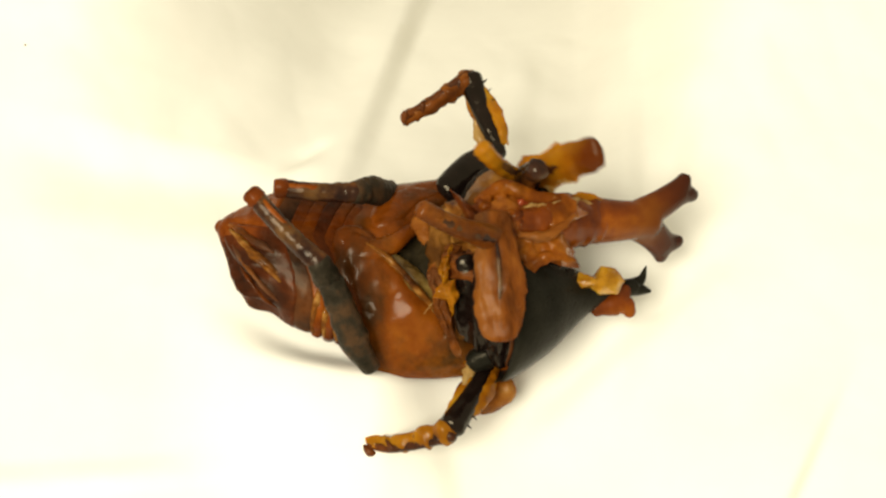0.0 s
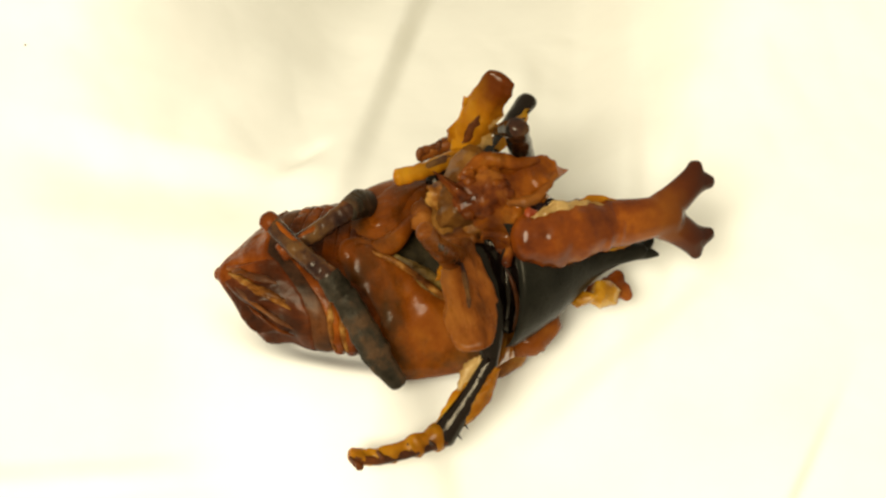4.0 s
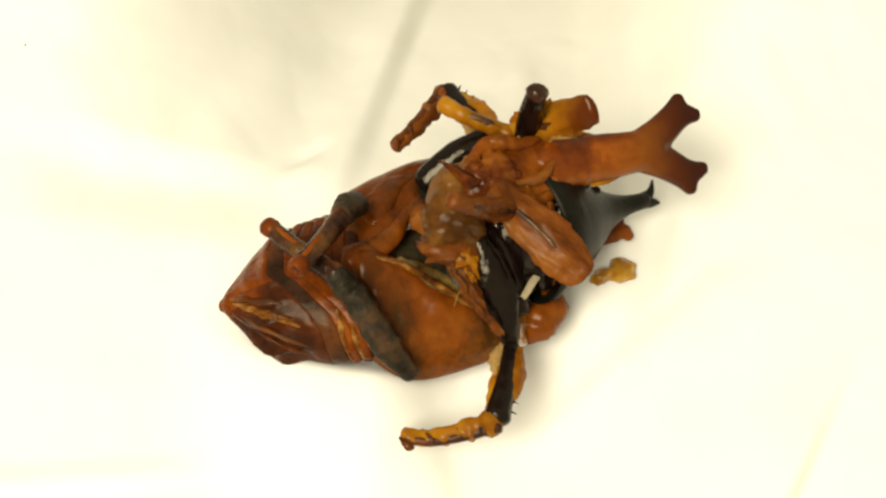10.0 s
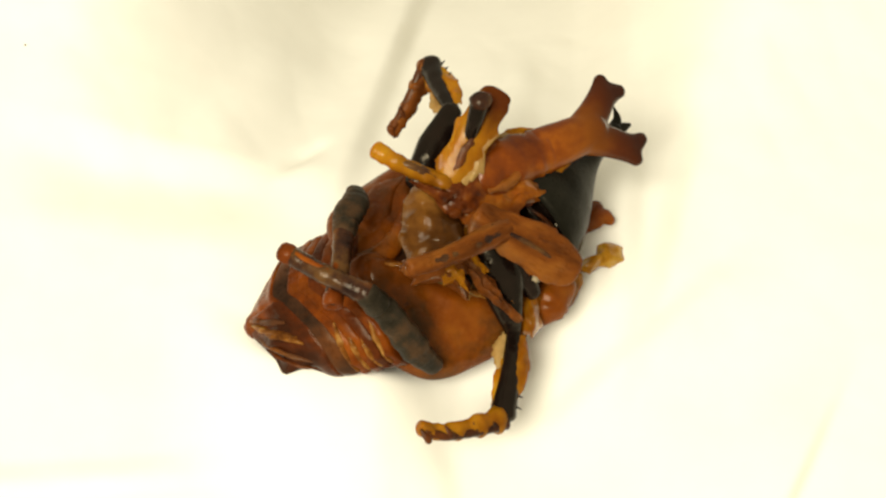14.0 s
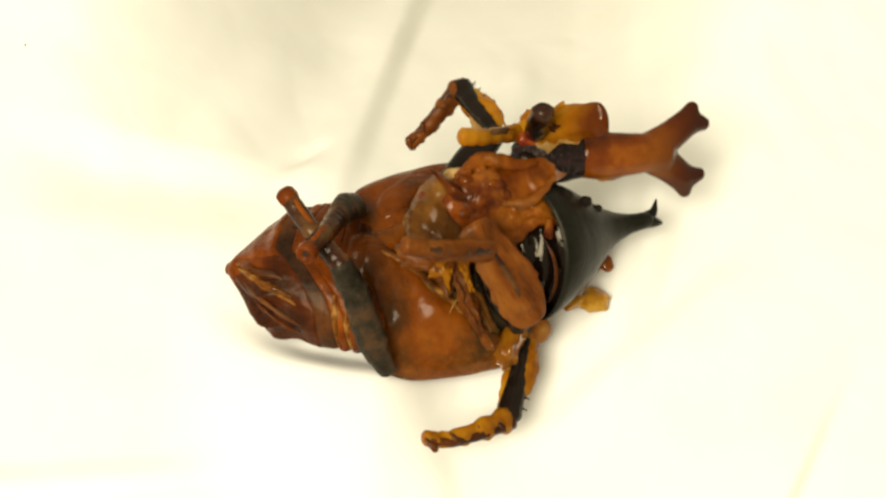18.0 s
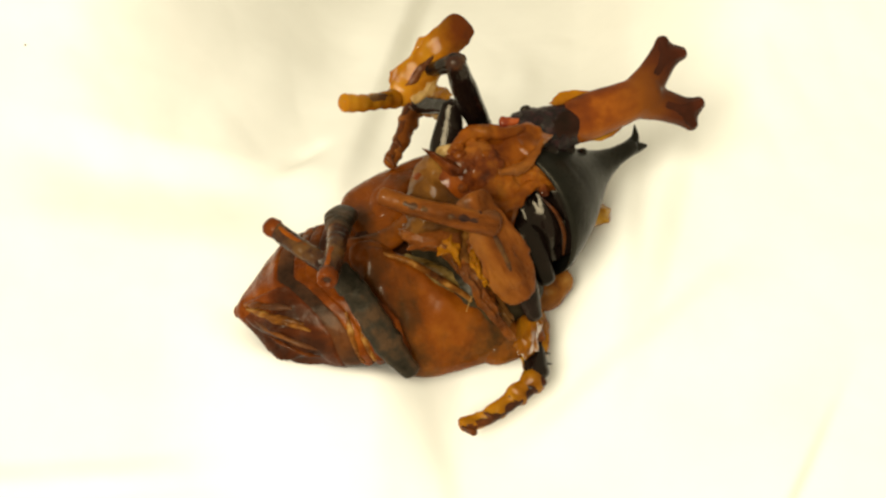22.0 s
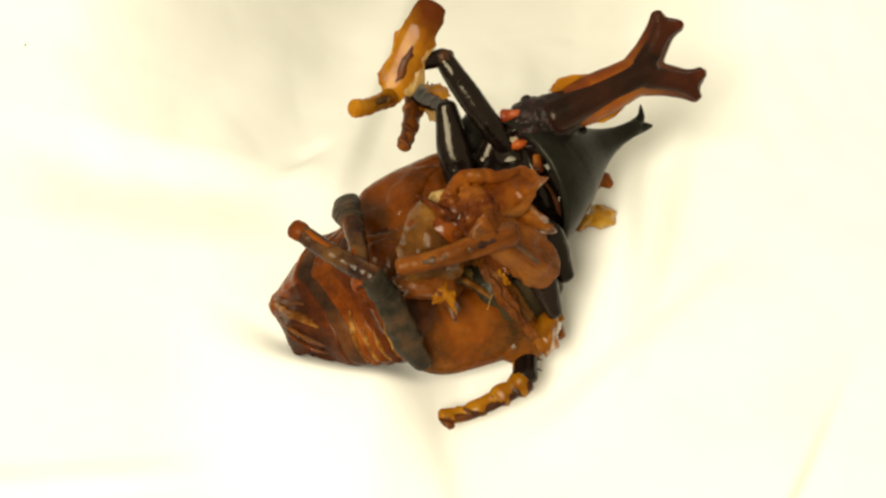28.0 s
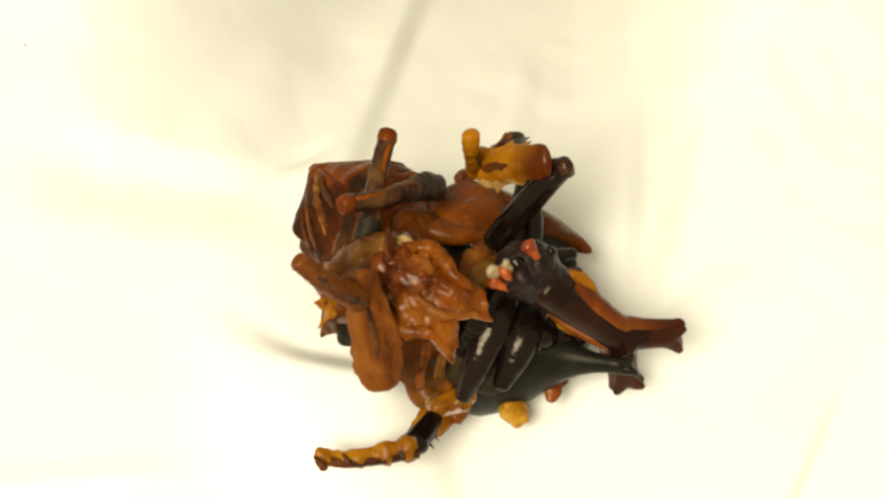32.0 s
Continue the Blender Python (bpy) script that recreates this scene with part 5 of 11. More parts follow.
    walk(MOVE['hind_tibia_b'], [
        (0,pose(0.00766,0.00942,0.01357,-45.9,-44.4,-139.7)), (0.5,pose(0.00755,0.00995,0.01376,-44.3,-42.9,-138.9)), (1,pose(0.00746,0.01046,0.01395,-42.7,-41.4,-138.2)),
        (1.5,pose(0.00689,0.00963,0.01361,-44.4,-44.1,-135.0)), (2,pose(0.00624,0.00887,0.01335,-45.3,-46.3,-131.4)), (2.5,pose(0.00604,0.00885,0.01326,-46.4,-47.0,-130.0)),
        (3,pose(0.00584,0.00883,0.01316,-47.6,-47.9,-128.5)), (3.5,pose(0.00591,0.00918,0.01322,-46.4,-47.3,-128.5)), (5.5,pose(0.00614,0.00904,0.01612,-40.4,-45.0,-128.9)),
        (6,pose(0.00618,0.00888,0.01707,-38.7,-44.4,-129.1)), (6.5,pose(0.00566,0.00932,0.01708,-36.4,-44.4,-125.9)), (7,pose(0.00515,0.00975,0.01710,-33.7,-44.2,-122.9)),
        (7.5,pose(0.00513,0.00925,0.01689,-36.9,-45.9,-121.0)), (8,pose(0.00517,0.00876,0.01670,-40.3,-47.5,-119.1)), (8.5,pose(0.00593,0.00909,0.01708,-36.4,-44.3,-125.3)),
        (9,pose(0.00678,0.00933,0.01749,-33.4,-41.1,-131.4)), (9.5,pose(0.00578,0.00899,0.01743,-32.3,-41.6,-127.9)), (10,pose(0.00480,0.00861,0.01736,-31.0,-42.1,-124.3)),
        (10.5,pose(0.00496,0.00936,0.01746,-32.3,-41.3,-123.0)), (11,pose(0.00506,0.01016,0.01757,-33.4,-40.5,-121.6)), (11.5,pose(0.00557,0.00942,0.01759,-30.8,-40.3,-122.5)),
        (12,pose(0.00600,0.00865,0.01762,-28.0,-40.1,-123.4)), (12.5,pose(0.00574,0.00912,0.01801,-25.1,-37.2,-123.7)), (13,pose(0.00551,0.00959,0.01843,-22.8,-34.2,-124.1)),
        (13.5,pose(0.00563,0.00945,0.01940,-16.9,-27.7,-125.9)), (14,pose(0.00572,0.00927,0.02052,-12.7,-20.6,-128.1)), (14.5,pose(0.00369,0.00979,0.01974,-11.4,-25.5,-124.8)),
        (15,pose(0.00165,0.01032,0.01907,-9.3,-29.8,-121.2)), (15.5,pose(0.00146,0.00979,0.01863,-12.4,-32.8,-119.8)), (17.5,pose(0.00142,0.00779,0.01722,-32.3,-43.2,-116.7)),
        (18,pose(0.00157,0.00736,0.01695,-38.3,-45.4,-116.6)), (18.5,pose(0.00161,0.00754,0.01700,-38.7,-45.0,-114.8)), (19,pose(0.00162,0.00775,0.01707,-38.7,-44.5,-113.0)),
        (19.5,pose(0.00157,0.00793,0.01706,-38.8,-44.5,-111.9)), (20,pose(0.00151,0.00812,0.01706,-38.8,-44.5,-110.9)), (20.5,pose(0.00074,0.00677,0.01693,-33.8,-45.5,-110.3)),
        (21,pose(-0.00034,0.00575,0.01691,-24.3,-45.7,-109.6)), (21.5,pose(-0.00026,0.00713,0.01713,-17.6,-43.9,-108.1)), (22,pose(-0.00011,0.00850,0.01737,-11.6,-42.1,-106.7)),
        (22.5,pose(0.00027,0.00886,0.01732,-19.6,-42.4,-105.5)), (23,pose(0.00055,0.00943,0.01734,-26.8,-42.3,-104.5)), (23.5,pose(0.00012,0.00897,0.01737,-21.7,-42.0,-102.0)),
        (24,pose(-0.00033,0.00854,0.01743,-16.3,-41.6,-99.7)), (24.5,pose(-0.00054,0.00874,0.01752,-14.5,-40.9,-99.6)), (26.5,pose(-0.00131,0.00964,0.01789,-8.5,-38.1,-99.6)),
        (27,pose(-0.00148,0.00988,0.01800,-7.3,-37.3,-99.7)), (27.5,pose(-0.00192,0.01032,0.01778,2.0,-38.9,-96.2)), (28,pose(-0.00230,0.01079,0.01766,12.0,-39.8,-92.5)),
        (28.5,pose(-0.00219,0.01033,0.01759,6.5,-40.3,-92.9)), (29,pose(-0.00204,0.00993,0.01754,0.4,-40.7,-93.2)), (29.5,pose(-0.00194,0.00909,0.01751,-2.6,-41.0,-92.0)),
        (30,pose(-0.00174,0.00829,0.01746,-5.7,-41.3,-90.9)), (30.5,pose(-0.00133,0.00773,0.01729,-26.6,-42.7,-85.9)), (31,pose(0.00117,0.00829,0.01751,-36.2,-41.0,-96.2)),
        (31.5,pose(0.00140,0.00848,0.01717,-41.5,-43.6,-97.3)), (32,pose(0.00038,0.00888,0.01691,-46.4,-45.8,-91.1))])
    walk(MOVE['hind_tarsus_b'], [
        (0,pose(0.00227,0.00484,0.02050,-30.8,-8.6,-178.2)), (0.5,pose(0.00209,0.00518,0.02050,-30.9,-4.5,-172.4)), (1,pose(0.00193,0.00551,0.02050,-30.4,-0.3,-166.3)),
        (1.5,pose(0.00187,0.00460,0.02050,-29.9,1.9,-166.9)), (2,pose(0.00171,0.00374,0.02050,-30.2,-15.3,-155.2)), (2.5,pose(0.00170,0.00368,0.02050,-29.0,4.0,-164.0)),
        (3,pose(0.00171,0.00363,0.02050,-28.9,5.6,-163.0)), (3.5,pose(0.00173,0.00393,0.02050,-28.3,7.5,-161.2)), (5.5,pose(0.00175,0.00360,0.02313,-23.6,5.1,-148.3)),
        (6,pose(0.00172,0.00339,0.02400,-22.2,5.1,-145.6)), (6.5,pose(0.00151,0.00359,0.02400,-22.0,5.0,-145.2)), (7,pose(0.00129,0.00379,0.02400,-21.9,4.8,-144.8)),
        (7.5,pose(0.00158,0.00334,0.02400,-23.4,0.3,-145.2)), (8,pose(0.00191,0.00292,0.02400,-25.2,-6.7,-144.7)), (8.5,pose(0.00184,0.00331,0.02400,-23.6,3.0,-148.6)),
        (9,pose(0.00185,0.00373,0.02400,-22.2,4.8,-149.2)), (9.5,pose(0.00123,0.00314,0.02400,-22.0,-1.4,-145.5)), (10,pose(0.00066,0.00255,0.02400,-22.4,-11.6,-139.9)),
        (10.5,pose(0.00091,0.00312,0.02400,-22.5,-8.3,-138.1)), (11,pose(0.00111,0.00375,0.02400,-22.7,-4.5,-136.4)), (11.5,pose(0.00151,0.00306,0.02400,-22.4,-6.4,-138.9)),
        (12,pose(0.00183,0.00234,0.02400,-22.3,-8.1,-141.8)), (12.5,pose(0.00137,0.00257,0.02400,-21.0,-8.9,-138.7)), (13,pose(0.00092,0.00281,0.02400,-19.6,-9.2,-135.8)),
        (13.5,pose(0.00049,0.00235,0.02400,-14.1,-7.5,-130.1)), (14,pose(0.00000,0.00197,0.02400,-8.2,-2.2,-125.1)), (14.5,pose(-0.00141,0.00245,0.02400,-6.7,-3.3,-122.6)),
        (15,pose(-0.00280,0.00297,0.02400,-5.1,-3.8,-120.0)), (15.5,pose(-0.00267,0.00257,0.02400,-7.4,-10.1,-119.4)), (17.5,pose(-0.00183,0.00135,0.02400,-21.1,-26.5,-119.4)),
        (18,pose(-0.00154,0.00115,0.02400,-25.3,-29.3,-120.3)), (18.5,pose(-0.00133,0.00119,0.02400,-25.1,-30.9,-115.1)), (19,pose(-0.00114,0.00124,0.02400,-24.9,-32.2,-110.1)),
        (19.5,pose(-0.00107,0.00138,0.02400,-25.5,-31.5,-110.8)), (20,pose(-0.00101,0.00153,0.02400,-25.9,-30.7,-111.4)), (20.5,pose(-0.00167,0.00027,0.02400,-23.0,-32.0,-113.3)),
        (21,pose(-0.00266,-0.00076,0.02400,-19.2,-32.9,-115.3)), (21.5,pose(-0.00248,0.00036,0.02400,-14.9,-29.2,-113.9)), (22,pose(-0.00222,0.00146,0.02400,-11.4,-25.4,-112.9)),
        (22.5,pose(-0.00169,0.00182,0.02400,-16.8,-24.1,-113.9)), (23,pose(-0.00129,0.00234,0.02400,-21.1,-21.7,-115.3)), (23.5,pose(-0.00141,0.00178,0.02400,-16.7,-21.1,-109.9)),
        (24,pose(-0.00158,0.00124,0.02400,-11.9,-19.5,-104.9)), (24.5,pose(-0.00179,0.00136,0.02400,-10.6,-18.3,-104.2)), (26.5,pose(-0.00261,0.00195,0.02400,-5.8,-12.7,-101.7)),
        (27,pose(-0.00281,0.00212,0.02400,-4.8,-11.1,-101.3)), (27.5,pose(-0.00275,0.00266,0.02400,-2.0,-10.1,-100.7)), (28,pose(-0.00264,0.00319,0.02400,0.7,-8.7,-100.2)),
        (28.5,pose(-0.00257,0.00280,0.02400,-1.8,-8.3,-100.2)), (29,pose(-0.00246,0.00244,0.02400,-4.3,-7.6,-100.3)), (29.5,pose(-0.00220,0.00162,0.02400,-6.8,-15.4,-100.0)),
        (30,pose(-0.00186,0.00086,0.02400,-10.1,-22.0,-100.1)), (30.5,pose(-0.00080,0.00047,0.02400,-23.1,-28.6,-95.5)), (31,pose(0.00036,0.00086,0.02400,-31.8,-29.3,-109.0)),
        (31.5,pose(0.00049,0.00137,0.02400,-32.9,-26.5,-115.3)), (32,pose(0.00025,0.00198,0.02400,-32.5,-20.1,-114.9))])
    walk(MOVE['mid_femur_a'], [
        (0,pose(0.01683,0.00913,0.01500,24.4,14.7,49.2)), (0.5,pose(0.01683,0.00913,0.01500,25.8,19.7,45.5)), (1,pose(0.01683,0.00913,0.01500,26.8,24.1,41.4)),
        (1.5,pose(0.01683,0.00913,0.01500,26.6,18.3,41.3)), (2,pose(0.01683,0.00913,0.01500,24.4,11.1,40.0)), (2.5,pose(0.01683,0.00913,0.01500,25.8,15.4,35.3)),
        (3,pose(0.01683,0.00913,0.01500,28.1,18.7,29.9)), (3.5,pose(0.01683,0.00913,0.01500,29.1,19.4,30.5)), (5.5,pose(0.01683,0.00913,0.01500,28.7,20.6,32.0)),
        (6,pose(0.01683,0.00913,0.01500,27.9,20.6,32.2)), (6.5,pose(0.01683,0.00913,0.01500,24.3,2.2,29.1)), (7,pose(0.01683,0.00913,0.01500,24.3,-24.7,21.9)),
        (7.5,pose(0.01683,0.00913,0.01500,23.9,-24.4,23.0)), (8,pose(0.01683,0.00913,0.01500,24.1,-24.0,24.2)), (8.5,pose(0.01683,0.00913,0.01500,25.4,-23.9,18.5)),
        (9,pose(0.01683,0.00913,0.01500,26.1,-23.9,13.0)), (9.5,pose(0.01683,0.00913,0.01500,26.4,-22.6,11.7)), (10,pose(0.01683,0.00913,0.01500,27.1,-21.0,10.0)),
        (10.5,pose(0.01683,0.00913,0.01500,26.8,-20.4,12.9)), (11,pose(0.01683,0.00913,0.01500,26.8,-19.6,15.6)), (11.5,pose(0.01683,0.00913,0.01500,15.7,2.9,47.7)),
        (12,pose(0.01683,0.00913,0.01500,5.3,-5.2,69.6)), (12.5,pose(0.01683,0.00913,0.01500,14.9,-30.4,36.9)), (13,pose(0.01683,0.00913,0.01500,24.4,-25.2,17.2)),
        (13.5,pose(0.01683,0.00913,0.01500,21.3,-28.0,22.4)), (14,pose(0.01683,0.00913,0.01500,14.2,-19.4,34.9)), (14.5,pose(0.01683,0.00913,0.01500,17.3,-31.1,26.4)),
        (15,pose(0.01683,0.00913,0.01500,18.9,-31.0,22.1)), (15.5,pose(0.01683,0.00913,0.01500,18.6,-30.4,24.9)), (17.5,pose(0.01683,0.00913,0.01500,16.6,-5.0,41.6)),
        (18,pose(0.01683,0.00913,0.01500,18.5,1.8,45.2)), (18.5,pose(0.01683,0.00913,0.01500,19.0,-3.8,46.2)), (19,pose(0.01683,0.00913,0.01500,19.4,-12.2,46.2)),
        (19.5,pose(0.01683,0.00913,0.01500,17.3,-4.2,54.1)), (20,pose(0.01683,0.00913,0.01500,15.4,0.8,61.1)), (20.5,pose(0.01683,0.00913,0.01500,13.5,-1.0,58.5)),
        (21,pose(0.01683,0.00913,0.01500,11.8,-6.4,54.3)), (21.5,pose(0.01683,0.00913,0.01500,7.9,-19.4,59.7)), (22,pose(0.01683,0.00913,0.01500,3.6,-34.8,65.4)),
        (22.5,pose(0.01683,0.00913,0.01500,-3.8,-34.5,82.6)), (23,pose(0.01683,0.00913,0.01500,-8.6,-20.6,97.3)), (23.5,pose(0.01683,0.00913,0.01500,1.5,-34.5,77.1)),
        (24,pose(0.01683,0.00913,0.01500,10.9,-33.5,59.1)), (24.5,pose(0.01683,0.00913,0.01500,8.9,-34.0,62.1)), (26.5,pose(0.01683,0.00913,0.01500,0.5,-35.2,75.4)),
        (27,pose(0.01683,0.00913,0.01500,-1.9,-35.3,78.8)), (27.5,pose(0.01683,0.00913,0.01500,-5.1,-34.9,82.3)), (28,pose(0.01683,0.00913,0.01500,-8.4,-34.2,85.5)),
        (28.5,pose(0.01683,0.00913,0.01500,-3.3,-35.2,77.6)), (29,pose(0.01683,0.00913,0.01500,2.4,-35.4,70.0)), (29.5,pose(0.01683,0.00913,0.01500,6.8,-34.6,64.4)),
        (30,pose(0.01683,0.00913,0.01500,11.1,-33.3,58.7)), (30.5,pose(0.01683,0.00913,0.01500,13.9,-29.1,65.7)), (31,pose(0.01683,0.00913,0.01500,26.7,-16.0,37.2)),
        (31.5,pose(0.01683,0.00913,0.01500,15.6,14.1,81.2)), (32,pose(0.01683,0.00913,0.01500,3.0,-6.1,126.7))])
    walk(MOVE['mid_tibia_a'], [
        (0,pose(0.02435,0.01784,0.01198,-14.0,-10.6,110.2)), (0.5,pose(0.02468,0.01712,0.01100,-9.9,-2.8,99.3)), (1,pose(0.02498,0.01631,0.01014,-10.5,8.0,99.0)),
        (1.5,pose(0.02532,0.01658,0.01126,-10.9,28.9,86.1)), (2,pose(0.02577,0.01664,0.01272,-16.1,-31.5,114.9)), (2.5,pose(0.02619,0.01576,0.01184,-11.1,28.4,90.6)),
        (3,pose(0.02659,0.01475,0.01118,-12.4,24.9,97.4)), (3.5,pose(0.02650,0.01482,0.01104,-15.2,30.7,82.7)), (4.167,pose(0.02642,0.01489,0.01096,-44.2,-4.1,42.4)),
        (4.833,pose(0.02635,0.01496,0.01088,-47.8,-48.4,11.0)), (5.5,pose(0.02627,0.01503,0.01080,39.9,-70.8,-102.6)), (6,pose(0.02625,0.01507,0.01081,71.6,-64.7,-137.7)),
        (6.5,pose(0.02721,0.01492,0.01455,42.5,-63.3,-93.9)), (7,pose(0.02686,0.01315,0.01997,108.1,-69.1,-149.8)), (7.5,pose(0.02680,0.01336,0.01991,101.4,-64.9,-132.2)),
        (7.733,pose(0.02677,0.01347,0.01988,-49.8,-63.1,59.9)), (8,pose(0.02674,0.01358,0.01985,-27.4,-15.3,88.3)), (8.5,pose(0.02714,0.01257,0.01983,-32.0,-14.3,144.6)),
        (9,pose(0.02743,0.01157,0.01982,-18.8,19.8,92.0)), (9.5,pose(0.02758,0.01136,0.01957,-24.0,36.7,86.0)), (10,pose(0.02776,0.01105,0.01927,-23.1,16.5,105.0)),
        (10.5,pose(0.02770,0.01161,0.01914,-25.4,17.2,107.3)), (11,pose(0.02762,0.01214,0.01900,-25.3,3.0,121.0)), (11.5,pose(0.02482,0.01792,0.01439,-20.6,32.0,78.0)),
        (12,pose(0.02095,0.02023,0.01608,-21.2,3.6,136.2)), (12.5,pose(0.02504,0.01529,0.02102,-16.0,27.2,78.4)), (13,pose(0.02712,0.01231,0.02006,-14.4,13.0,93.0)),
        (13.5,pose(0.02654,0.01313,0.02059,-17.6,16.4,87.2)), (14,pose(0.02603,0.01555,0.01896,-18.5,18.9,77.0)), (14.5,pose(0.02596,0.01365,0.02114,-18.3,15.2,84.0)),
        (15,pose(0.02628,0.01297,0.02113,-21.3,9.1,89.7)), (15.5,pose(0.02614,0.01344,0.02103,-24.2,5.1,102.1)), (17.5,pose(0.02570,0.01699,0.01605,-29.0,-18.1,144.1)),
        (18,pose(0.02521,0.01756,0.01462,-21.3,15.6,107.9)), (18.5,pose(0.02505,0.01769,0.01579,-32.2,47.1,97.7)), (19,pose(0.02488,0.01751,0.01751,-24.0,14.8,118.3)),
        (19.5,pose(0.02378,0.01874,0.01588,-34.4,45.1,123.4)), (20,pose(0.02258,0.01954,0.01484,-34.4,26.8,121.3)), (20.5,pose(0.02305,0.01927,0.01520,-39.1,38.1,116.1)),
        (21,pose(0.02374,0.01872,0.01633,-47.3,48.4,112.9)), (21.5,pose(0.02248,0.01882,0.01895,-50.9,47.7,112.8)), (22,pose(0.02089,0.01801,0.02179,-52.9,44.6,109.8)),
        (22.5,pose(0.01809,0.01886,0.02174,-39.9,25.1,128.6)), (23,pose(0.01542,0.02017,0.01920,-35.0,20.6,143.4)), (23.5,pose(0.01902,0.01868,0.02175,-39.9,29.8,120.1)),
        (24,pose(0.02193,0.01764,0.02157,-37.9,26.8,93.9)), (24.5,pose(0.02145,0.01784,0.02166,-29.2,21.7,103.4)), (26.5,pose(0.01928,0.01853,0.02187,-33.3,39.2,104.1)),
        (27,pose(0.01871,0.01866,0.02187,-37.1,42.7,104.5)), (27.5,pose(0.01814,0.01880,0.02180,-40.6,42.0,102.4)), (28,pose(0.01760,0.01894,0.02168,-42.6,40.7,100.1)),
        (28.5,pose(0.01891,0.01863,0.02186,-32.8,-20.3,139.4)), (29,pose(0.02014,0.01825,0.02189,-38.6,28.3,119.2)), (29.5,pose(0.02107,0.01796,0.02175,-37.3,28.8,121.5)),
        (30,pose(0.02200,0.01763,0.02153,-36.4,28.6,123.1)), (30.5,pose(0.02110,0.01861,0.02078,-27.9,-22.7,149.9)), (31,pose(0.02594,0.01605,0.01827,-29.5,23.4,136.2)),
        (31.5,pose(0.01859,0.02053,0.01209,-30.9,36.1,123.0)), (32,pose(0.00976,0.01862,0.01627,-21.3,33.1,135.9))])
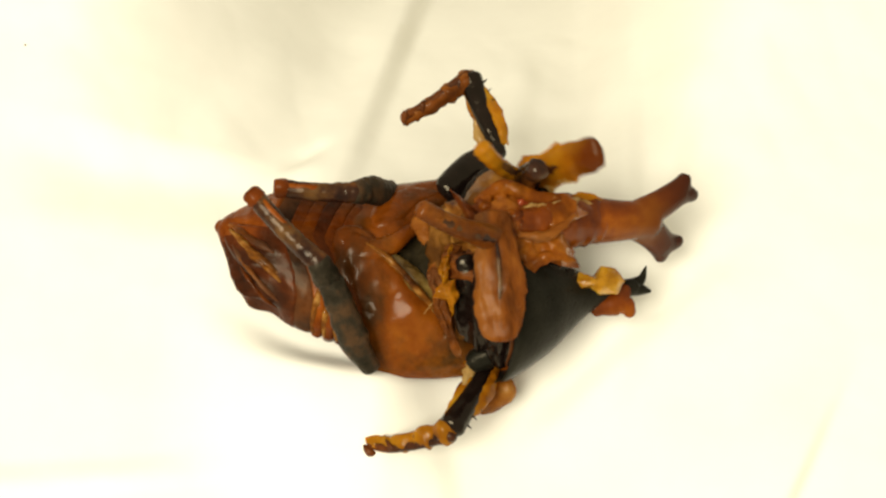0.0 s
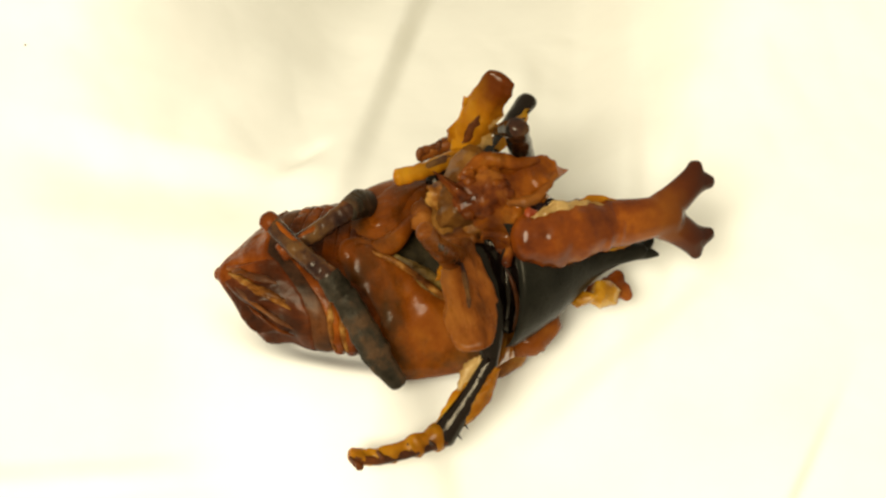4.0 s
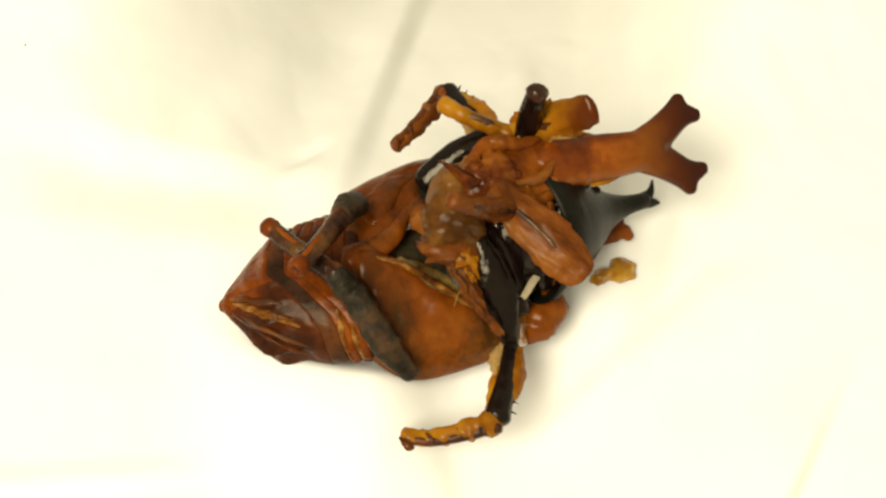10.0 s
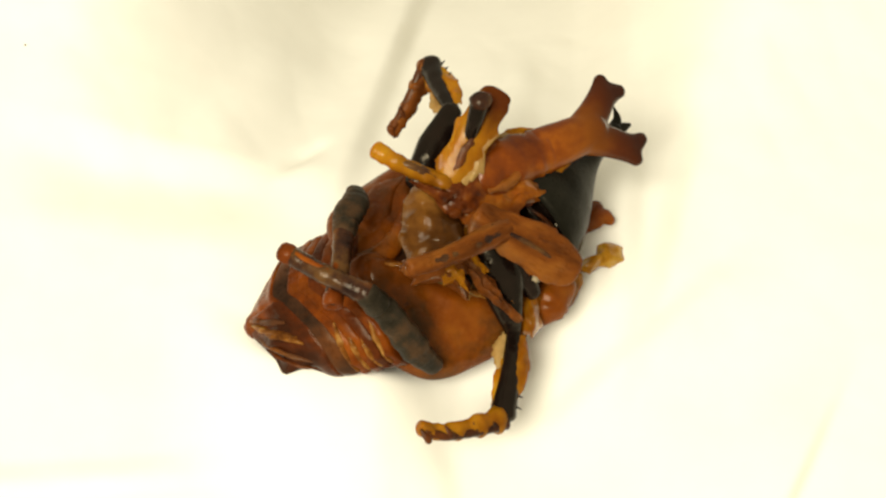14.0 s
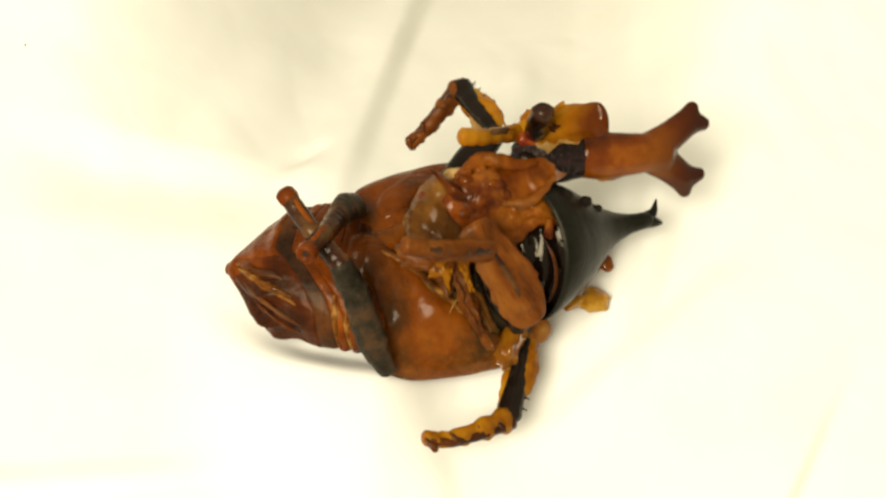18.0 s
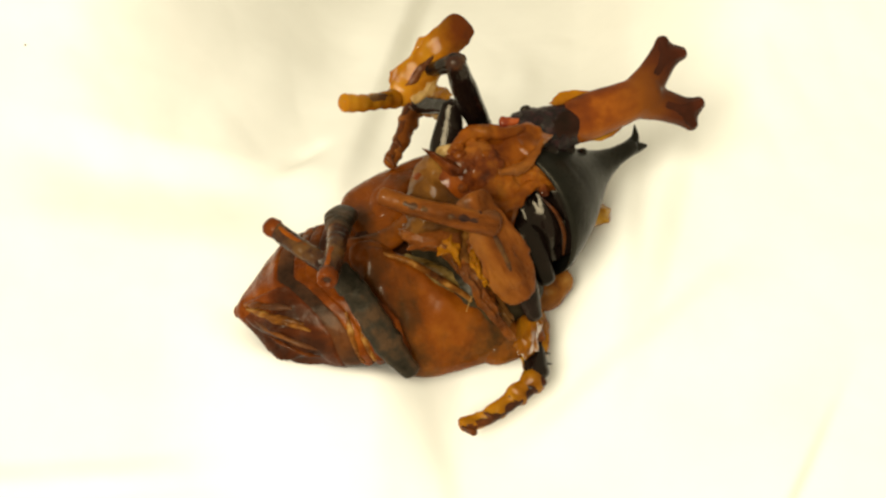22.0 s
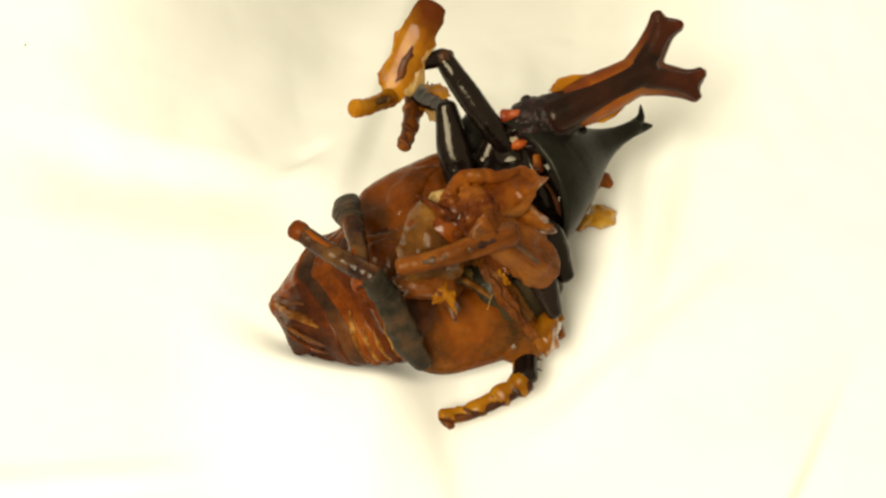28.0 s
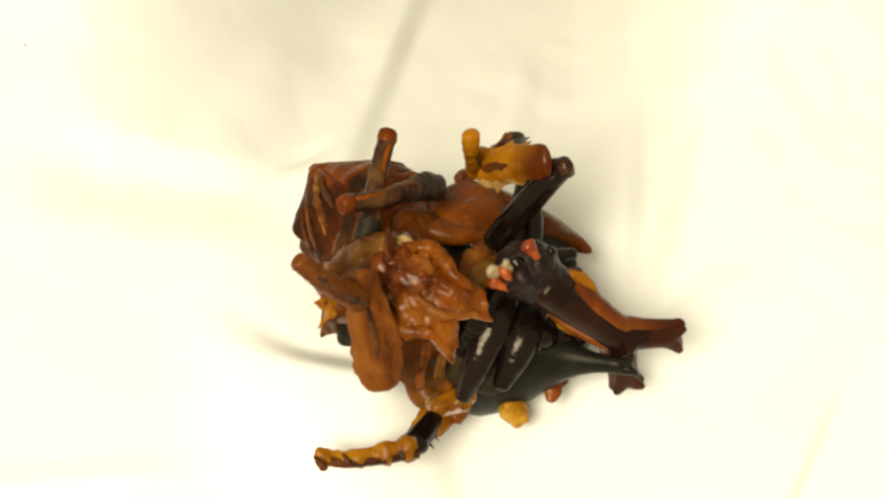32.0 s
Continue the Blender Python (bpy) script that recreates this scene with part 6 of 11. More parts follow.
    walk(MOVE['mid_tarsus_a'], [
        (0,pose(0.01987,0.03002,0.01440,-30.1,12.0,-149.9)), (0.5,pose(0.02256,0.03014,0.01164,-34.0,4.1,-172.1)), (1,pose(0.02294,0.02922,0.00830,-32.3,-9.9,-151.8)),
        (1.5,pose(0.02611,0.02810,0.00487,-31.8,-3.0,-169.8)), (2,pose(0.02104,0.02685,0.01962,-38.4,23.7,161.6)), (2.5,pose(0.02606,0.02737,0.00557,-30.2,10.5,-170.0)),
        (3,pose(0.02504,0.02662,0.00561,-28.5,-6.3,-151.3)), (3.5,pose(0.02794,0.02608,0.00431,-28.9,3.6,-161.8)), (5.5,pose(0.02532,0.01078,0.02327,-29.5,12.0,-172.6)),
        (6,pose(0.02207,0.01126,0.02274,-118.1,73.2,110.0)), (6.5,pose(0.02681,0.00899,0.02634,-40.4,10.7,-176.4)), (7,pose(0.02280,0.01079,0.03231,-49.0,53.6,167.3)),
        (7.5,pose(0.02305,0.00921,0.03187,-37.3,49.0,-178.0)), (8,pose(0.02712,0.02630,0.02334,-37.8,7.6,-178.9)), (8.5,pose(0.01671,0.01998,0.02310,-33.7,8.4,-174.2)),
        (9,pose(0.02700,0.02399,0.01536,-30.7,33.6,-168.8)), (9.5,pose(0.02832,0.02191,0.01168,-31.7,-3.9,-167.7)), (10,pose(0.02450,0.02328,0.01553,-25.6,3.9,-149.7)),
        (10.5,pose(0.02395,0.02364,0.01523,-29.5,-6.2,-161.1)), (11,pose(0.02084,0.02344,0.01831,-28.7,33.6,-152.9)), (11.5,pose(0.02714,0.02887,0.00739,-27.5,20.2,-157.1)),
        (12,pose(0.01145,0.02936,0.01525,-23.4,23.2,-145.5)), (12.5,pose(0.02740,0.02678,0.01498,-26.0,22.5,-157.5)), (13,pose(0.02643,0.02515,0.01709,-30.1,49.0,-163.0)),
        (13.5,pose(0.02715,0.02578,0.01686,-26.4,44.6,-160.2)), (14,pose(0.02883,0.02772,0.01468,-20.1,27.6,-152.8)), (14.5,pose(0.02730,0.02632,0.01767,-27.2,46.4,-166.0)),
        (15,pose(0.02635,0.02600,0.01903,-33.2,52.0,-175.1)), (15.5,pose(0.02337,0.02629,0.01985,-40.0,58.6,178.8)), (17.5,pose(0.01554,0.02436,0.02014,-61.7,51.2,147.4)),
        (18,pose(0.02130,0.02967,0.01108,-19.4,22.8,-144.5)), (18.5,pose(0.02385,0.02660,0.00613,-26.4,-17.1,-138.4)), (19,pose(0.01884,0.02876,0.01415,-19.2,-5.6,-113.5)),
        (19.5,pose(0.01865,0.02653,0.00653,-23.6,-35.2,-114.7)), (20,pose(0.01646,0.02960,0.00888,-18.4,12.5,-117.1)), (20.5,pose(0.01849,0.02860,0.00706,-18.3,-7.1,-123.1)),
        (21,pose(0.02032,0.02680,0.00646,-19.6,-20.3,-130.8)), (21.5,pose(0.01904,0.02701,0.00919,-19.0,-11.3,-128.4)), (22,pose(0.01771,0.02686,0.01253,-15.4,-0.4,-127.0)),
        (22.5,pose(0.01063,0.02820,0.01614,-5.7,-1.6,-100.8)), (23,pose(0.00550,0.02754,0.01456,-1.5,-1.5,-89.6)), (23.5,pose(0.01327,0.02859,0.01518,-3.3,0.7,-101.2)),
        (24,pose(0.02113,0.02939,0.01561,-7.1,6.4,-112.9)), (24.5,pose(0.01860,0.02977,0.01679,-19.4,-5.7,-133.9)), (26.5,pose(0.01679,0.02846,0.01353,-19.9,-16.8,-123.1)),
        (27,pose(0.01628,0.02805,0.01291,-19.0,-18.8,-120.5)), (27.5,pose(0.01603,0.02838,0.01297,-16.5,-16.1,-118.8)), (28,pose(0.01585,0.02879,0.01307,-13.2,-12.8,-117.4)),
        (28.5,pose(0.00951,0.02669,0.02643,-17.0,35.6,-131.8)), (29,pose(0.01447,0.02838,0.01562,-6.2,3.3,-110.6)), (29.5,pose(0.01502,0.02782,0.01538,-9.4,-0.8,-113.9)),
        (30,pose(0.01566,0.02734,0.01522,-13.1,-3.5,-117.4)), (30.5,pose(0.01056,0.02470,0.02588,-38.2,54.4,-149.5)), (30.73,pose(0.01388,0.02457,0.01945,-24.2,17.0,-125.1)),
        (31,pose(0.01720,0.02443,0.01302,-26.1,-21.9,-109.2)), (31.5,pose(0.01278,0.02948,0.00432,-25.6,-10.6,-116.4)), (32,pose(0.00182,0.02631,0.00906,-25.6,-7.4,-98.9))])
    walk(MOVE['mid_femur_b'], [
        (0,pose(0.01893,-0.00701,0.01900,10.3,44.6,-70.8)), (0.5,pose(0.01893,-0.00701,0.01900,9.4,44.9,-73.1)), (1,pose(0.01893,-0.00701,0.01900,8.8,45.1,-75.4)),
        (1.5,pose(0.01893,-0.00701,0.01900,3.8,44.4,-88.0)), (2,pose(0.01893,-0.00701,0.01900,-0.1,41.0,-99.8)), (2.5,pose(0.01893,-0.00701,0.01900,3.7,26.4,-94.4)),
        (3,pose(0.01893,-0.00701,0.01900,5.9,21.8,-89.5)), (3.5,pose(0.01893,-0.00701,0.01900,5.4,22.0,-92.0)), (5.5,pose(0.01893,-0.00701,0.01900,3.7,22.4,-101.2)),
        (6,pose(0.01893,-0.00701,0.01900,3.7,22.5,-103.4)), (6.5,pose(0.01893,-0.00701,0.01900,4.9,34.4,-101.4)), (7,pose(0.01893,-0.00701,0.01900,6.3,44.9,-98.8)),
        (7.5,pose(0.01893,-0.00701,0.01900,13.2,47.3,-84.3)), (8,pose(0.01893,-0.00701,0.01900,18.8,45.9,-70.1)), (8.5,pose(0.01893,-0.00701,0.01900,15.4,50.0,-78.0)),
        (9,pose(0.01893,-0.00701,0.01900,13.3,53.1,-86.2)), (9.5,pose(0.01893,-0.00701,0.01900,13.4,46.7,-86.9)), (10,pose(0.01893,-0.00701,0.01900,12.4,38.4,-87.7)),
        (10.5,pose(0.01893,-0.00701,0.01900,9.8,41.3,-90.1)), (11,pose(0.01893,-0.00701,0.01900,6.7,42.2,-92.8)), (11.5,pose(0.01893,-0.00701,0.01900,5.0,39.3,-97.5)),
        (12,pose(0.01893,-0.00701,0.01900,4.4,35.5,-101.9)), (12.5,pose(0.01893,-0.00701,0.01900,10.2,42.8,-92.4)), (13,pose(0.01893,-0.00701,0.01900,16.0,44.9,-82.2)),
        (13.5,pose(0.01893,-0.00701,0.01900,13.0,44.1,-90.4)), (14,pose(0.01893,-0.00701,0.01900,11.3,42.4,-98.2)), (14.5,pose(0.01893,-0.00701,0.01900,23.7,53.1,-79.7)),
        (15,pose(0.01893,-0.00701,0.01900,36.5,54.9,-58.7)), (15.5,pose(0.01893,-0.00701,0.01900,42.1,54.5,-43.9)), (17.5,pose(0.01893,-0.00701,0.01900,45.7,37.4,-1.7)),
        (18,pose(0.01893,-0.00701,0.01900,18.4,53.6,-55.4)), (18.5,pose(0.01893,-0.00701,0.01900,19.3,53.7,-58.6)), (19,pose(0.01893,-0.00701,0.01900,17.2,52.7,-61.7)),
        (19.5,pose(0.01893,-0.00701,0.01900,23.1,57.0,-51.8)), (20,pose(0.01893,-0.00701,0.01900,29.3,59.7,-40.7)), (20.5,pose(0.01893,-0.00701,0.01900,27.3,60.3,-47.9)),
        (21,pose(0.01893,-0.00701,0.01900,27.8,59.3,-54.0)), (21.5,pose(0.01893,-0.00701,0.01900,39.9,65.7,-41.6)), (22,pose(0.01893,-0.00701,0.01900,55.8,69.6,-24.6)),
        (22.5,pose(0.01893,-0.00701,0.01900,35.6,68.7,-46.9)), (23,pose(0.01893,-0.00701,0.01900,21.3,61.2,-61.5)), (23.5,pose(0.01893,-0.00701,0.01900,23.4,57.5,-57.5)),
        (24,pose(0.01893,-0.00701,0.01900,24.2,53.1,-54.9)), (24.5,pose(0.01893,-0.00701,0.01900,27.5,56.4,-50.3)), (26.5,pose(0.01893,-0.00701,0.01900,47.5,63.4,-25.3)),
        (27,pose(0.01893,-0.00701,0.01900,52.5,63.7,-18.2)), (27.5,pose(0.01893,-0.00701,0.01900,48.5,72.2,-28.2)), (28,pose(0.01893,-0.00701,0.01900,34.8,79.2,-52.0)),
        (28.5,pose(0.01893,-0.00701,0.01900,72.1,66.8,-7.2)), (29,pose(0.01893,-0.00701,0.01900,66.5,50.0,3.4)), (29.5,pose(0.01893,-0.00701,0.01900,59.5,54.2,4.2)),
        (30,pose(0.01893,-0.00701,0.01900,55.7,57.9,3.9)), (30.5,pose(0.01893,-0.00701,0.01900,-74.7,83.5,-144.2)), (31,pose(0.01893,-0.00701,0.01900,-11.0,68.0,-83.4)),
        (31.5,pose(0.01893,-0.00701,0.01900,-22.7,59.0,-106.0)), (32,pose(0.01893,-0.00701,0.01900,-9.3,66.4,-84.4))])
    walk(MOVE['mid_tibia_b'], [
        (0,pose(0.02256,-0.01743,0.00812,-9.9,-13.8,-117.1)), (0.5,pose(0.02212,-0.01751,0.00806,-11.4,-17.0,-124.3)), (1,pose(0.02169,-0.01760,0.00802,-10.4,1.1,-122.1)),
        (1.5,pose(0.01932,-0.01808,0.00816,-10.0,-25.6,-115.6)), (2,pose(0.01693,-0.01854,0.00884,-10.2,-20.8,-130.4)), (2.5,pose(0.01787,-0.02085,0.01211,-11.5,-22.0,-126.1)),
        (3,pose(0.01904,-0.02139,0.01324,-10.0,-10.8,-125.1)), (3.5,pose(0.01844,-0.02137,0.01320,-11.9,33.7,-138.6)), (5.5,pose(0.01615,-0.02106,0.01309,-14.5,-26.4,-133.5)),
        (6,pose(0.01562,-0.02094,0.01307,-12.6,-19.4,-128.0)), (6.5,pose(0.01641,-0.01955,0.01025,-11.2,-29.2,-133.1)), (7,pose(0.01724,-0.01786,0.00807,-8.5,-17.1,-124.6)),
        (7.5,pose(0.01997,-0.01746,0.00761,-8.1,-21.3,-133.3)), (8,pose(0.02260,-0.01715,0.00787,-9.6,-14.5,-132.0)), (8.5,pose(0.02099,-0.01675,0.00712,-9.9,-10.2,-138.0)),
        (9,pose(0.01954,-0.01629,0.00660,-4.1,-2.9,-120.7)), (9.5,pose(0.01951,-0.01761,0.00771,-4.4,-23.1,-126.7)), (10,pose(0.01941,-0.01915,0.00938,-3.1,-12.1,-121.2)),
        (10.5,pose(0.01891,-0.01865,0.00876,-12.5,-16.4,-159.4)), (11,pose(0.01837,-0.01848,0.00859,-9.7,-10.3,-119.8)), (11.5,pose(0.01736,-0.01889,0.00918,-10.2,-36.3,-127.7)),
        (12,pose(0.01633,-0.01935,0.00999,-8.3,-13.5,-132.7)), (12.5,pose(0.01845,-0.01836,0.00846,-7.2,-17.3,-129.3)), (13,pose(0.02043,-0.01788,0.00805,-3.1,-3.9,-120.0)),
        (13.5,pose(0.01884,-0.01814,0.00822,-1.4,-21.9,-122.8)), (14,pose(0.01730,-0.01834,0.00856,0.0,1.1,-128.7)), (14.5,pose(0.02059,-0.01615,0.00660,-2.0,4.8,-136.4)),
        (15,pose(0.02356,-0.01462,0.00632,3.4,1.8,-122.2)), (15.5,pose(0.02542,-0.01325,0.00639,1.5,4.1,-127.3)), (17.5,pose(0.03125,-0.00736,0.00960,6.5,6.3,-99.6)),
        (18,pose(0.02416,-0.01457,0.00652,0.3,-0.6,-111.8)), (18.5,pose(0.02371,-0.01484,0.00651,1.1,-15.8,-101.9)), (19,pose(0.02339,-0.01527,0.00666,-0.6,-17.7,-104.0)),
        (19.5,pose(0.02415,-0.01364,0.00600,-1.3,-28.0,-102.2)), (20,pose(0.02486,-0.01211,0.00562,-1.1,0.5,-100.7)), (20.5,pose(0.02408,-0.01270,0.00553,0.3,0.2,-105.3)),
        (21,pose(0.02357,-0.01341,0.00567,1.8,0.8,-110.1)), (21.5,pose(0.02369,-0.01124,0.00487,5.0,-2.9,-103.5)), (22,pose(0.02385,-0.00926,0.00448,6.5,-4.7,-103.8)),
        (22.5,pose(0.02278,-0.01112,0.00456,5.2,-13.9,-101.9)), (23,pose(0.02249,-0.01356,0.00541,4.0,-23.4,-95.9)), (23.5,pose(0.02340,-0.01403,0.00593,5.0,-29.5,-99.4)),
        (24,pose(0.02428,-0.01462,0.00661,2.9,-17.1,-108.6)), (24.5,pose(0.02440,-0.01360,0.00609,1.8,-21.7,-108.1)), (26.5,pose(0.02520,-0.00997,0.00514,1.0,-1.9,-113.2)),
        (27,pose(0.02546,-0.00916,0.00511,5.5,-1.8,-98.9)), (27.5,pose(0.02310,-0.00925,0.00424,2.8,-5.5,-113.5)), (28,pose(0.02071,-0.00929,0.00377,3.2,-8.0,-112.5)),
        (28.5,pose(0.02500,-0.00778,0.00476,8.6,-3.2,-92.7)), (29,pose(0.02887,-0.00642,0.00712,3.9,-5.1,-111.5)), (29.5,pose(0.02798,-0.00635,0.00643,0.8,4.1,-111.7)),
        (30,pose(0.02715,-0.00644,0.00587,1.1,1.7,-104.9)), (30.5,pose(0.01750,-0.00804,0.00360,-4.9,-16.7,-93.2)), (31,pose(0.01959,-0.01278,0.00463,-7.9,-23.6,-100.9)),
        (31.5,pose(0.01672,-0.01468,0.00572,-13.5,-34.1,-83.5)), (32,pose(0.01954,-0.01319,0.00480,-14.8,-26.6,-78.9))])
    walk(MOVE['mid_tarsus_b'], [
        (0,pose(0.01672,-0.02884,0.01128,-21.8,27.1,179.9)), (0.5,pose(0.01501,-0.02794,0.01193,-20.7,20.2,-176.6)), (1,pose(0.01467,-0.02877,0.00776,-21.8,-25.9,-165.7)),
        (1.5,pose(0.01418,-0.02881,0.01387,-20.2,11.5,-173.3)), (2,pose(0.00893,-0.02793,0.01352,-22.1,23.7,173.6)), (2.5,pose(0.01066,-0.03074,0.01705,-20.2,17.0,178.4)),
        (3,pose(0.01159,-0.03201,0.01570,-20.0,6.7,173.9)), (3.5,pose(0.01020,-0.02864,0.00589,-20.2,-19.3,-171.5)), (5.5,pose(0.00801,-0.02965,0.01896,-24.3,37.0,164.9)),
        (6,pose(0.00796,-0.03076,0.01746,-23.7,23.4,156.9)), (6.5,pose(0.00853,-0.02797,0.01668,-22.2,31.6,165.4)), (7,pose(0.01008,-0.02825,0.01195,-22.4,19.6,156.7)),
        (7.5,pose(0.01154,-0.02642,0.01240,-19.7,20.2,171.8)), (8,pose(0.01404,-0.02664,0.01118,-20.6,18.9,171.5)), (8.5,pose(0.01134,-0.02544,0.00947,-20.0,15.3,174.5)),
        (9,pose(0.01281,-0.02762,0.00727,-20.9,-18.2,177.4)), (9.5,pose(0.01225,-0.02734,0.01288,-23.7,33.7,170.5)), (10,pose(0.01273,-0.03019,0.01214,-21.9,15.3,165.6)),
        (10.5,pose(0.00705,-0.02311,0.01249,-20.4,-0.4,178.5)), (11,pose(0.01192,-0.02975,0.01094,-19.5,6.4,159.1)), (11.5,pose(0.01085,-0.02731,0.01699,-18.4,2.9,-177.1)),
        (12,pose(0.00762,-0.02878,0.01307,-19.7,11.0,153.3)), (12.5,pose(0.01047,-0.02812,0.01238,-19.6,20.5,167.2)), (13,pose(0.01384,-0.02928,0.00895,-22.7,-27.6,177.0)),
        (13.5,pose(0.01220,-0.02844,0.01314,-22.2,24.5,162.3)), (14,pose(0.00904,-0.02864,0.00830,-23.3,-24.7,169.0)), (14.5,pose(0.01107,-0.02523,0.00549,-22.0,-18.7,175.5)),
        (15,pose(0.01653,-0.02578,0.00591,-19.4,-8.2,179.0)), (15.5,pose(0.01745,-0.02373,0.00544,-18.0,-17.6,-165.8)), (17.5,pose(0.02907,-0.02030,0.00814,-22.5,-34.7,-144.4)),
        (18,pose(0.01925,-0.02682,0.00665,-17.0,-18.2,-166.3)), (18.5,pose(0.02110,-0.02726,0.01011,-18.8,-16.4,-160.4)), (19,pose(0.02035,-0.02747,0.01068,-20.5,26.3,176.9)),
        (19.5,pose(0.02169,-0.02503,0.01221,-16.5,14.3,-162.2)), (20,pose(0.02240,-0.02507,0.00550,-19.9,-17.4,-165.0)), (20.5,pose(0.02060,-0.02543,0.00550,-20.9,-26.1,-158.1)),
        (21,pose(0.01904,-0.02580,0.00549,-21.0,-28.3,-151.9)), (21.5,pose(0.02062,-0.02406,0.00554,-18.0,-23.9,-155.9)), (22,pose(0.02072,-0.02204,0.00557,-15.9,-0.4,-163.1)),
        (22.5,pose(0.02014,-0.02365,0.00773,-18.5,-4.7,-173.7)), (23,pose(0.02125,-0.02561,0.01066,-22.4,28.2,171.2)), (23.5,pose(0.02153,-0.02536,0.01243,-21.1,25.3,177.5)),
        (24,pose(0.02026,-0.02658,0.01049,-23.3,23.7,164.7)), (24.5,pose(0.02058,-0.02526,0.01097,-19.2,12.9,-179.7)), (26.5,pose(0.02000,-0.02210,0.00557,-16.6,6.7,-163.8)),
        (27,pose(0.02343,-0.02219,0.00553,-16.9,-6.4,-161.6)), (27.5,pose(0.01787,-0.02130,0.00551,-17.1,-5.7,-164.0)), (28,pose(0.01571,-0.02136,0.00561,-17.8,6.8,-176.0)),
        (28.5,pose(0.02437,-0.02094,0.00550,-15.4,-25.3,-147.9)), (29,pose(0.02405,-0.01865,0.00829,-13.1,-13.4,-136.1)), (29.5,pose(0.02312,-0.01858,0.00549,-13.0,-11.2,-142.1)),
        (30,pose(0.02375,-0.01919,0.00547,-15.1,-15.2,-146.0)), (30.5,pose(0.01680,-0.02066,0.00739,-18.3,1.0,-147.5)), (31,pose(0.01731,-0.02466,0.00991,-19.6,14.3,-154.6)),
        (31.5,pose(0.01797,-0.02555,0.01311,-18.6,-1.2,-141.3)), (32,pose(0.02181,-0.02477,0.01071,-18.9,-3.2,-133.8))])
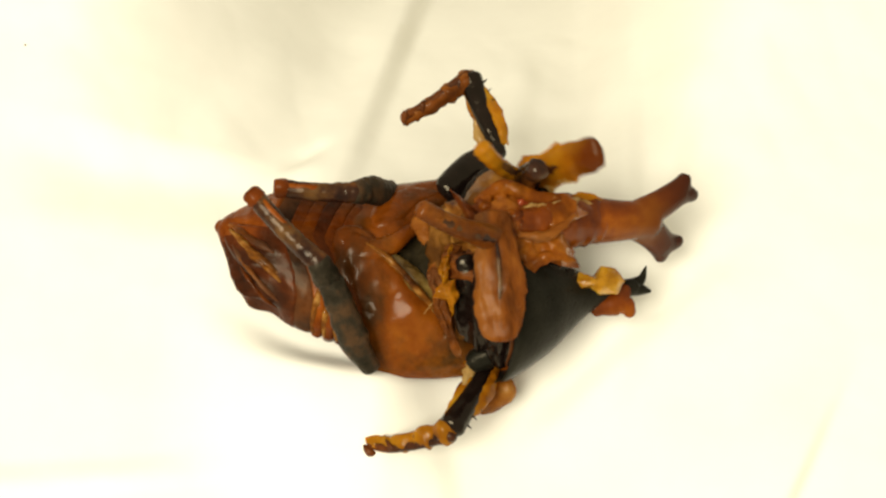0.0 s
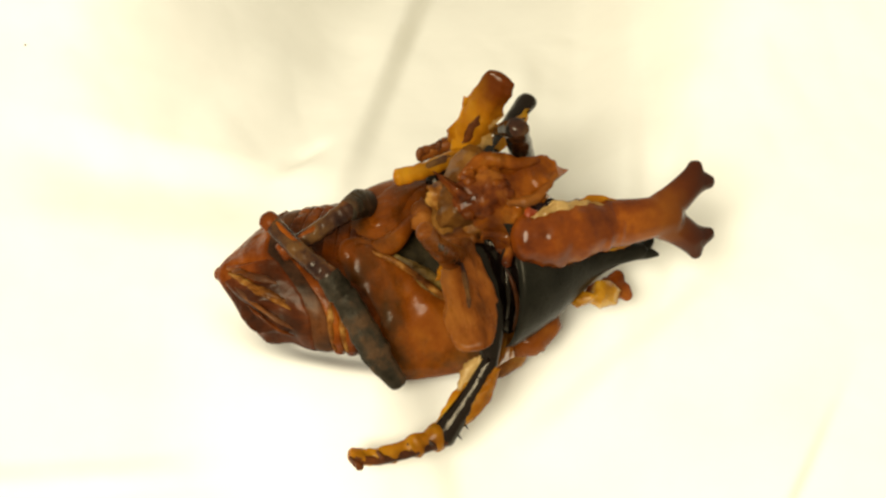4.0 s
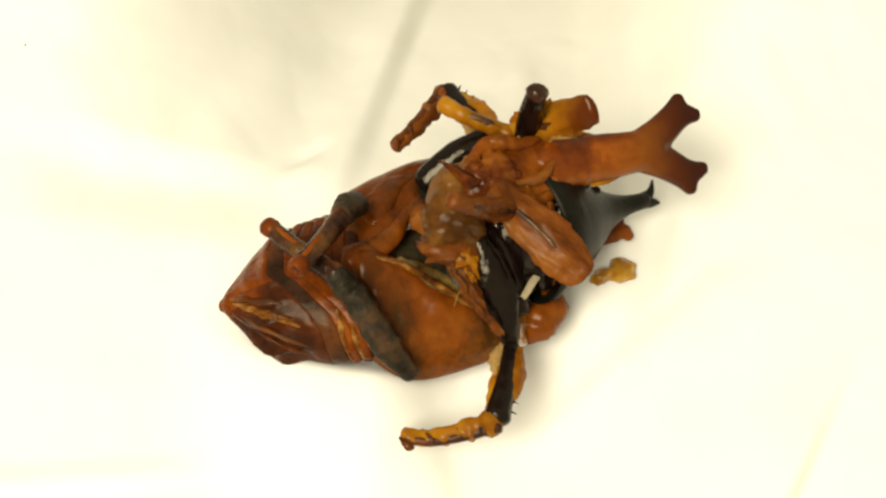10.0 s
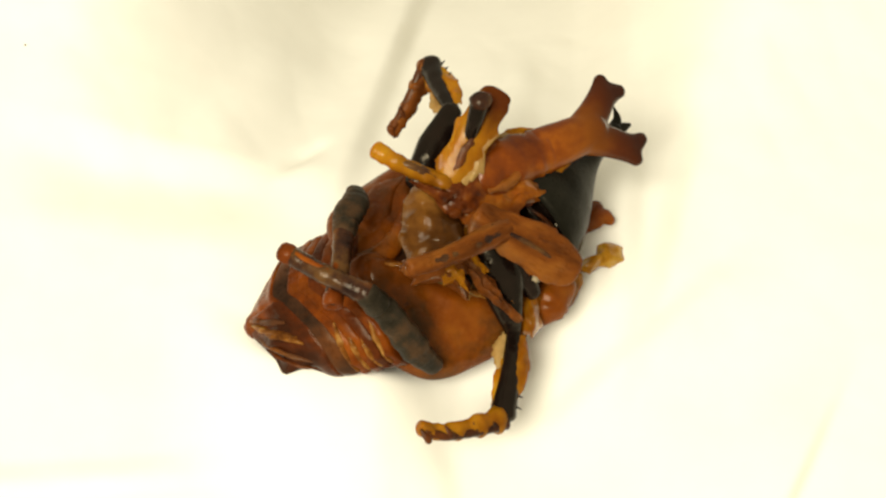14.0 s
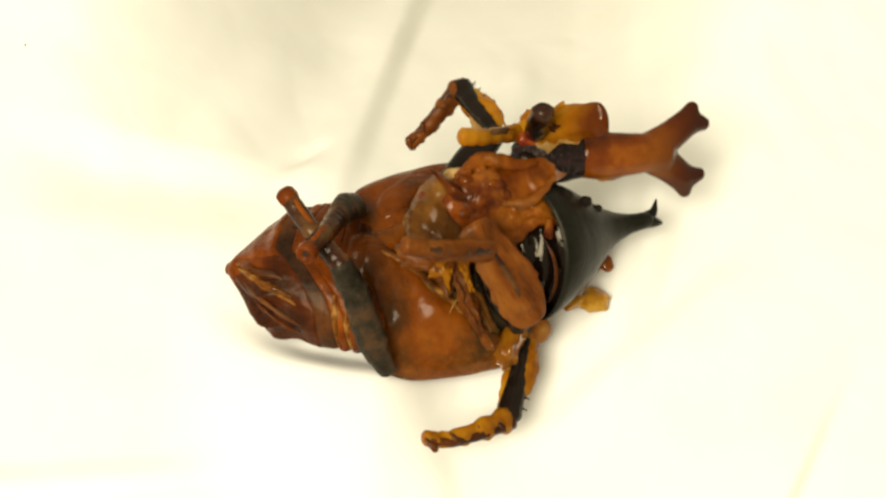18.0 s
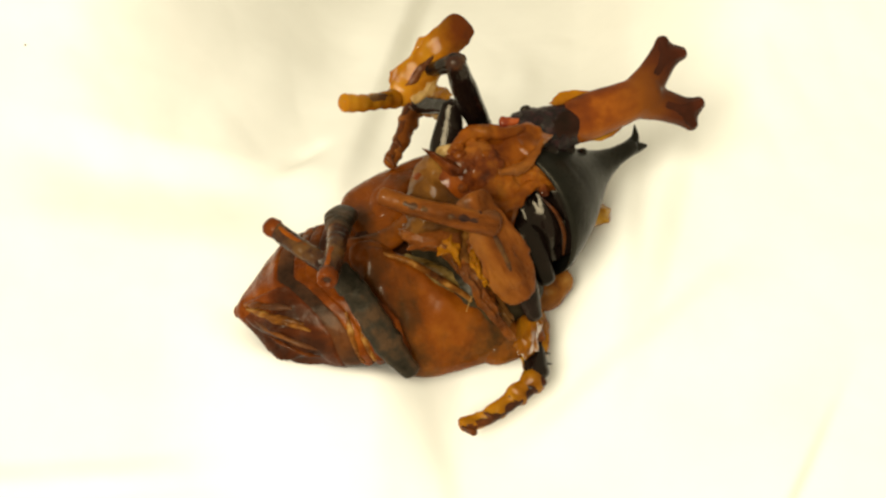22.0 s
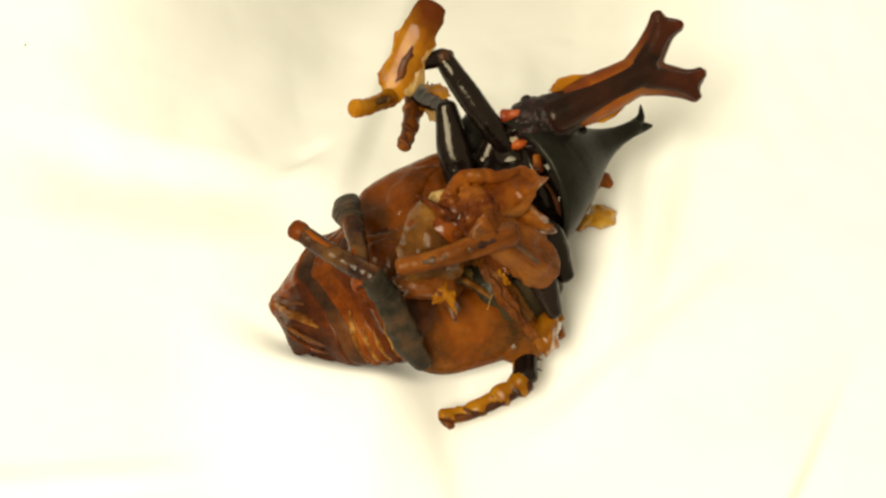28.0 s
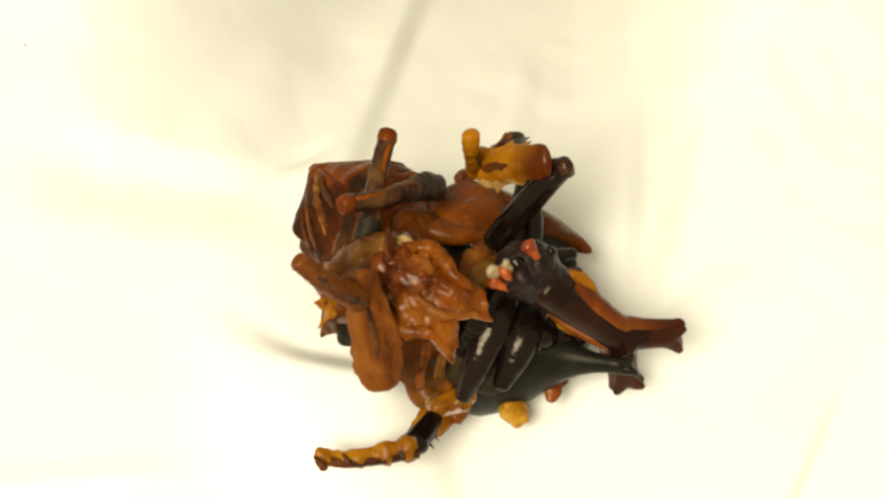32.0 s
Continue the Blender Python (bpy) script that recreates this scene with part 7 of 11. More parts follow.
    walk(MOVE['fore_femur'], [
        (0,pose(0.02744,0.00614,0.02000,132.3,-67.3,-81.3)), (0.5,pose(0.02766,0.00687,0.02000,-177.4,-67.6,-121.1)), (1,pose(0.02792,0.00760,0.02000,136.6,-59.8,-79.9)),
        (1.5,pose(0.02959,0.00827,0.02000,123.7,-49.8,-83.7)), (2,pose(0.03150,0.00875,0.02000,129.1,-77.8,-85.2)), (2.5,pose(0.03036,0.00794,0.02000,144.2,-55.9,-105.3)),
        (3,pose(0.02924,0.00712,0.02000,142.6,-76.9,-96.6)), (3.5,pose(0.02938,0.00728,0.02000,167.0,-73.2,-114.0)), (5.5,pose(0.03020,0.00790,0.02000,-129.1,-70.9,-165.1)),
        (6,pose(0.03047,0.00804,0.02000,-174.3,-87.5,-119.1)), (6.5,pose(0.03038,0.00799,0.02000,-101.5,-67.8,-178.7)), (7,pose(0.03029,0.00794,0.02000,-173.2,-66.3,-109.8)),
        (7.5,pose(0.03035,0.00974,0.02000,-96.4,-73.1,176.5)), (8,pose(0.03032,0.01157,0.02000,158.8,-70.9,-87.1)), (8.5,pose(0.03115,0.00936,0.02000,-101.5,-75.3,176.6)),
        (9,pose(0.03182,0.00708,0.02000,-72.9,-82.3,146.9)), (9.5,pose(0.03159,0.00691,0.02000,-75.8,-74.2,154.3)), (10,pose(0.03138,0.00674,0.02000,151.8,-85.3,-81.0)),
        (10.5,pose(0.03031,0.00721,0.02000,-148.9,-57.3,-128.5)), (11,pose(0.02932,0.00759,0.02000,157.3,-68.3,-80.9)), (11.5,pose(0.02809,0.00938,0.02000,123.8,-51.0,-71.9)),
        (12,pose(0.02718,0.01138,0.02000,-104.4,-66.6,168.7)), (12.5,pose(0.02991,0.00998,0.02000,142.7,-52.8,-95.4)), (13,pose(0.03261,0.00849,0.02000,155.7,-75.8,-108.6)),
        (13.5,pose(0.03036,0.00861,0.02000,-95.6,-64.5,159.8)), (14,pose(0.02835,0.00912,0.02000,-158.7,-70.5,-134.8)), (14.5,pose(0.03015,0.00988,0.02000,-122.5,-59.6,-160.5)),
        (15,pose(0.03201,0.01060,0.02000,-115.7,-73.5,-167.3)), (15.5,pose(0.03140,0.01075,0.02000,-86.3,-36.0,-164.1)), (17.5,pose(0.03015,0.01138,0.02000,-34.1,-33.9,136.6)),
        (18,pose(0.03011,0.01161,0.02000,-173.4,-71.5,-103.6)), (18.5,pose(0.02720,0.01184,0.02000,-125.3,-81.5,-150.6)), (19,pose(0.02439,0.01177,0.02000,-5.8,-86.7,89.3)),
        (19.5,pose(0.02676,0.01239,0.02000,-95.4,-72.9,-170.7)), (20,pose(0.02912,0.01310,0.02000,163.2,-71.8,-77.9)), (20.5,pose(0.02683,0.01076,0.02000,-100.7,-75.5,-171.9)),
        (21,pose(0.02449,0.00931,0.02000,-148.2,-80.1,-127.6)), (21.5,pose(0.02437,0.01192,0.02000,-57.2,-72.6,141.8)), (22,pose(0.02441,0.01455,0.02000,-67.4,-74.9,153.8)),
        (22.5,pose(0.02311,0.01127,0.02000,-17.4,-66.7,101.2)), (23,pose(0.02294,0.00810,0.02000,-4.5,-36.6,87.3)), (23.5,pose(0.02325,0.00847,0.02000,-162.9,-84.3,-115.6)),
        (24,pose(0.02360,0.00884,0.02000,-13.2,-68.3,95.3)), (24.5,pose(0.02357,0.00982,0.02000,42.9,-74.1,27.9)), (26.5,pose(0.02386,0.01386,0.02000,-96.7,-74.8,-179.9)),
        (27,pose(0.02404,0.01490,0.02000,-62.0,-65.9,151.2)), (27.5,pose(0.02411,0.01293,0.02000,-36.0,-51.7,128.8)), (28,pose(0.02405,0.01101,0.02000,-24.3,-29.4,112.5)),
        (28.5,pose(0.02342,0.01061,0.02000,-20.4,-32.1,107.2)), (29,pose(0.02294,0.01018,0.02000,-25.3,-28.1,122.1)), (29.5,pose(0.02308,0.01048,0.02000,47.3,-82.4,21.0)),
        (30,pose(0.02325,0.01083,0.02000,-28.8,-48.5,116.1)), (30.5,pose(0.02002,0.01281,0.02000,89.1,-74.0,-20.4)), (31,pose(0.02126,0.00957,0.02000,-8.0,-71.7,90.0)),
        (31.5,pose(0.01740,0.00666,0.02000,35.3,-60.1,44.5)), (32,pose(0.01364,0.00513,0.02000,24.5,-49.0,65.8))])
    walk(MOVE['fore_sheath'], [
        (0,pose(0.03698,0.00436,0.03300,-42.5,47.1,171.2)), (0.5,pose(0.02625,0.01720,0.03300,-18.3,56.9,-137.5)), (1,pose(0.03632,0.00269,0.03300,-61.6,48.2,148.0)),
        (1.5,pose(0.03561,0.00062,0.03300,-79.6,61.3,124.4)), (2,pose(0.03756,0.01364,0.03300,-49.2,55.5,163.3)), (2.5,pose(0.03387,0.00779,0.03300,-40.8,56.0,178.0)),
        (3,pose(0.03253,0.01103,0.03300,-34.8,48.1,-171.5)), (3.5,pose(0.02909,0.01268,0.03300,-31.7,59.1,-160.8)), (5.5,pose(0.02460,0.01698,0.03300,-26.4,64.0,-150.4)),
        (6,pose(0.04005,0.01706,0.03300,-48.7,47.6,166.1)), (6.5,pose(0.02255,0.01690,0.03300,4.8,77.7,-119.4)), (7,pose(0.03334,0.00431,0.03300,-57.0,51.1,151.8)),
        (7.5,pose(0.02837,0.02180,0.03300,-32.1,62.1,-165.4)), (8,pose(0.03617,0.00647,0.03300,-53.1,40.5,143.3)), (8.5,pose(0.03179,0.02097,0.03300,-43.8,74.4,172.4)),
        (9,pose(0.03541,0.00492,0.03300,-35.7,43.0,177.3)), (9.5,pose(0.03168,0.01994,0.03300,-37.1,67.0,-172.0)), (10,pose(0.03881,0.00228,0.03300,-50.6,43.0,150.0)),
        (10.5,pose(0.03562,0.01010,0.03300,-33.0,30.6,178.5)), (11,pose(0.03832,0.00219,0.03300,-44.2,38.6,147.3)), (11.5,pose(0.03418,0.00434,0.03300,-58.2,61.3,138.2)),
        (12,pose(0.02968,0.01237,0.03300,-57.4,54.7,140.8)), (12.5,pose(0.03464,0.00207,0.03300,-45.8,64.8,159.7)), (13,pose(0.02930,0.00473,0.03300,-82.2,68.7,122.3)),
        (13.5,pose(0.02716,0.02302,0.03300,15.4,33.3,-109.7)), (14,pose(0.02788,0.00674,0.03300,-13.6,27.3,-151.0)), (14.5,pose(0.02991,0.02244,0.03300,-4.1,22.8,-128.6)),
        (14.73,pose(0.03407,0.01642,0.03300,-15.3,44.5,-171.4)), (15,pose(0.03824,0.01040,0.03300,-49.3,50.6,126.7)), (15.5,pose(0.02052,0.02010,0.03300,70.1,85.8,-77.7)),
        (17.5,pose(0.02040,0.02715,0.03300,-38.4,54.2,-171.2)), (18,pose(0.03763,0.00623,0.03300,-48.7,39.4,154.0)), (18.5,pose(0.02905,0.02098,0.03300,-18.0,20.6,-142.9)),
        (19,pose(0.02462,0.01365,0.03300,-20.5,-6.0,-131.3)), (19.5,pose(0.02462,0.02176,0.03300,-18.6,26.1,-125.5)), (20,pose(0.03269,0.01498,0.03300,-37.8,26.9,170.6)),
        (20.5,pose(0.02595,0.02086,0.03300,-13.6,22.4,-131.8)), (21,pose(0.02965,0.01767,0.03300,-26.7,-1.1,-154.8)), (21.5,pose(0.02412,0.02549,0.03300,-19.9,30.6,-136.8)),
        (22,pose(0.02450,0.02456,0.03300,-25.7,20.1,-152.5)), (22.5,pose(0.02663,0.01400,0.03300,-36.3,15.1,157.0)), (23,pose(0.02767,0.02543,0.03300,-32.4,32.3,-169.1)),
        (23.5,pose(0.02295,0.01748,0.03300,-45.9,52.6,176.4)), (24,pose(0.02605,0.00996,0.03300,-47.2,45.5,165.8)), (24.5,pose(0.03149,0.01719,0.03300,-73.8,61.0,135.0)),
        (26.5,pose(0.01926,0.02417,0.03300,-17.5,68.4,-142.0)), (27,pose(0.02072,0.02716,0.03300,-41.7,56.7,-169.7)), (27.5,pose(0.01997,0.00853,0.03300,-44.4,30.9,162.5)),
        (28,pose(0.01887,0.02975,0.03300,-13.8,30.9,-137.5)), (28.5,pose(0.01676,0.02806,0.03300,-16.4,6.2,-131.1)), (29,pose(0.01452,0.02719,0.03300,-17.0,30.1,-128.8)),
        (29.5,pose(0.02972,0.02130,0.03300,-35.2,7.3,-178.0)), (30,pose(0.01931,0.02874,0.03300,-24.2,26.0,-139.7)), (30.5,pose(0.02366,0.01980,0.03300,-34.9,29.1,-161.4)),
        (31,pose(0.01958,0.02682,0.03300,-32.7,32.7,-146.5)), (31.5,pose(0.01988,0.01875,0.03300,-36.5,41.0,-149.8)), (32,pose(0.01522,0.01341,0.03300,-47.4,44.6,-167.9))])
    walk(MOVE['fore_tarsus'], [
        (0,pose(0.02690,0.00592,0.02200,-56.2,-59.4,-175.0)), (0.5,pose(0.02021,0.01166,0.02043,-46.9,-29.7,-160.8)), (1,pose(0.02784,0.00799,0.02182,-36.7,-60.2,167.4)),
        (1.5,pose(0.03154,0.00656,0.01984,-57.3,-58.8,-171.3)), (2,pose(0.02943,0.01608,0.02063,-33.5,-14.9,149.1)), (2.5,pose(0.02549,0.00809,0.02056,-32.9,-8.8,158.5)),
        (3,pose(0.02262,0.00955,0.02184,-33.0,-6.1,164.9)), (3.5,pose(0.02181,0.01015,0.02013,-32.7,-8.2,-175.6)), (5.5,pose(0.01889,0.01374,0.01951,-29.9,1.4,-163.2)),
        (6,pose(0.03024,0.01949,0.02192,-33.2,-2.0,160.8)), (6.5,pose(0.02098,0.01411,0.01835,-29.1,-17.9,-151.5)), (7,pose(0.02505,0.00876,0.02133,-25.4,-49.5,139.6)),
        (7.5,pose(0.02158,0.02003,0.01974,-38.5,-2.7,175.6)), (8,pose(0.02703,0.01330,0.02326,-37.1,-29.5,159.7)), (8.5,pose(0.02780,0.02150,0.01855,-38.4,-14.9,-170.4)),
        (9,pose(0.02445,0.00543,0.02277,-26.3,-15.9,136.5)), (9.5,pose(0.02587,0.01912,0.01919,-33.6,1.7,166.2)), (10,pose(0.02930,0.00776,0.02277,-31.6,-14.3,138.7)),
        (10.5,pose(0.02272,0.01044,0.02536,-35.8,-18.0,176.5)), (11,pose(0.02845,0.00851,0.02364,-46.9,-40.0,-155.5)), (11.5,pose(0.02880,0.00915,0.01985,-53.2,-43.1,-136.5)),
        (12,pose(0.02296,0.01785,0.02076,-52.5,-43.9,-133.5)), (12.5,pose(0.02866,0.00429,0.01943,-42.6,-61.2,-163.6)), (13,pose(0.02639,0.00933,0.01902,-19.7,-77.3,142.8)),
        (13.5,pose(0.02292,0.01122,0.02477,-39.7,-2.2,157.8)), (14,pose(0.01622,0.00029,0.02613,-29.7,-17.1,127.7)), (14.5,pose(0.02128,0.01164,0.02718,-34.2,-9.7,171.5)),
        (15,pose(0.03254,0.01804,0.02142,-50.9,-45.4,-173.3)), (15.5,pose(0.02075,0.01904,0.01804,-50.4,-26.6,-129.6)), (17.5,pose(0.01173,0.02581,0.02083,-39.5,-16.7,-137.5)),
        (18,pose(0.02720,0.01132,0.02349,-33.9,-31.4,-162.0)), (18.5,pose(0.01785,0.01252,0.02773,-37.2,-27.9,-165.0)), (18.73,pose(0.01631,0.00748,0.03115,-16.0,-8.3,156.3)),
        (19,pose(0.01477,0.00244,0.03457,-10.6,19.2,124.8)), (19.5,pose(0.01679,0.01079,0.02641,-24.4,14.8,154.8)), (20,pose(0.01949,0.01717,0.02621,-23.8,7.0,119.0)),
        (20.5,pose(0.01670,0.01052,0.02729,-29.6,17.5,158.1)), (21,pose(0.01608,0.01128,0.03330,-32.1,7.0,128.5)), (21.5,pose(0.01471,0.01666,0.02536,-34.5,-26.5,-166.3)),
        (22,pose(0.01200,0.01806,0.02785,-42.3,-39.3,-160.1)), (22.27,pose(0.01265,0.01885,0.02847,-97.6,-81.0,-159.1)), (22.5,pose(0.01330,0.01965,0.02908,95.8,-52.7,-44.0)),
        (22.73,pose(0.01426,0.02134,0.02704,-174.0,-75.2,-112.4)), (23,pose(0.01522,0.02304,0.02499,-102.7,-47.6,-161.5)), (23.5,pose(0.01386,0.01805,0.02108,-81.9,-45.5,-160.2)),
        (24,pose(0.01587,0.01254,0.02230,-49.6,-43.3,176.5)), (24.5,pose(0.02634,0.02234,0.01989,-67.3,-50.6,-154.6)), (26.5,pose(0.01491,0.02077,0.01906,-60.8,-31.5,-139.7)),
        (27,pose(0.01261,0.02568,0.02047,-53.1,-38.0,-146.5)), (27.5,pose(0.00769,0.01239,0.02530,-53.2,-61.8,-162.0)), (28,pose(0.00938,0.02105,0.02531,-61.7,-42.1,-143.5)),
        (28.5,pose(0.00696,0.01682,0.03137,-65.5,-48.3,-135.2)), (29,pose(0.00639,0.01708,0.02548,-59.5,-41.4,-134.3)), (29.5,pose(0.01485,0.02078,0.03110,-45.7,-48.2,-163.1)),
        (30,pose(0.00904,0.02002,0.02642,-61.3,-41.9,-128.8)), (30.5,pose(0.01124,0.01561,0.02571,-69.1,-55.9,-120.2)), (31,pose(0.00905,0.01987,0.02489,-71.1,-51.0,-112.4)),
        (31.5,pose(0.01010,0.01305,0.02316,-78.3,-64.9,-110.0)), (32,pose(0.00478,0.01117,0.02247,-123.0,-82.3,-78.0))])
    walk(MOVE['head'], [
        (0,pose(0.02981,-0.00047,0.02107,60.8,20.3,13.1)), (0.5,pose(0.02874,-0.00487,0.02203,55.9,10.5,15.9)), (1,pose(0.03013,0.00002,0.02171,65.2,17.0,11.1)),
        (1.5,pose(0.02894,-0.00857,0.02148,50.1,11.9,8.2)), (2,pose(0.03000,0.00448,0.02128,42.8,11.3,-2.1)), (2.5,pose(0.03208,-0.00740,0.02081,46.4,12.4,19.9)),
        (3,pose(0.02820,0.00265,0.02171,62.4,21.9,9.2)), (3.5,pose(0.03073,-0.00691,0.02154,54.8,17.1,8.3)), (5.5,pose(0.02915,-0.00574,0.02136,37.4,0.4,-1.2)),
        (6,pose(0.02827,0.00503,0.02122,40.2,6.3,-8.4)), (6.5,pose(0.02999,-0.00076,0.02086,30.9,-0.0,-9.0)), (7,pose(0.02707,0.00014,0.02115,25.2,7.4,-5.3)),
        (7.5,pose(0.03411,0.00026,0.02084,33.9,12.5,0.1)), (8,pose(0.02726,0.00531,0.02141,43.9,12.2,1.3)), (8.5,pose(0.03311,-0.00246,0.02060,36.2,6.8,0.0)),
        (9,pose(0.03238,0.00416,0.02040,31.0,-4.5,-9.4)), (9.5,pose(0.03473,0.00169,0.02055,31.7,4.6,-8.7)), (10,pose(0.03093,0.00232,0.02072,31.1,-1.8,-10.5)),
        (10.5,pose(0.03406,-0.00024,0.02127,35.1,13.5,-3.8)), (11,pose(0.03050,0.00177,0.02206,36.6,13.9,-6.8)), (11.5,pose(0.03667,-0.00068,0.02141,36.6,25.6,3.7)),
        (12,pose(0.02932,0.01066,0.02172,32.4,15.9,1.4)), (12.5,pose(0.03671,-0.00200,0.02178,30.3,23.7,-4.8)), (13,pose(0.03099,0.00113,0.02185,26.9,5.8,-7.8)),
        (13.5,pose(0.03898,0.00405,0.02200,26.7,16.7,-4.8)), (14,pose(0.02391,0.00095,0.02239,22.2,5.9,-1.4)), (14.5,pose(0.03819,0.00389,0.02233,21.9,15.2,-11.3)),
        (15,pose(0.03241,0.00301,0.02228,14.3,8.6,-6.5)), (15.5,pose(0.03454,0.01065,0.02138,15.2,3.5,1.7)), (17.5,pose(0.03049,0.01027,0.02025,33.7,-8.5,3.5)),
        (18,pose(0.03125,0.00802,0.02028,49.5,10.8,2.1)), (18.5,pose(0.02840,-0.00132,0.02130,47.8,10.8,9.0)), (19,pose(0.02726,0.00814,0.02186,53.5,15.1,18.9)),
        (19.5,pose(0.03287,0.00586,0.02161,45.1,17.8,16.0)), (20,pose(0.02937,0.00795,0.02204,37.9,21.3,-1.5)), (20.5,pose(0.03366,0.00074,0.02090,38.8,19.9,9.6)),
        (21,pose(0.03129,0.00782,0.02047,34.2,-3.7,0.6)), (21.5,pose(0.03504,0.00556,0.02044,33.4,11.4,9.9)), (22,pose(0.03196,0.00918,0.02083,30.6,-5.0,2.0)),
        (22.5,pose(0.03167,0.00567,0.02094,34.3,7.9,4.3)), (23,pose(0.03042,0.00909,0.02118,36.8,5.6,0.5)), (23.5,pose(0.02872,0.01327,0.02156,37.3,11.5,5.8)),
        (24,pose(0.02981,0.00572,0.02213,34.9,14.0,5.6)), (24.5,pose(0.03330,0.00673,0.02203,40.3,26.3,1.6)), (26.5,pose(0.03116,0.00539,0.02099,34.0,11.6,8.8)),
        (27,pose(0.03055,0.01057,0.02082,32.4,-2.8,3.5)), (27.5,pose(0.01927,0.01417,0.02069,33.0,-3.8,5.7)), (28,pose(0.03063,0.01165,0.02055,30.8,-12.2,3.8)),
        (28.5,pose(0.03339,0.01773,0.02077,39.2,5.6,6.3)), (29,pose(0.02817,0.01068,0.02140,37.0,-0.8,10.8)), (29.5,pose(0.03274,0.01190,0.02099,42.2,9.5,12.0)),
        (30,pose(0.02936,0.01061,0.02101,40.8,3.4,9.7)), (30.5,pose(0.02772,0.00611,0.02268,49.4,24.6,7.9)), (31,pose(0.02754,0.00337,0.02331,52.4,29.4,21.5)),
        (31.5,pose(0.02775,-0.00497,0.02305,54.6,38.4,20.4)), (32,pose(0.02274,0.00129,0.02402,49.7,37.2,19.3))])
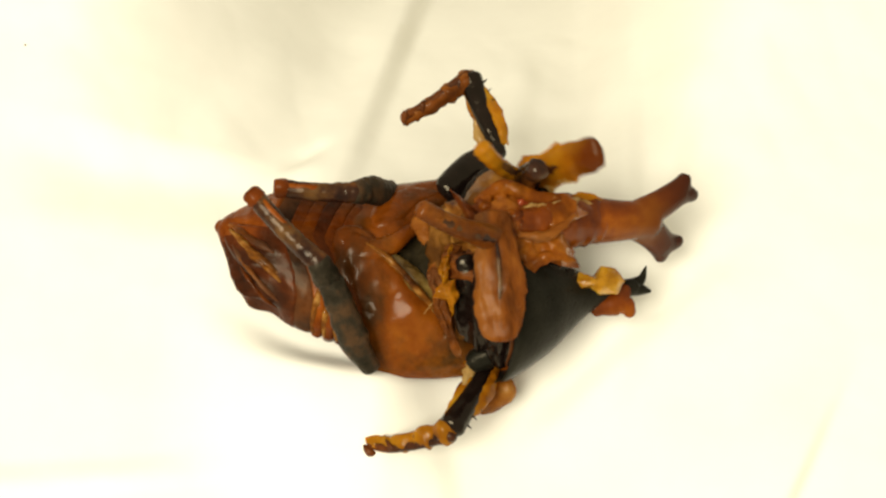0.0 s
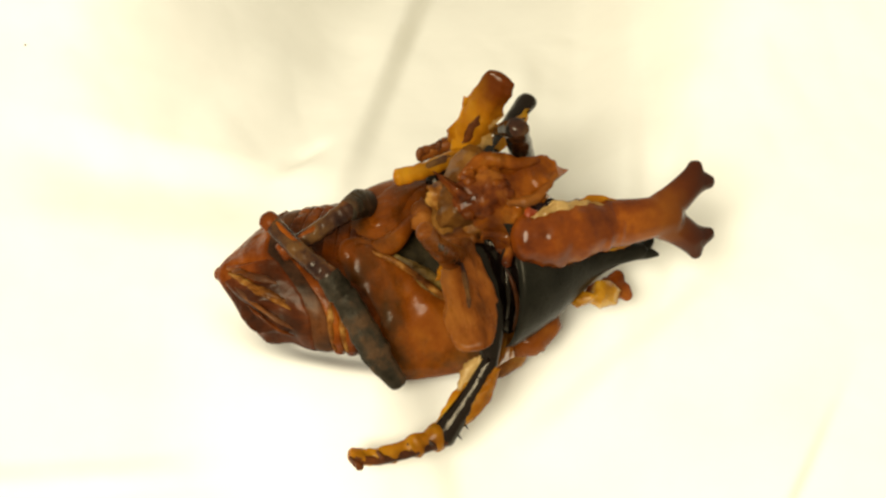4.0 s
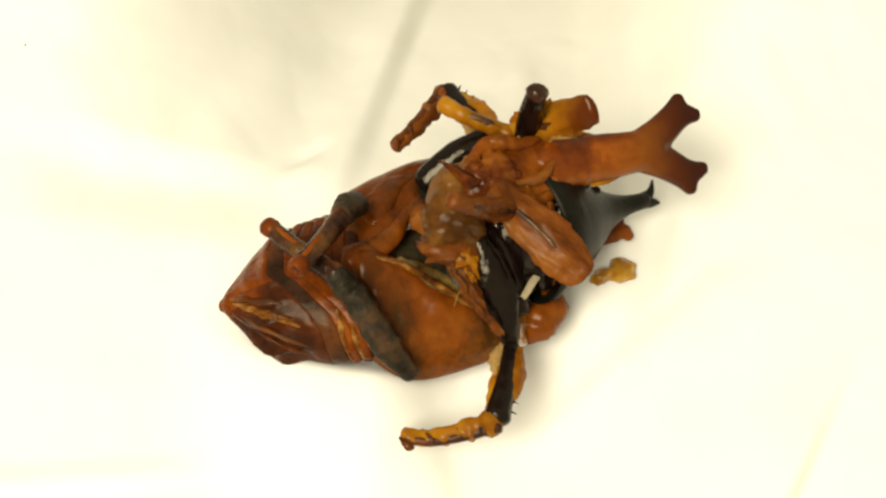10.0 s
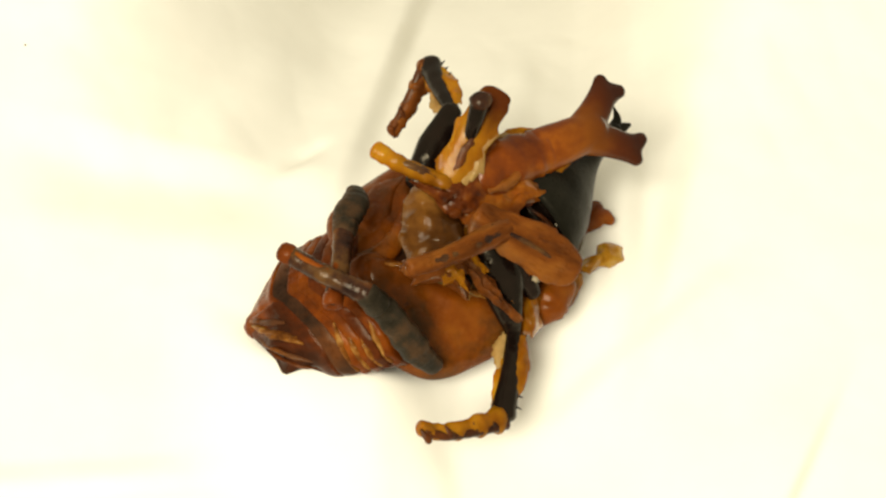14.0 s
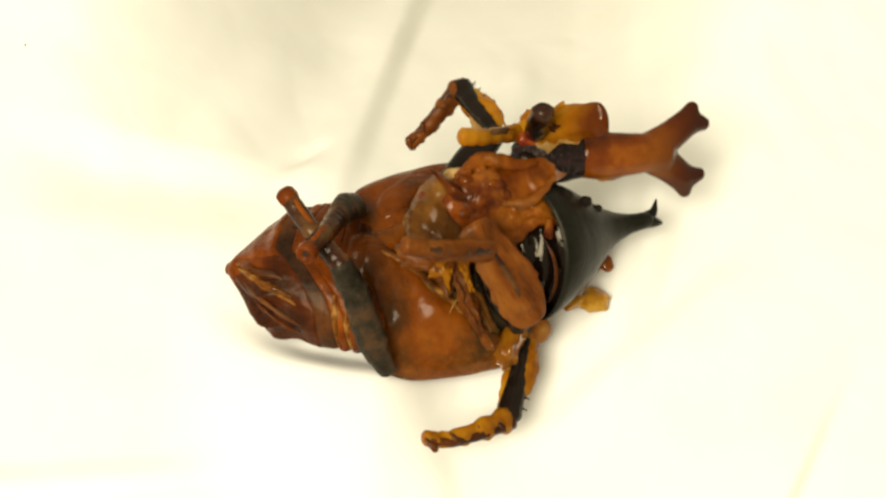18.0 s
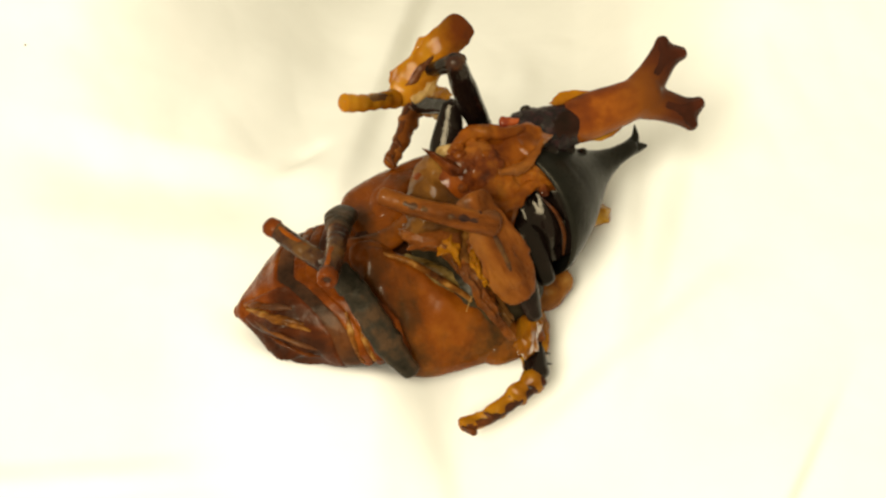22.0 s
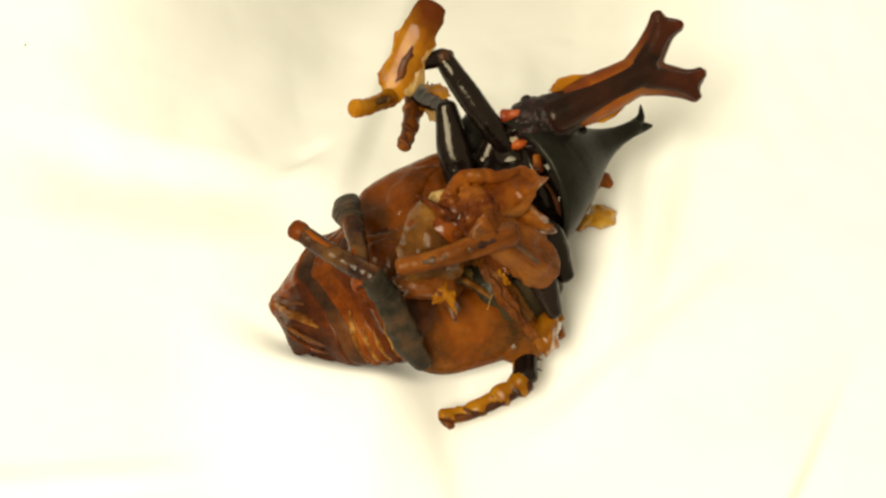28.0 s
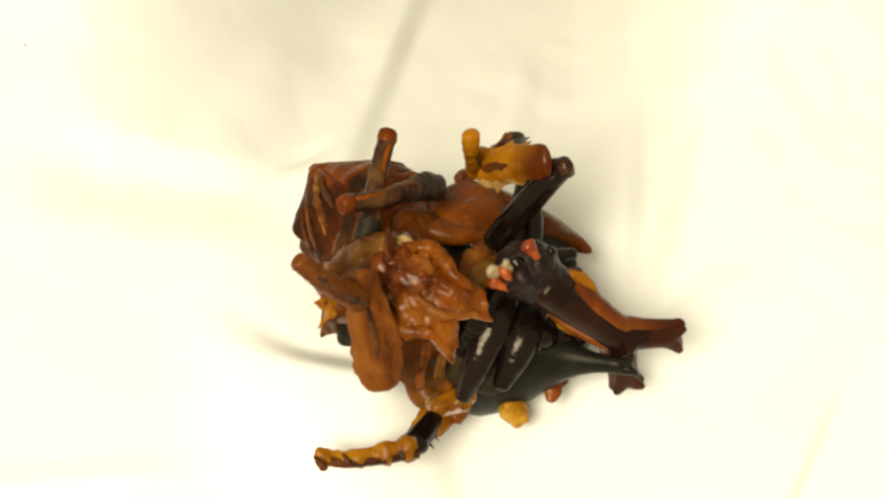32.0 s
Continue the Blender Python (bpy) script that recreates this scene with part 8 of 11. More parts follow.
    walk(MOVE['prothorax'], [
        (0,pose(0.03034,-0.00941,0.01300,25.2,9.8,13.1)), (0.5,pose(0.03004,-0.00943,0.01300,24.3,0.4,12.9)), (1,pose(0.02974,-0.00945,0.01300,25.0,8.9,7.1)),
        (1.5,pose(0.03013,-0.00806,0.01300,26.8,18.4,-1.5)), (2,pose(0.03087,-0.00674,0.01300,27.3,10.7,4.2)), (2.5,pose(0.03046,-0.00785,0.01300,26.6,9.7,4.4)),
        (3,pose(0.03008,-0.00898,0.01300,26.8,16.6,12.2)), (3.5,pose(0.03010,-0.00843,0.01300,26.1,12.2,2.2)), (5.5,pose(0.03072,-0.00630,0.01300,26.0,1.3,-1.0)),
        (6,pose(0.03101,-0.00580,0.01300,26.6,3.5,-4.2)), (6.5,pose(0.03188,-0.00508,0.01300,26.6,11.1,4.4)), (7,pose(0.03275,-0.00437,0.01300,26.7,14.3,6.5)),
        (7.5,pose(0.03149,-0.00403,0.01300,26.7,9.9,0.8)), (8,pose(0.03026,-0.00382,0.01300,26.6,-1.6,-0.5)), (8.5,pose(0.03238,-0.00416,0.01300,28.1,11.1,-5.7)),
        (9,pose(0.03465,-0.00486,0.01300,26.6,15.9,12.9)), (9.5,pose(0.03483,-0.00452,0.01300,26.5,14.7,2.9)), (10,pose(0.03502,-0.00417,0.01300,28.0,18.1,6.3)),
        (10.5,pose(0.03420,-0.00479,0.01300,29.5,24.1,-6.1)), (11,pose(0.03365,-0.00549,0.01300,31.0,23.2,6.9)), (11.5,pose(0.03419,-0.00320,0.01300,32.0,29.1,0.1)),
        (12,pose(0.03514,-0.00094,0.01300,31.1,19.0,6.3)), (12.5,pose(0.03542,-0.00220,0.01300,29.9,22.8,-17.2)), (13,pose(0.03566,-0.00347,0.01300,30.6,18.4,7.9)),
        (13.5,pose(0.03500,-0.00252,0.01300,26.9,8.2,4.3)), (14,pose(0.03472,-0.00147,0.01300,21.5,-0.4,15.6)), (14.5,pose(0.03572,-0.00110,0.01300,26.9,13.8,-4.9)),
        (15,pose(0.03676,-0.00074,0.01300,21.7,4.9,17.7)), (15.5,pose(0.03570,-0.00077,0.01300,16.9,2.6,26.5)), (17.5,pose(0.03334,-0.00175,0.01300,17.2,-30.9,30.7)),
        (18,pose(0.03324,-0.00208,0.01300,29.1,18.2,14.7)), (18.5,pose(0.03265,-0.00172,0.01300,29.8,23.6,11.0)), (19,pose(0.03215,-0.00141,0.01300,27.1,10.4,25.2)),
        (19.5,pose(0.03317,-0.00160,0.01300,24.2,10.6,30.2)), (20,pose(0.03421,-0.00175,0.01300,28.6,29.9,11.2)), (20.5,pose(0.03428,0.00012,0.01300,30.7,29.8,-3.1)),
        (21,pose(0.03557,0.00206,0.01300,30.2,16.4,21.3)), (21.5,pose(0.03517,0.00278,0.01300,30.4,24.0,9.5)), (22,pose(0.03483,0.00351,0.01300,26.8,10.0,19.1)),
        (22.5,pose(0.03375,0.00240,0.01300,27.2,18.2,20.1)), (23,pose(0.03347,0.00122,0.01300,27.7,18.5,21.2)), (23.5,pose(0.03352,0.00083,0.01300,23.1,1.1,30.3)),
        (24,pose(0.03359,0.00043,0.01300,26.0,19.1,20.7)), (24.5,pose(0.03351,0.00120,0.01300,28.9,25.4,3.4)), (26.5,pose(0.03357,0.00441,0.01300,32.7,25.1,7.8)),
        (27,pose(0.03368,0.00524,0.01300,30.2,14.4,16.9)), (27.5,pose(0.03359,0.00649,0.01300,27.6,10.8,15.5)), (28,pose(0.03374,0.00778,0.01300,26.2,6.8,13.9)),
        (28.5,pose(0.03307,0.00747,0.01300,24.5,3.3,20.0)), (29,pose(0.03258,0.00712,0.01300,27.1,14.3,18.0)), (29.5,pose(0.03263,0.00586,0.01300,25.7,-1.2,18.3)),
        (30,pose(0.03290,0.00467,0.01300,27.8,16.5,20.4)), (30.5,pose(0.02834,0.00676,0.01300,26.4,28.5,-6.8)), (31,pose(0.02821,-0.00090,0.01100,41.0,-29.7,0.2)),
        (31.5,pose(0.02620,-0.00321,0.00950,59.9,-25.8,5.5)), (32,pose(0.02560,-0.00266,0.00800,62.1,-22.2,19.8))])
    walk(MOVE['fore_tibia'], [
        (0,pose(0.02836,0.00012,0.03458,77.3,57.1,68.6)), (0.5,pose(0.02455,0.00170,0.03460,72.0,38.9,100.6)), (1,pose(0.02932,-0.00023,0.03365,47.7,50.5,76.8)),
        (1.5,pose(0.03070,-0.00187,0.03207,37.6,48.5,70.4)), (2,pose(0.03178,0.00542,0.03544,35.1,46.9,87.1)), (2.5,pose(0.02803,-0.00059,0.03309,21.3,43.6,87.4)),
        (3,pose(0.02883,0.00356,0.03539,13.1,53.8,112.9)), (3.5,pose(0.02752,0.00310,0.03512,-8.6,50.9,111.7)), (5.5,pose(0.02521,0.00657,0.03493,-23.0,48.8,117.5)),
        (6,pose(0.03014,0.00745,0.03579,-44.2,40.4,72.5)), (6.5,pose(0.02442,0.00786,0.03463,-31.3,55.1,111.8)), (7,pose(0.02813,0.00197,0.03447,-56.8,60.0,92.0)),
        (7.5,pose(0.02577,0.01002,0.03512,-51.6,44.9,99.7)), (8,pose(0.03058,0.00641,0.03493,-66.8,61.3,94.4)), (8.5,pose(0.02715,0.00960,0.03528,-69.5,44.5,80.1)),
        (8.733,pose(0.02860,0.00892,0.03547,-60.7,69.8,125.5)), (9,pose(0.03005,0.00823,0.03566,18.8,69.6,-120.7)), (9.5,pose(0.02772,0.00878,0.03520,-91.2,46.4,89.0)),
        (10,pose(0.03158,0.00547,0.03575,175.7,83.2,19.8)), (10.5,pose(0.02498,0.00053,0.03329,-79.0,27.6,77.1)), (11,pose(0.03025,0.00181,0.03468,-88.7,58.4,69.7)),
        (11.5,pose(0.03119,-0.00006,0.03228,-64.1,46.1,93.8)), (12,pose(0.02104,0.01261,0.03451,-131.6,60.2,37.9)), (12.5,pose(0.02901,0.00048,0.03259,-122.4,67.4,60.2)),
        (13,pose(0.03137,0.00482,0.03532,-53.1,66.7,143.8)), (13.5,pose(0.02399,0.01096,0.03426,-100.5,56.3,84.5)), (14,pose(0.02463,0.00538,0.03489,-2.9,50.9,-146.8)),
        (14.27,pose(0.02362,0.00629,0.03426,-35.3,48.1,135.5)), (14.5,pose(0.02260,0.00721,0.03362,-42.3,27.7,78.3)), (15,pose(0.02764,0.00961,0.03515,-50.7,47.1,39.8)),
        (15.5,pose(0.01911,0.00725,0.02929,-19.6,26.1,82.7)), (17.5,pose(0.02062,0.02038,0.02882,-26.2,24.1,134.8)), (18,pose(0.02893,0.00673,0.03498,-131.4,67.4,55.7)),
        (18.5,pose(0.02517,0.01070,0.03563,-69.2,45.9,125.5)), (18.73,pose(0.02478,0.01169,0.03570,-27.0,39.1,-173.4)), (19,pose(0.02440,0.01268,0.03577,-10.7,11.2,-134.4)),
        (19.27,pose(0.02329,0.01216,0.03544,-16.0,40.7,-167.6)), (19.5,pose(0.02218,0.01165,0.03510,-54.4,58.0,131.5)), (20,pose(0.03016,0.00829,0.03501,-51.6,32.4,126.7)),
        (20.5,pose(0.02290,0.01021,0.03529,-56.2,50.6,127.0)), (21,pose(0.02284,0.00716,0.03557,-51.1,19.6,107.6)), (21.5,pose(0.02067,0.01483,0.03508,-55.1,51.6,118.4)),
        (22,pose(0.02072,0.01636,0.03526,-45.8,43.6,137.6)), (22.5,pose(0.02190,0.01741,0.03451,-35.0,45.8,176.2)), (23,pose(0.02353,0.02077,0.02943,-42.3,18.0,141.8)),
        (23.5,pose(0.02257,0.00706,0.03572,-51.8,40.8,117.1)), (24,pose(0.02306,0.01464,0.03468,-8.5,61.4,-140.3)), (24.5,pose(0.02739,0.01184,0.03520,-105.6,50.8,85.0)),
        (26.5,pose(0.01972,0.01385,0.03525,-80.1,52.3,112.1)), (27,pose(0.01839,0.01800,0.03443,-76.3,47.7,109.7)), (27.27,pose(0.01818,0.01928,0.03341,-18.9,52.4,-171.0)),
        (27.5,pose(0.01798,0.02056,0.03240,5.3,21.4,-122.2)), (28,pose(0.01878,0.02372,0.02776,-31.1,-2.2,176.5)), (28.5,pose(0.01946,0.02340,0.02839,-37.2,-20.6,-163.8)),
        (29,pose(0.01553,0.02198,0.02745,-35.4,-5.8,-167.8)), (29.27,pose(0.02029,0.01660,0.03156,-24.4,4.6,154.4)), (29.5,pose(0.02504,0.01123,0.03566,-22.0,19.6,117.1)),
        (30,pose(0.01864,0.02022,0.03184,-31.3,25.1,154.6)), (30.5,pose(0.02410,0.01129,0.03519,-37.4,33.9,145.8)), (31,pose(0.02126,0.01454,0.03500,-38.9,32.2,137.7)),
        (31.5,pose(0.02302,0.01218,0.03370,-31.1,35.6,163.2)), (32,pose(0.01790,0.01459,0.03192,-30.0,30.4,-164.4))])
    walk(MOVE['horn_skin'], [
        (0,pose(0.02981,-0.00047,0.02107,60.8,20.3,13.1)), (0.5,pose(0.02874,-0.00487,0.02203,55.9,10.5,15.9)), (1,pose(0.03013,0.00002,0.02171,65.2,17.0,11.1)),
        (1.5,pose(0.02894,-0.00857,0.02148,50.1,11.9,8.2)), (2,pose(0.03000,0.00448,0.02128,42.8,11.3,-2.1)), (2.5,pose(0.03208,-0.00740,0.02081,46.4,12.4,19.9)),
        (3,pose(0.02820,0.00265,0.02171,62.4,21.9,9.2)), (3.5,pose(0.03073,-0.00691,0.02154,54.8,17.1,8.3)), (5.5,pose(0.02915,-0.00574,0.02136,37.4,0.4,-1.2)),
        (6,pose(0.02827,0.00503,0.02122,40.2,6.3,-8.4)), (6.5,pose(0.02999,-0.00076,0.02086,30.9,-0.0,-9.0)), (7,pose(0.02707,0.00014,0.02115,25.2,7.4,-5.3)),
        (7.5,pose(0.03411,0.00026,0.02084,33.9,12.5,0.1)), (8,pose(0.02726,0.00531,0.02141,43.9,12.2,1.3)), (8.5,pose(0.03311,-0.00246,0.02060,36.2,6.8,0.0)),
        (9,pose(0.03238,0.00416,0.02040,31.0,-4.5,-9.4)), (9.5,pose(0.03473,0.00169,0.02055,31.7,4.6,-8.7)), (10,pose(0.03093,0.00232,0.02072,31.1,-1.8,-10.5)),
        (10.5,pose(0.03406,-0.00024,0.02127,35.1,13.5,-3.8)), (11,pose(0.03050,0.00177,0.02206,36.6,13.9,-6.8)), (11.5,pose(0.03667,-0.00068,0.02141,36.6,25.6,3.7)),
        (12,pose(0.02932,0.01066,0.02172,32.4,15.9,1.4)), (12.5,pose(0.03671,-0.00200,0.02178,30.3,23.7,-4.8)), (13,pose(0.03099,0.00113,0.02185,26.9,5.8,-7.8)),
        (13.5,pose(0.03898,0.00405,0.02200,26.7,16.7,-4.8)), (14,pose(0.02391,0.00095,0.02239,22.2,5.9,-1.4)), (14.5,pose(0.03819,0.00389,0.02233,21.9,15.2,-11.3)),
        (15,pose(0.03241,0.00301,0.02228,14.3,8.6,-6.5)), (15.5,pose(0.03454,0.01065,0.02138,15.2,3.5,1.7)), (17.5,pose(0.03049,0.01027,0.02025,33.7,-8.5,3.5)),
        (18,pose(0.03125,0.00802,0.02028,49.5,10.8,2.1)), (18.5,pose(0.02840,-0.00132,0.02130,47.8,10.8,9.0)), (19,pose(0.02726,0.00814,0.02186,53.5,15.1,18.9)),
        (19.5,pose(0.03287,0.00586,0.02161,45.1,17.8,16.0)), (20,pose(0.02937,0.00795,0.02204,37.9,21.3,-1.5)), (20.5,pose(0.03366,0.00074,0.02090,38.8,19.9,9.6)),
        (21,pose(0.03129,0.00782,0.02047,34.2,-3.7,0.6)), (21.5,pose(0.03504,0.00556,0.02044,33.4,11.4,9.9)), (22,pose(0.03196,0.00918,0.02083,30.6,-5.0,2.0)),
        (22.5,pose(0.03167,0.00567,0.02094,34.3,7.9,4.3)), (23,pose(0.03042,0.00909,0.02118,36.8,5.6,0.5)), (23.5,pose(0.02872,0.01327,0.02156,37.3,11.5,5.8)),
        (24,pose(0.02981,0.00572,0.02213,34.9,14.0,5.6)), (24.5,pose(0.03330,0.00673,0.02203,40.3,26.3,1.6)), (26.5,pose(0.03116,0.00539,0.02099,34.0,11.6,8.8)),
        (27,pose(0.03055,0.01057,0.02082,32.4,-2.8,3.5)), (27.5,pose(0.01927,0.01417,0.02069,33.0,-3.8,5.7)), (28,pose(0.03063,0.01165,0.02055,30.8,-12.2,3.8)),
        (28.5,pose(0.03339,0.01773,0.02077,39.2,5.6,6.3)), (29,pose(0.02817,0.01068,0.02140,37.0,-0.8,10.8)), (29.5,pose(0.03274,0.01190,0.02099,42.2,9.5,12.0)),
        (30,pose(0.02936,0.01061,0.02101,40.8,3.4,9.7)), (30.5,pose(0.02772,0.00611,0.02268,49.4,24.6,7.9)), (31,pose(0.02754,0.00337,0.02331,52.4,29.4,21.5)),
        (31.5,pose(0.02775,-0.00497,0.02305,54.6,38.4,20.4)), (32,pose(0.02274,0.00129,0.02402,49.7,37.2,19.3))])
    walk(MOVE['horn_core'], [
        (0,pose(0.02952,0.00018,0.02070,60.8,20.3,13.1)), (0.5,pose(0.02848,-0.00425,0.02159,55.9,10.5,15.9)), (1,pose(0.02990,0.00072,0.02139,65.2,17.0,11.1)),
        (1.5,pose(0.02875,-0.00798,0.02098,50.1,11.9,8.2)), (2,pose(0.02991,0.00503,0.02071,42.8,11.3,-2.1)), (2.5,pose(0.03177,-0.00690,0.02027,46.4,12.4,19.9)),
        (3,pose(0.02795,0.00333,0.02136,62.4,21.9,9.2)), (3.5,pose(0.03050,-0.00629,0.02110,54.8,17.1,8.3)), (5.5,pose(0.02915,-0.00525,0.02073,37.4,0.4,-1.2)),
        (6,pose(0.02828,0.00555,0.02061,40.2,6.3,-8.4)), (6.5,pose(0.03005,-0.00036,0.02017,30.9,-0.0,-9.0)), (7,pose(0.02701,0.00049,0.02043,25.2,7.4,-5.3)),
        (7.5,pose(0.03397,0.00070,0.02019,33.9,12.5,0.1)), (8,pose(0.02713,0.00587,0.02085,43.9,12.2,1.3)), (8.5,pose(0.03304,-0.00199,0.01995,36.2,6.8,0.0)),
        (9,pose(0.03250,0.00456,0.01971,31.0,-4.5,-9.4)), (9.5,pose(0.03473,0.00212,0.01987,31.7,4.6,-8.7)), (10,pose(0.03102,0.00272,0.02004,31.1,-1.8,-10.5)),
        (10.5,pose(0.03394,0.00023,0.02063,35.1,13.5,-3.8)), (11,pose(0.03040,0.00226,0.02144,36.6,13.9,-6.8)), (11.5,pose(0.03637,-0.00022,0.02083,36.6,25.6,3.7)),
        (12,pose(0.02913,0.01108,0.02107,32.4,15.9,1.4)), (12.5,pose(0.03646,-0.00158,0.02115,30.3,23.7,-4.8)), (13,pose(0.03096,0.00150,0.02114,26.9,5.8,-7.8)),
        (13.5,pose(0.03880,0.00442,0.02132,26.7,16.7,-4.8)), (14,pose(0.02384,0.00125,0.02165,22.2,5.9,-1.4)), (14.5,pose(0.03806,0.00423,0.02161,21.9,15.2,-11.3)),
        (15,pose(0.03232,0.00322,0.02151,14.3,8.6,-6.5)), (15.5,pose(0.03449,0.01086,0.02061,15.2,3.5,1.7)), (17.5,pose(0.03057,0.01072,0.01960,33.7,-8.5,3.5)),
        (18,pose(0.03113,0.00862,0.01977,49.5,10.8,2.1)), (18.5,pose(0.02821,-0.00075,0.02077,47.8,10.8,9.0)), (19,pose(0.02694,0.00871,0.02140,53.5,15.1,18.9)),
        (19.5,pose(0.03255,0.00636,0.02108,45.1,17.8,16.0)), (20,pose(0.02915,0.00844,0.02145,37.9,21.3,-1.5)), (20.5,pose(0.03337,0.00120,0.02032,38.8,19.9,9.6)),
        (21,pose(0.03130,0.00800,0.02021,34.2,-3.7,0.6)), (21.5,pose(0.03509,0.00547,0.02058,33.4,11.4,9.9)), (22,pose(0.03192,0.00884,0.02140,30.6,-5.0,2.0)),
        (22.5,pose(0.03185,0.00503,0.02189,34.3,7.9,4.3)), (23,pose(0.03054,0.00829,0.02225,36.8,5.6,0.5)), (23.5,pose(0.02902,0.01248,0.02261,37.3,11.5,5.8)),
        (24,pose(0.03015,0.00498,0.02320,34.9,14.0,5.6)), (24.5,pose(0.03378,0.00587,0.02295,40.3,26.3,1.6)), (26.5,pose(0.03150,0.00468,0.02209,34.0,11.6,8.8)),
        (27,pose(0.03054,0.00984,0.02196,32.4,-2.8,3.5)), (27.5,pose(0.01927,0.01343,0.02182,33.0,-3.8,5.7)), (28,pose(0.03043,0.01094,0.02168,30.8,-12.2,3.8)),
        (28.5,pose(0.03359,0.01689,0.02181,39.2,5.6,6.3)), (29,pose(0.02831,0.00988,0.02248,37.0,-0.8,10.8)), (29.5,pose(0.03309,0.01105,0.02197,42.2,9.5,12.0)),
        (30,pose(0.02957,0.00975,0.02203,40.8,3.4,9.7)), (30.5,pose(0.02822,0.00514,0.02348,49.4,24.6,7.9)), (31,pose(0.02830,0.00253,0.02403,52.4,29.4,21.5)),
        (31.5,pose(0.02859,-0.00583,0.02366,54.6,38.4,20.4)), (32,pose(0.02358,0.00049,0.02472,49.7,37.2,19.3))])
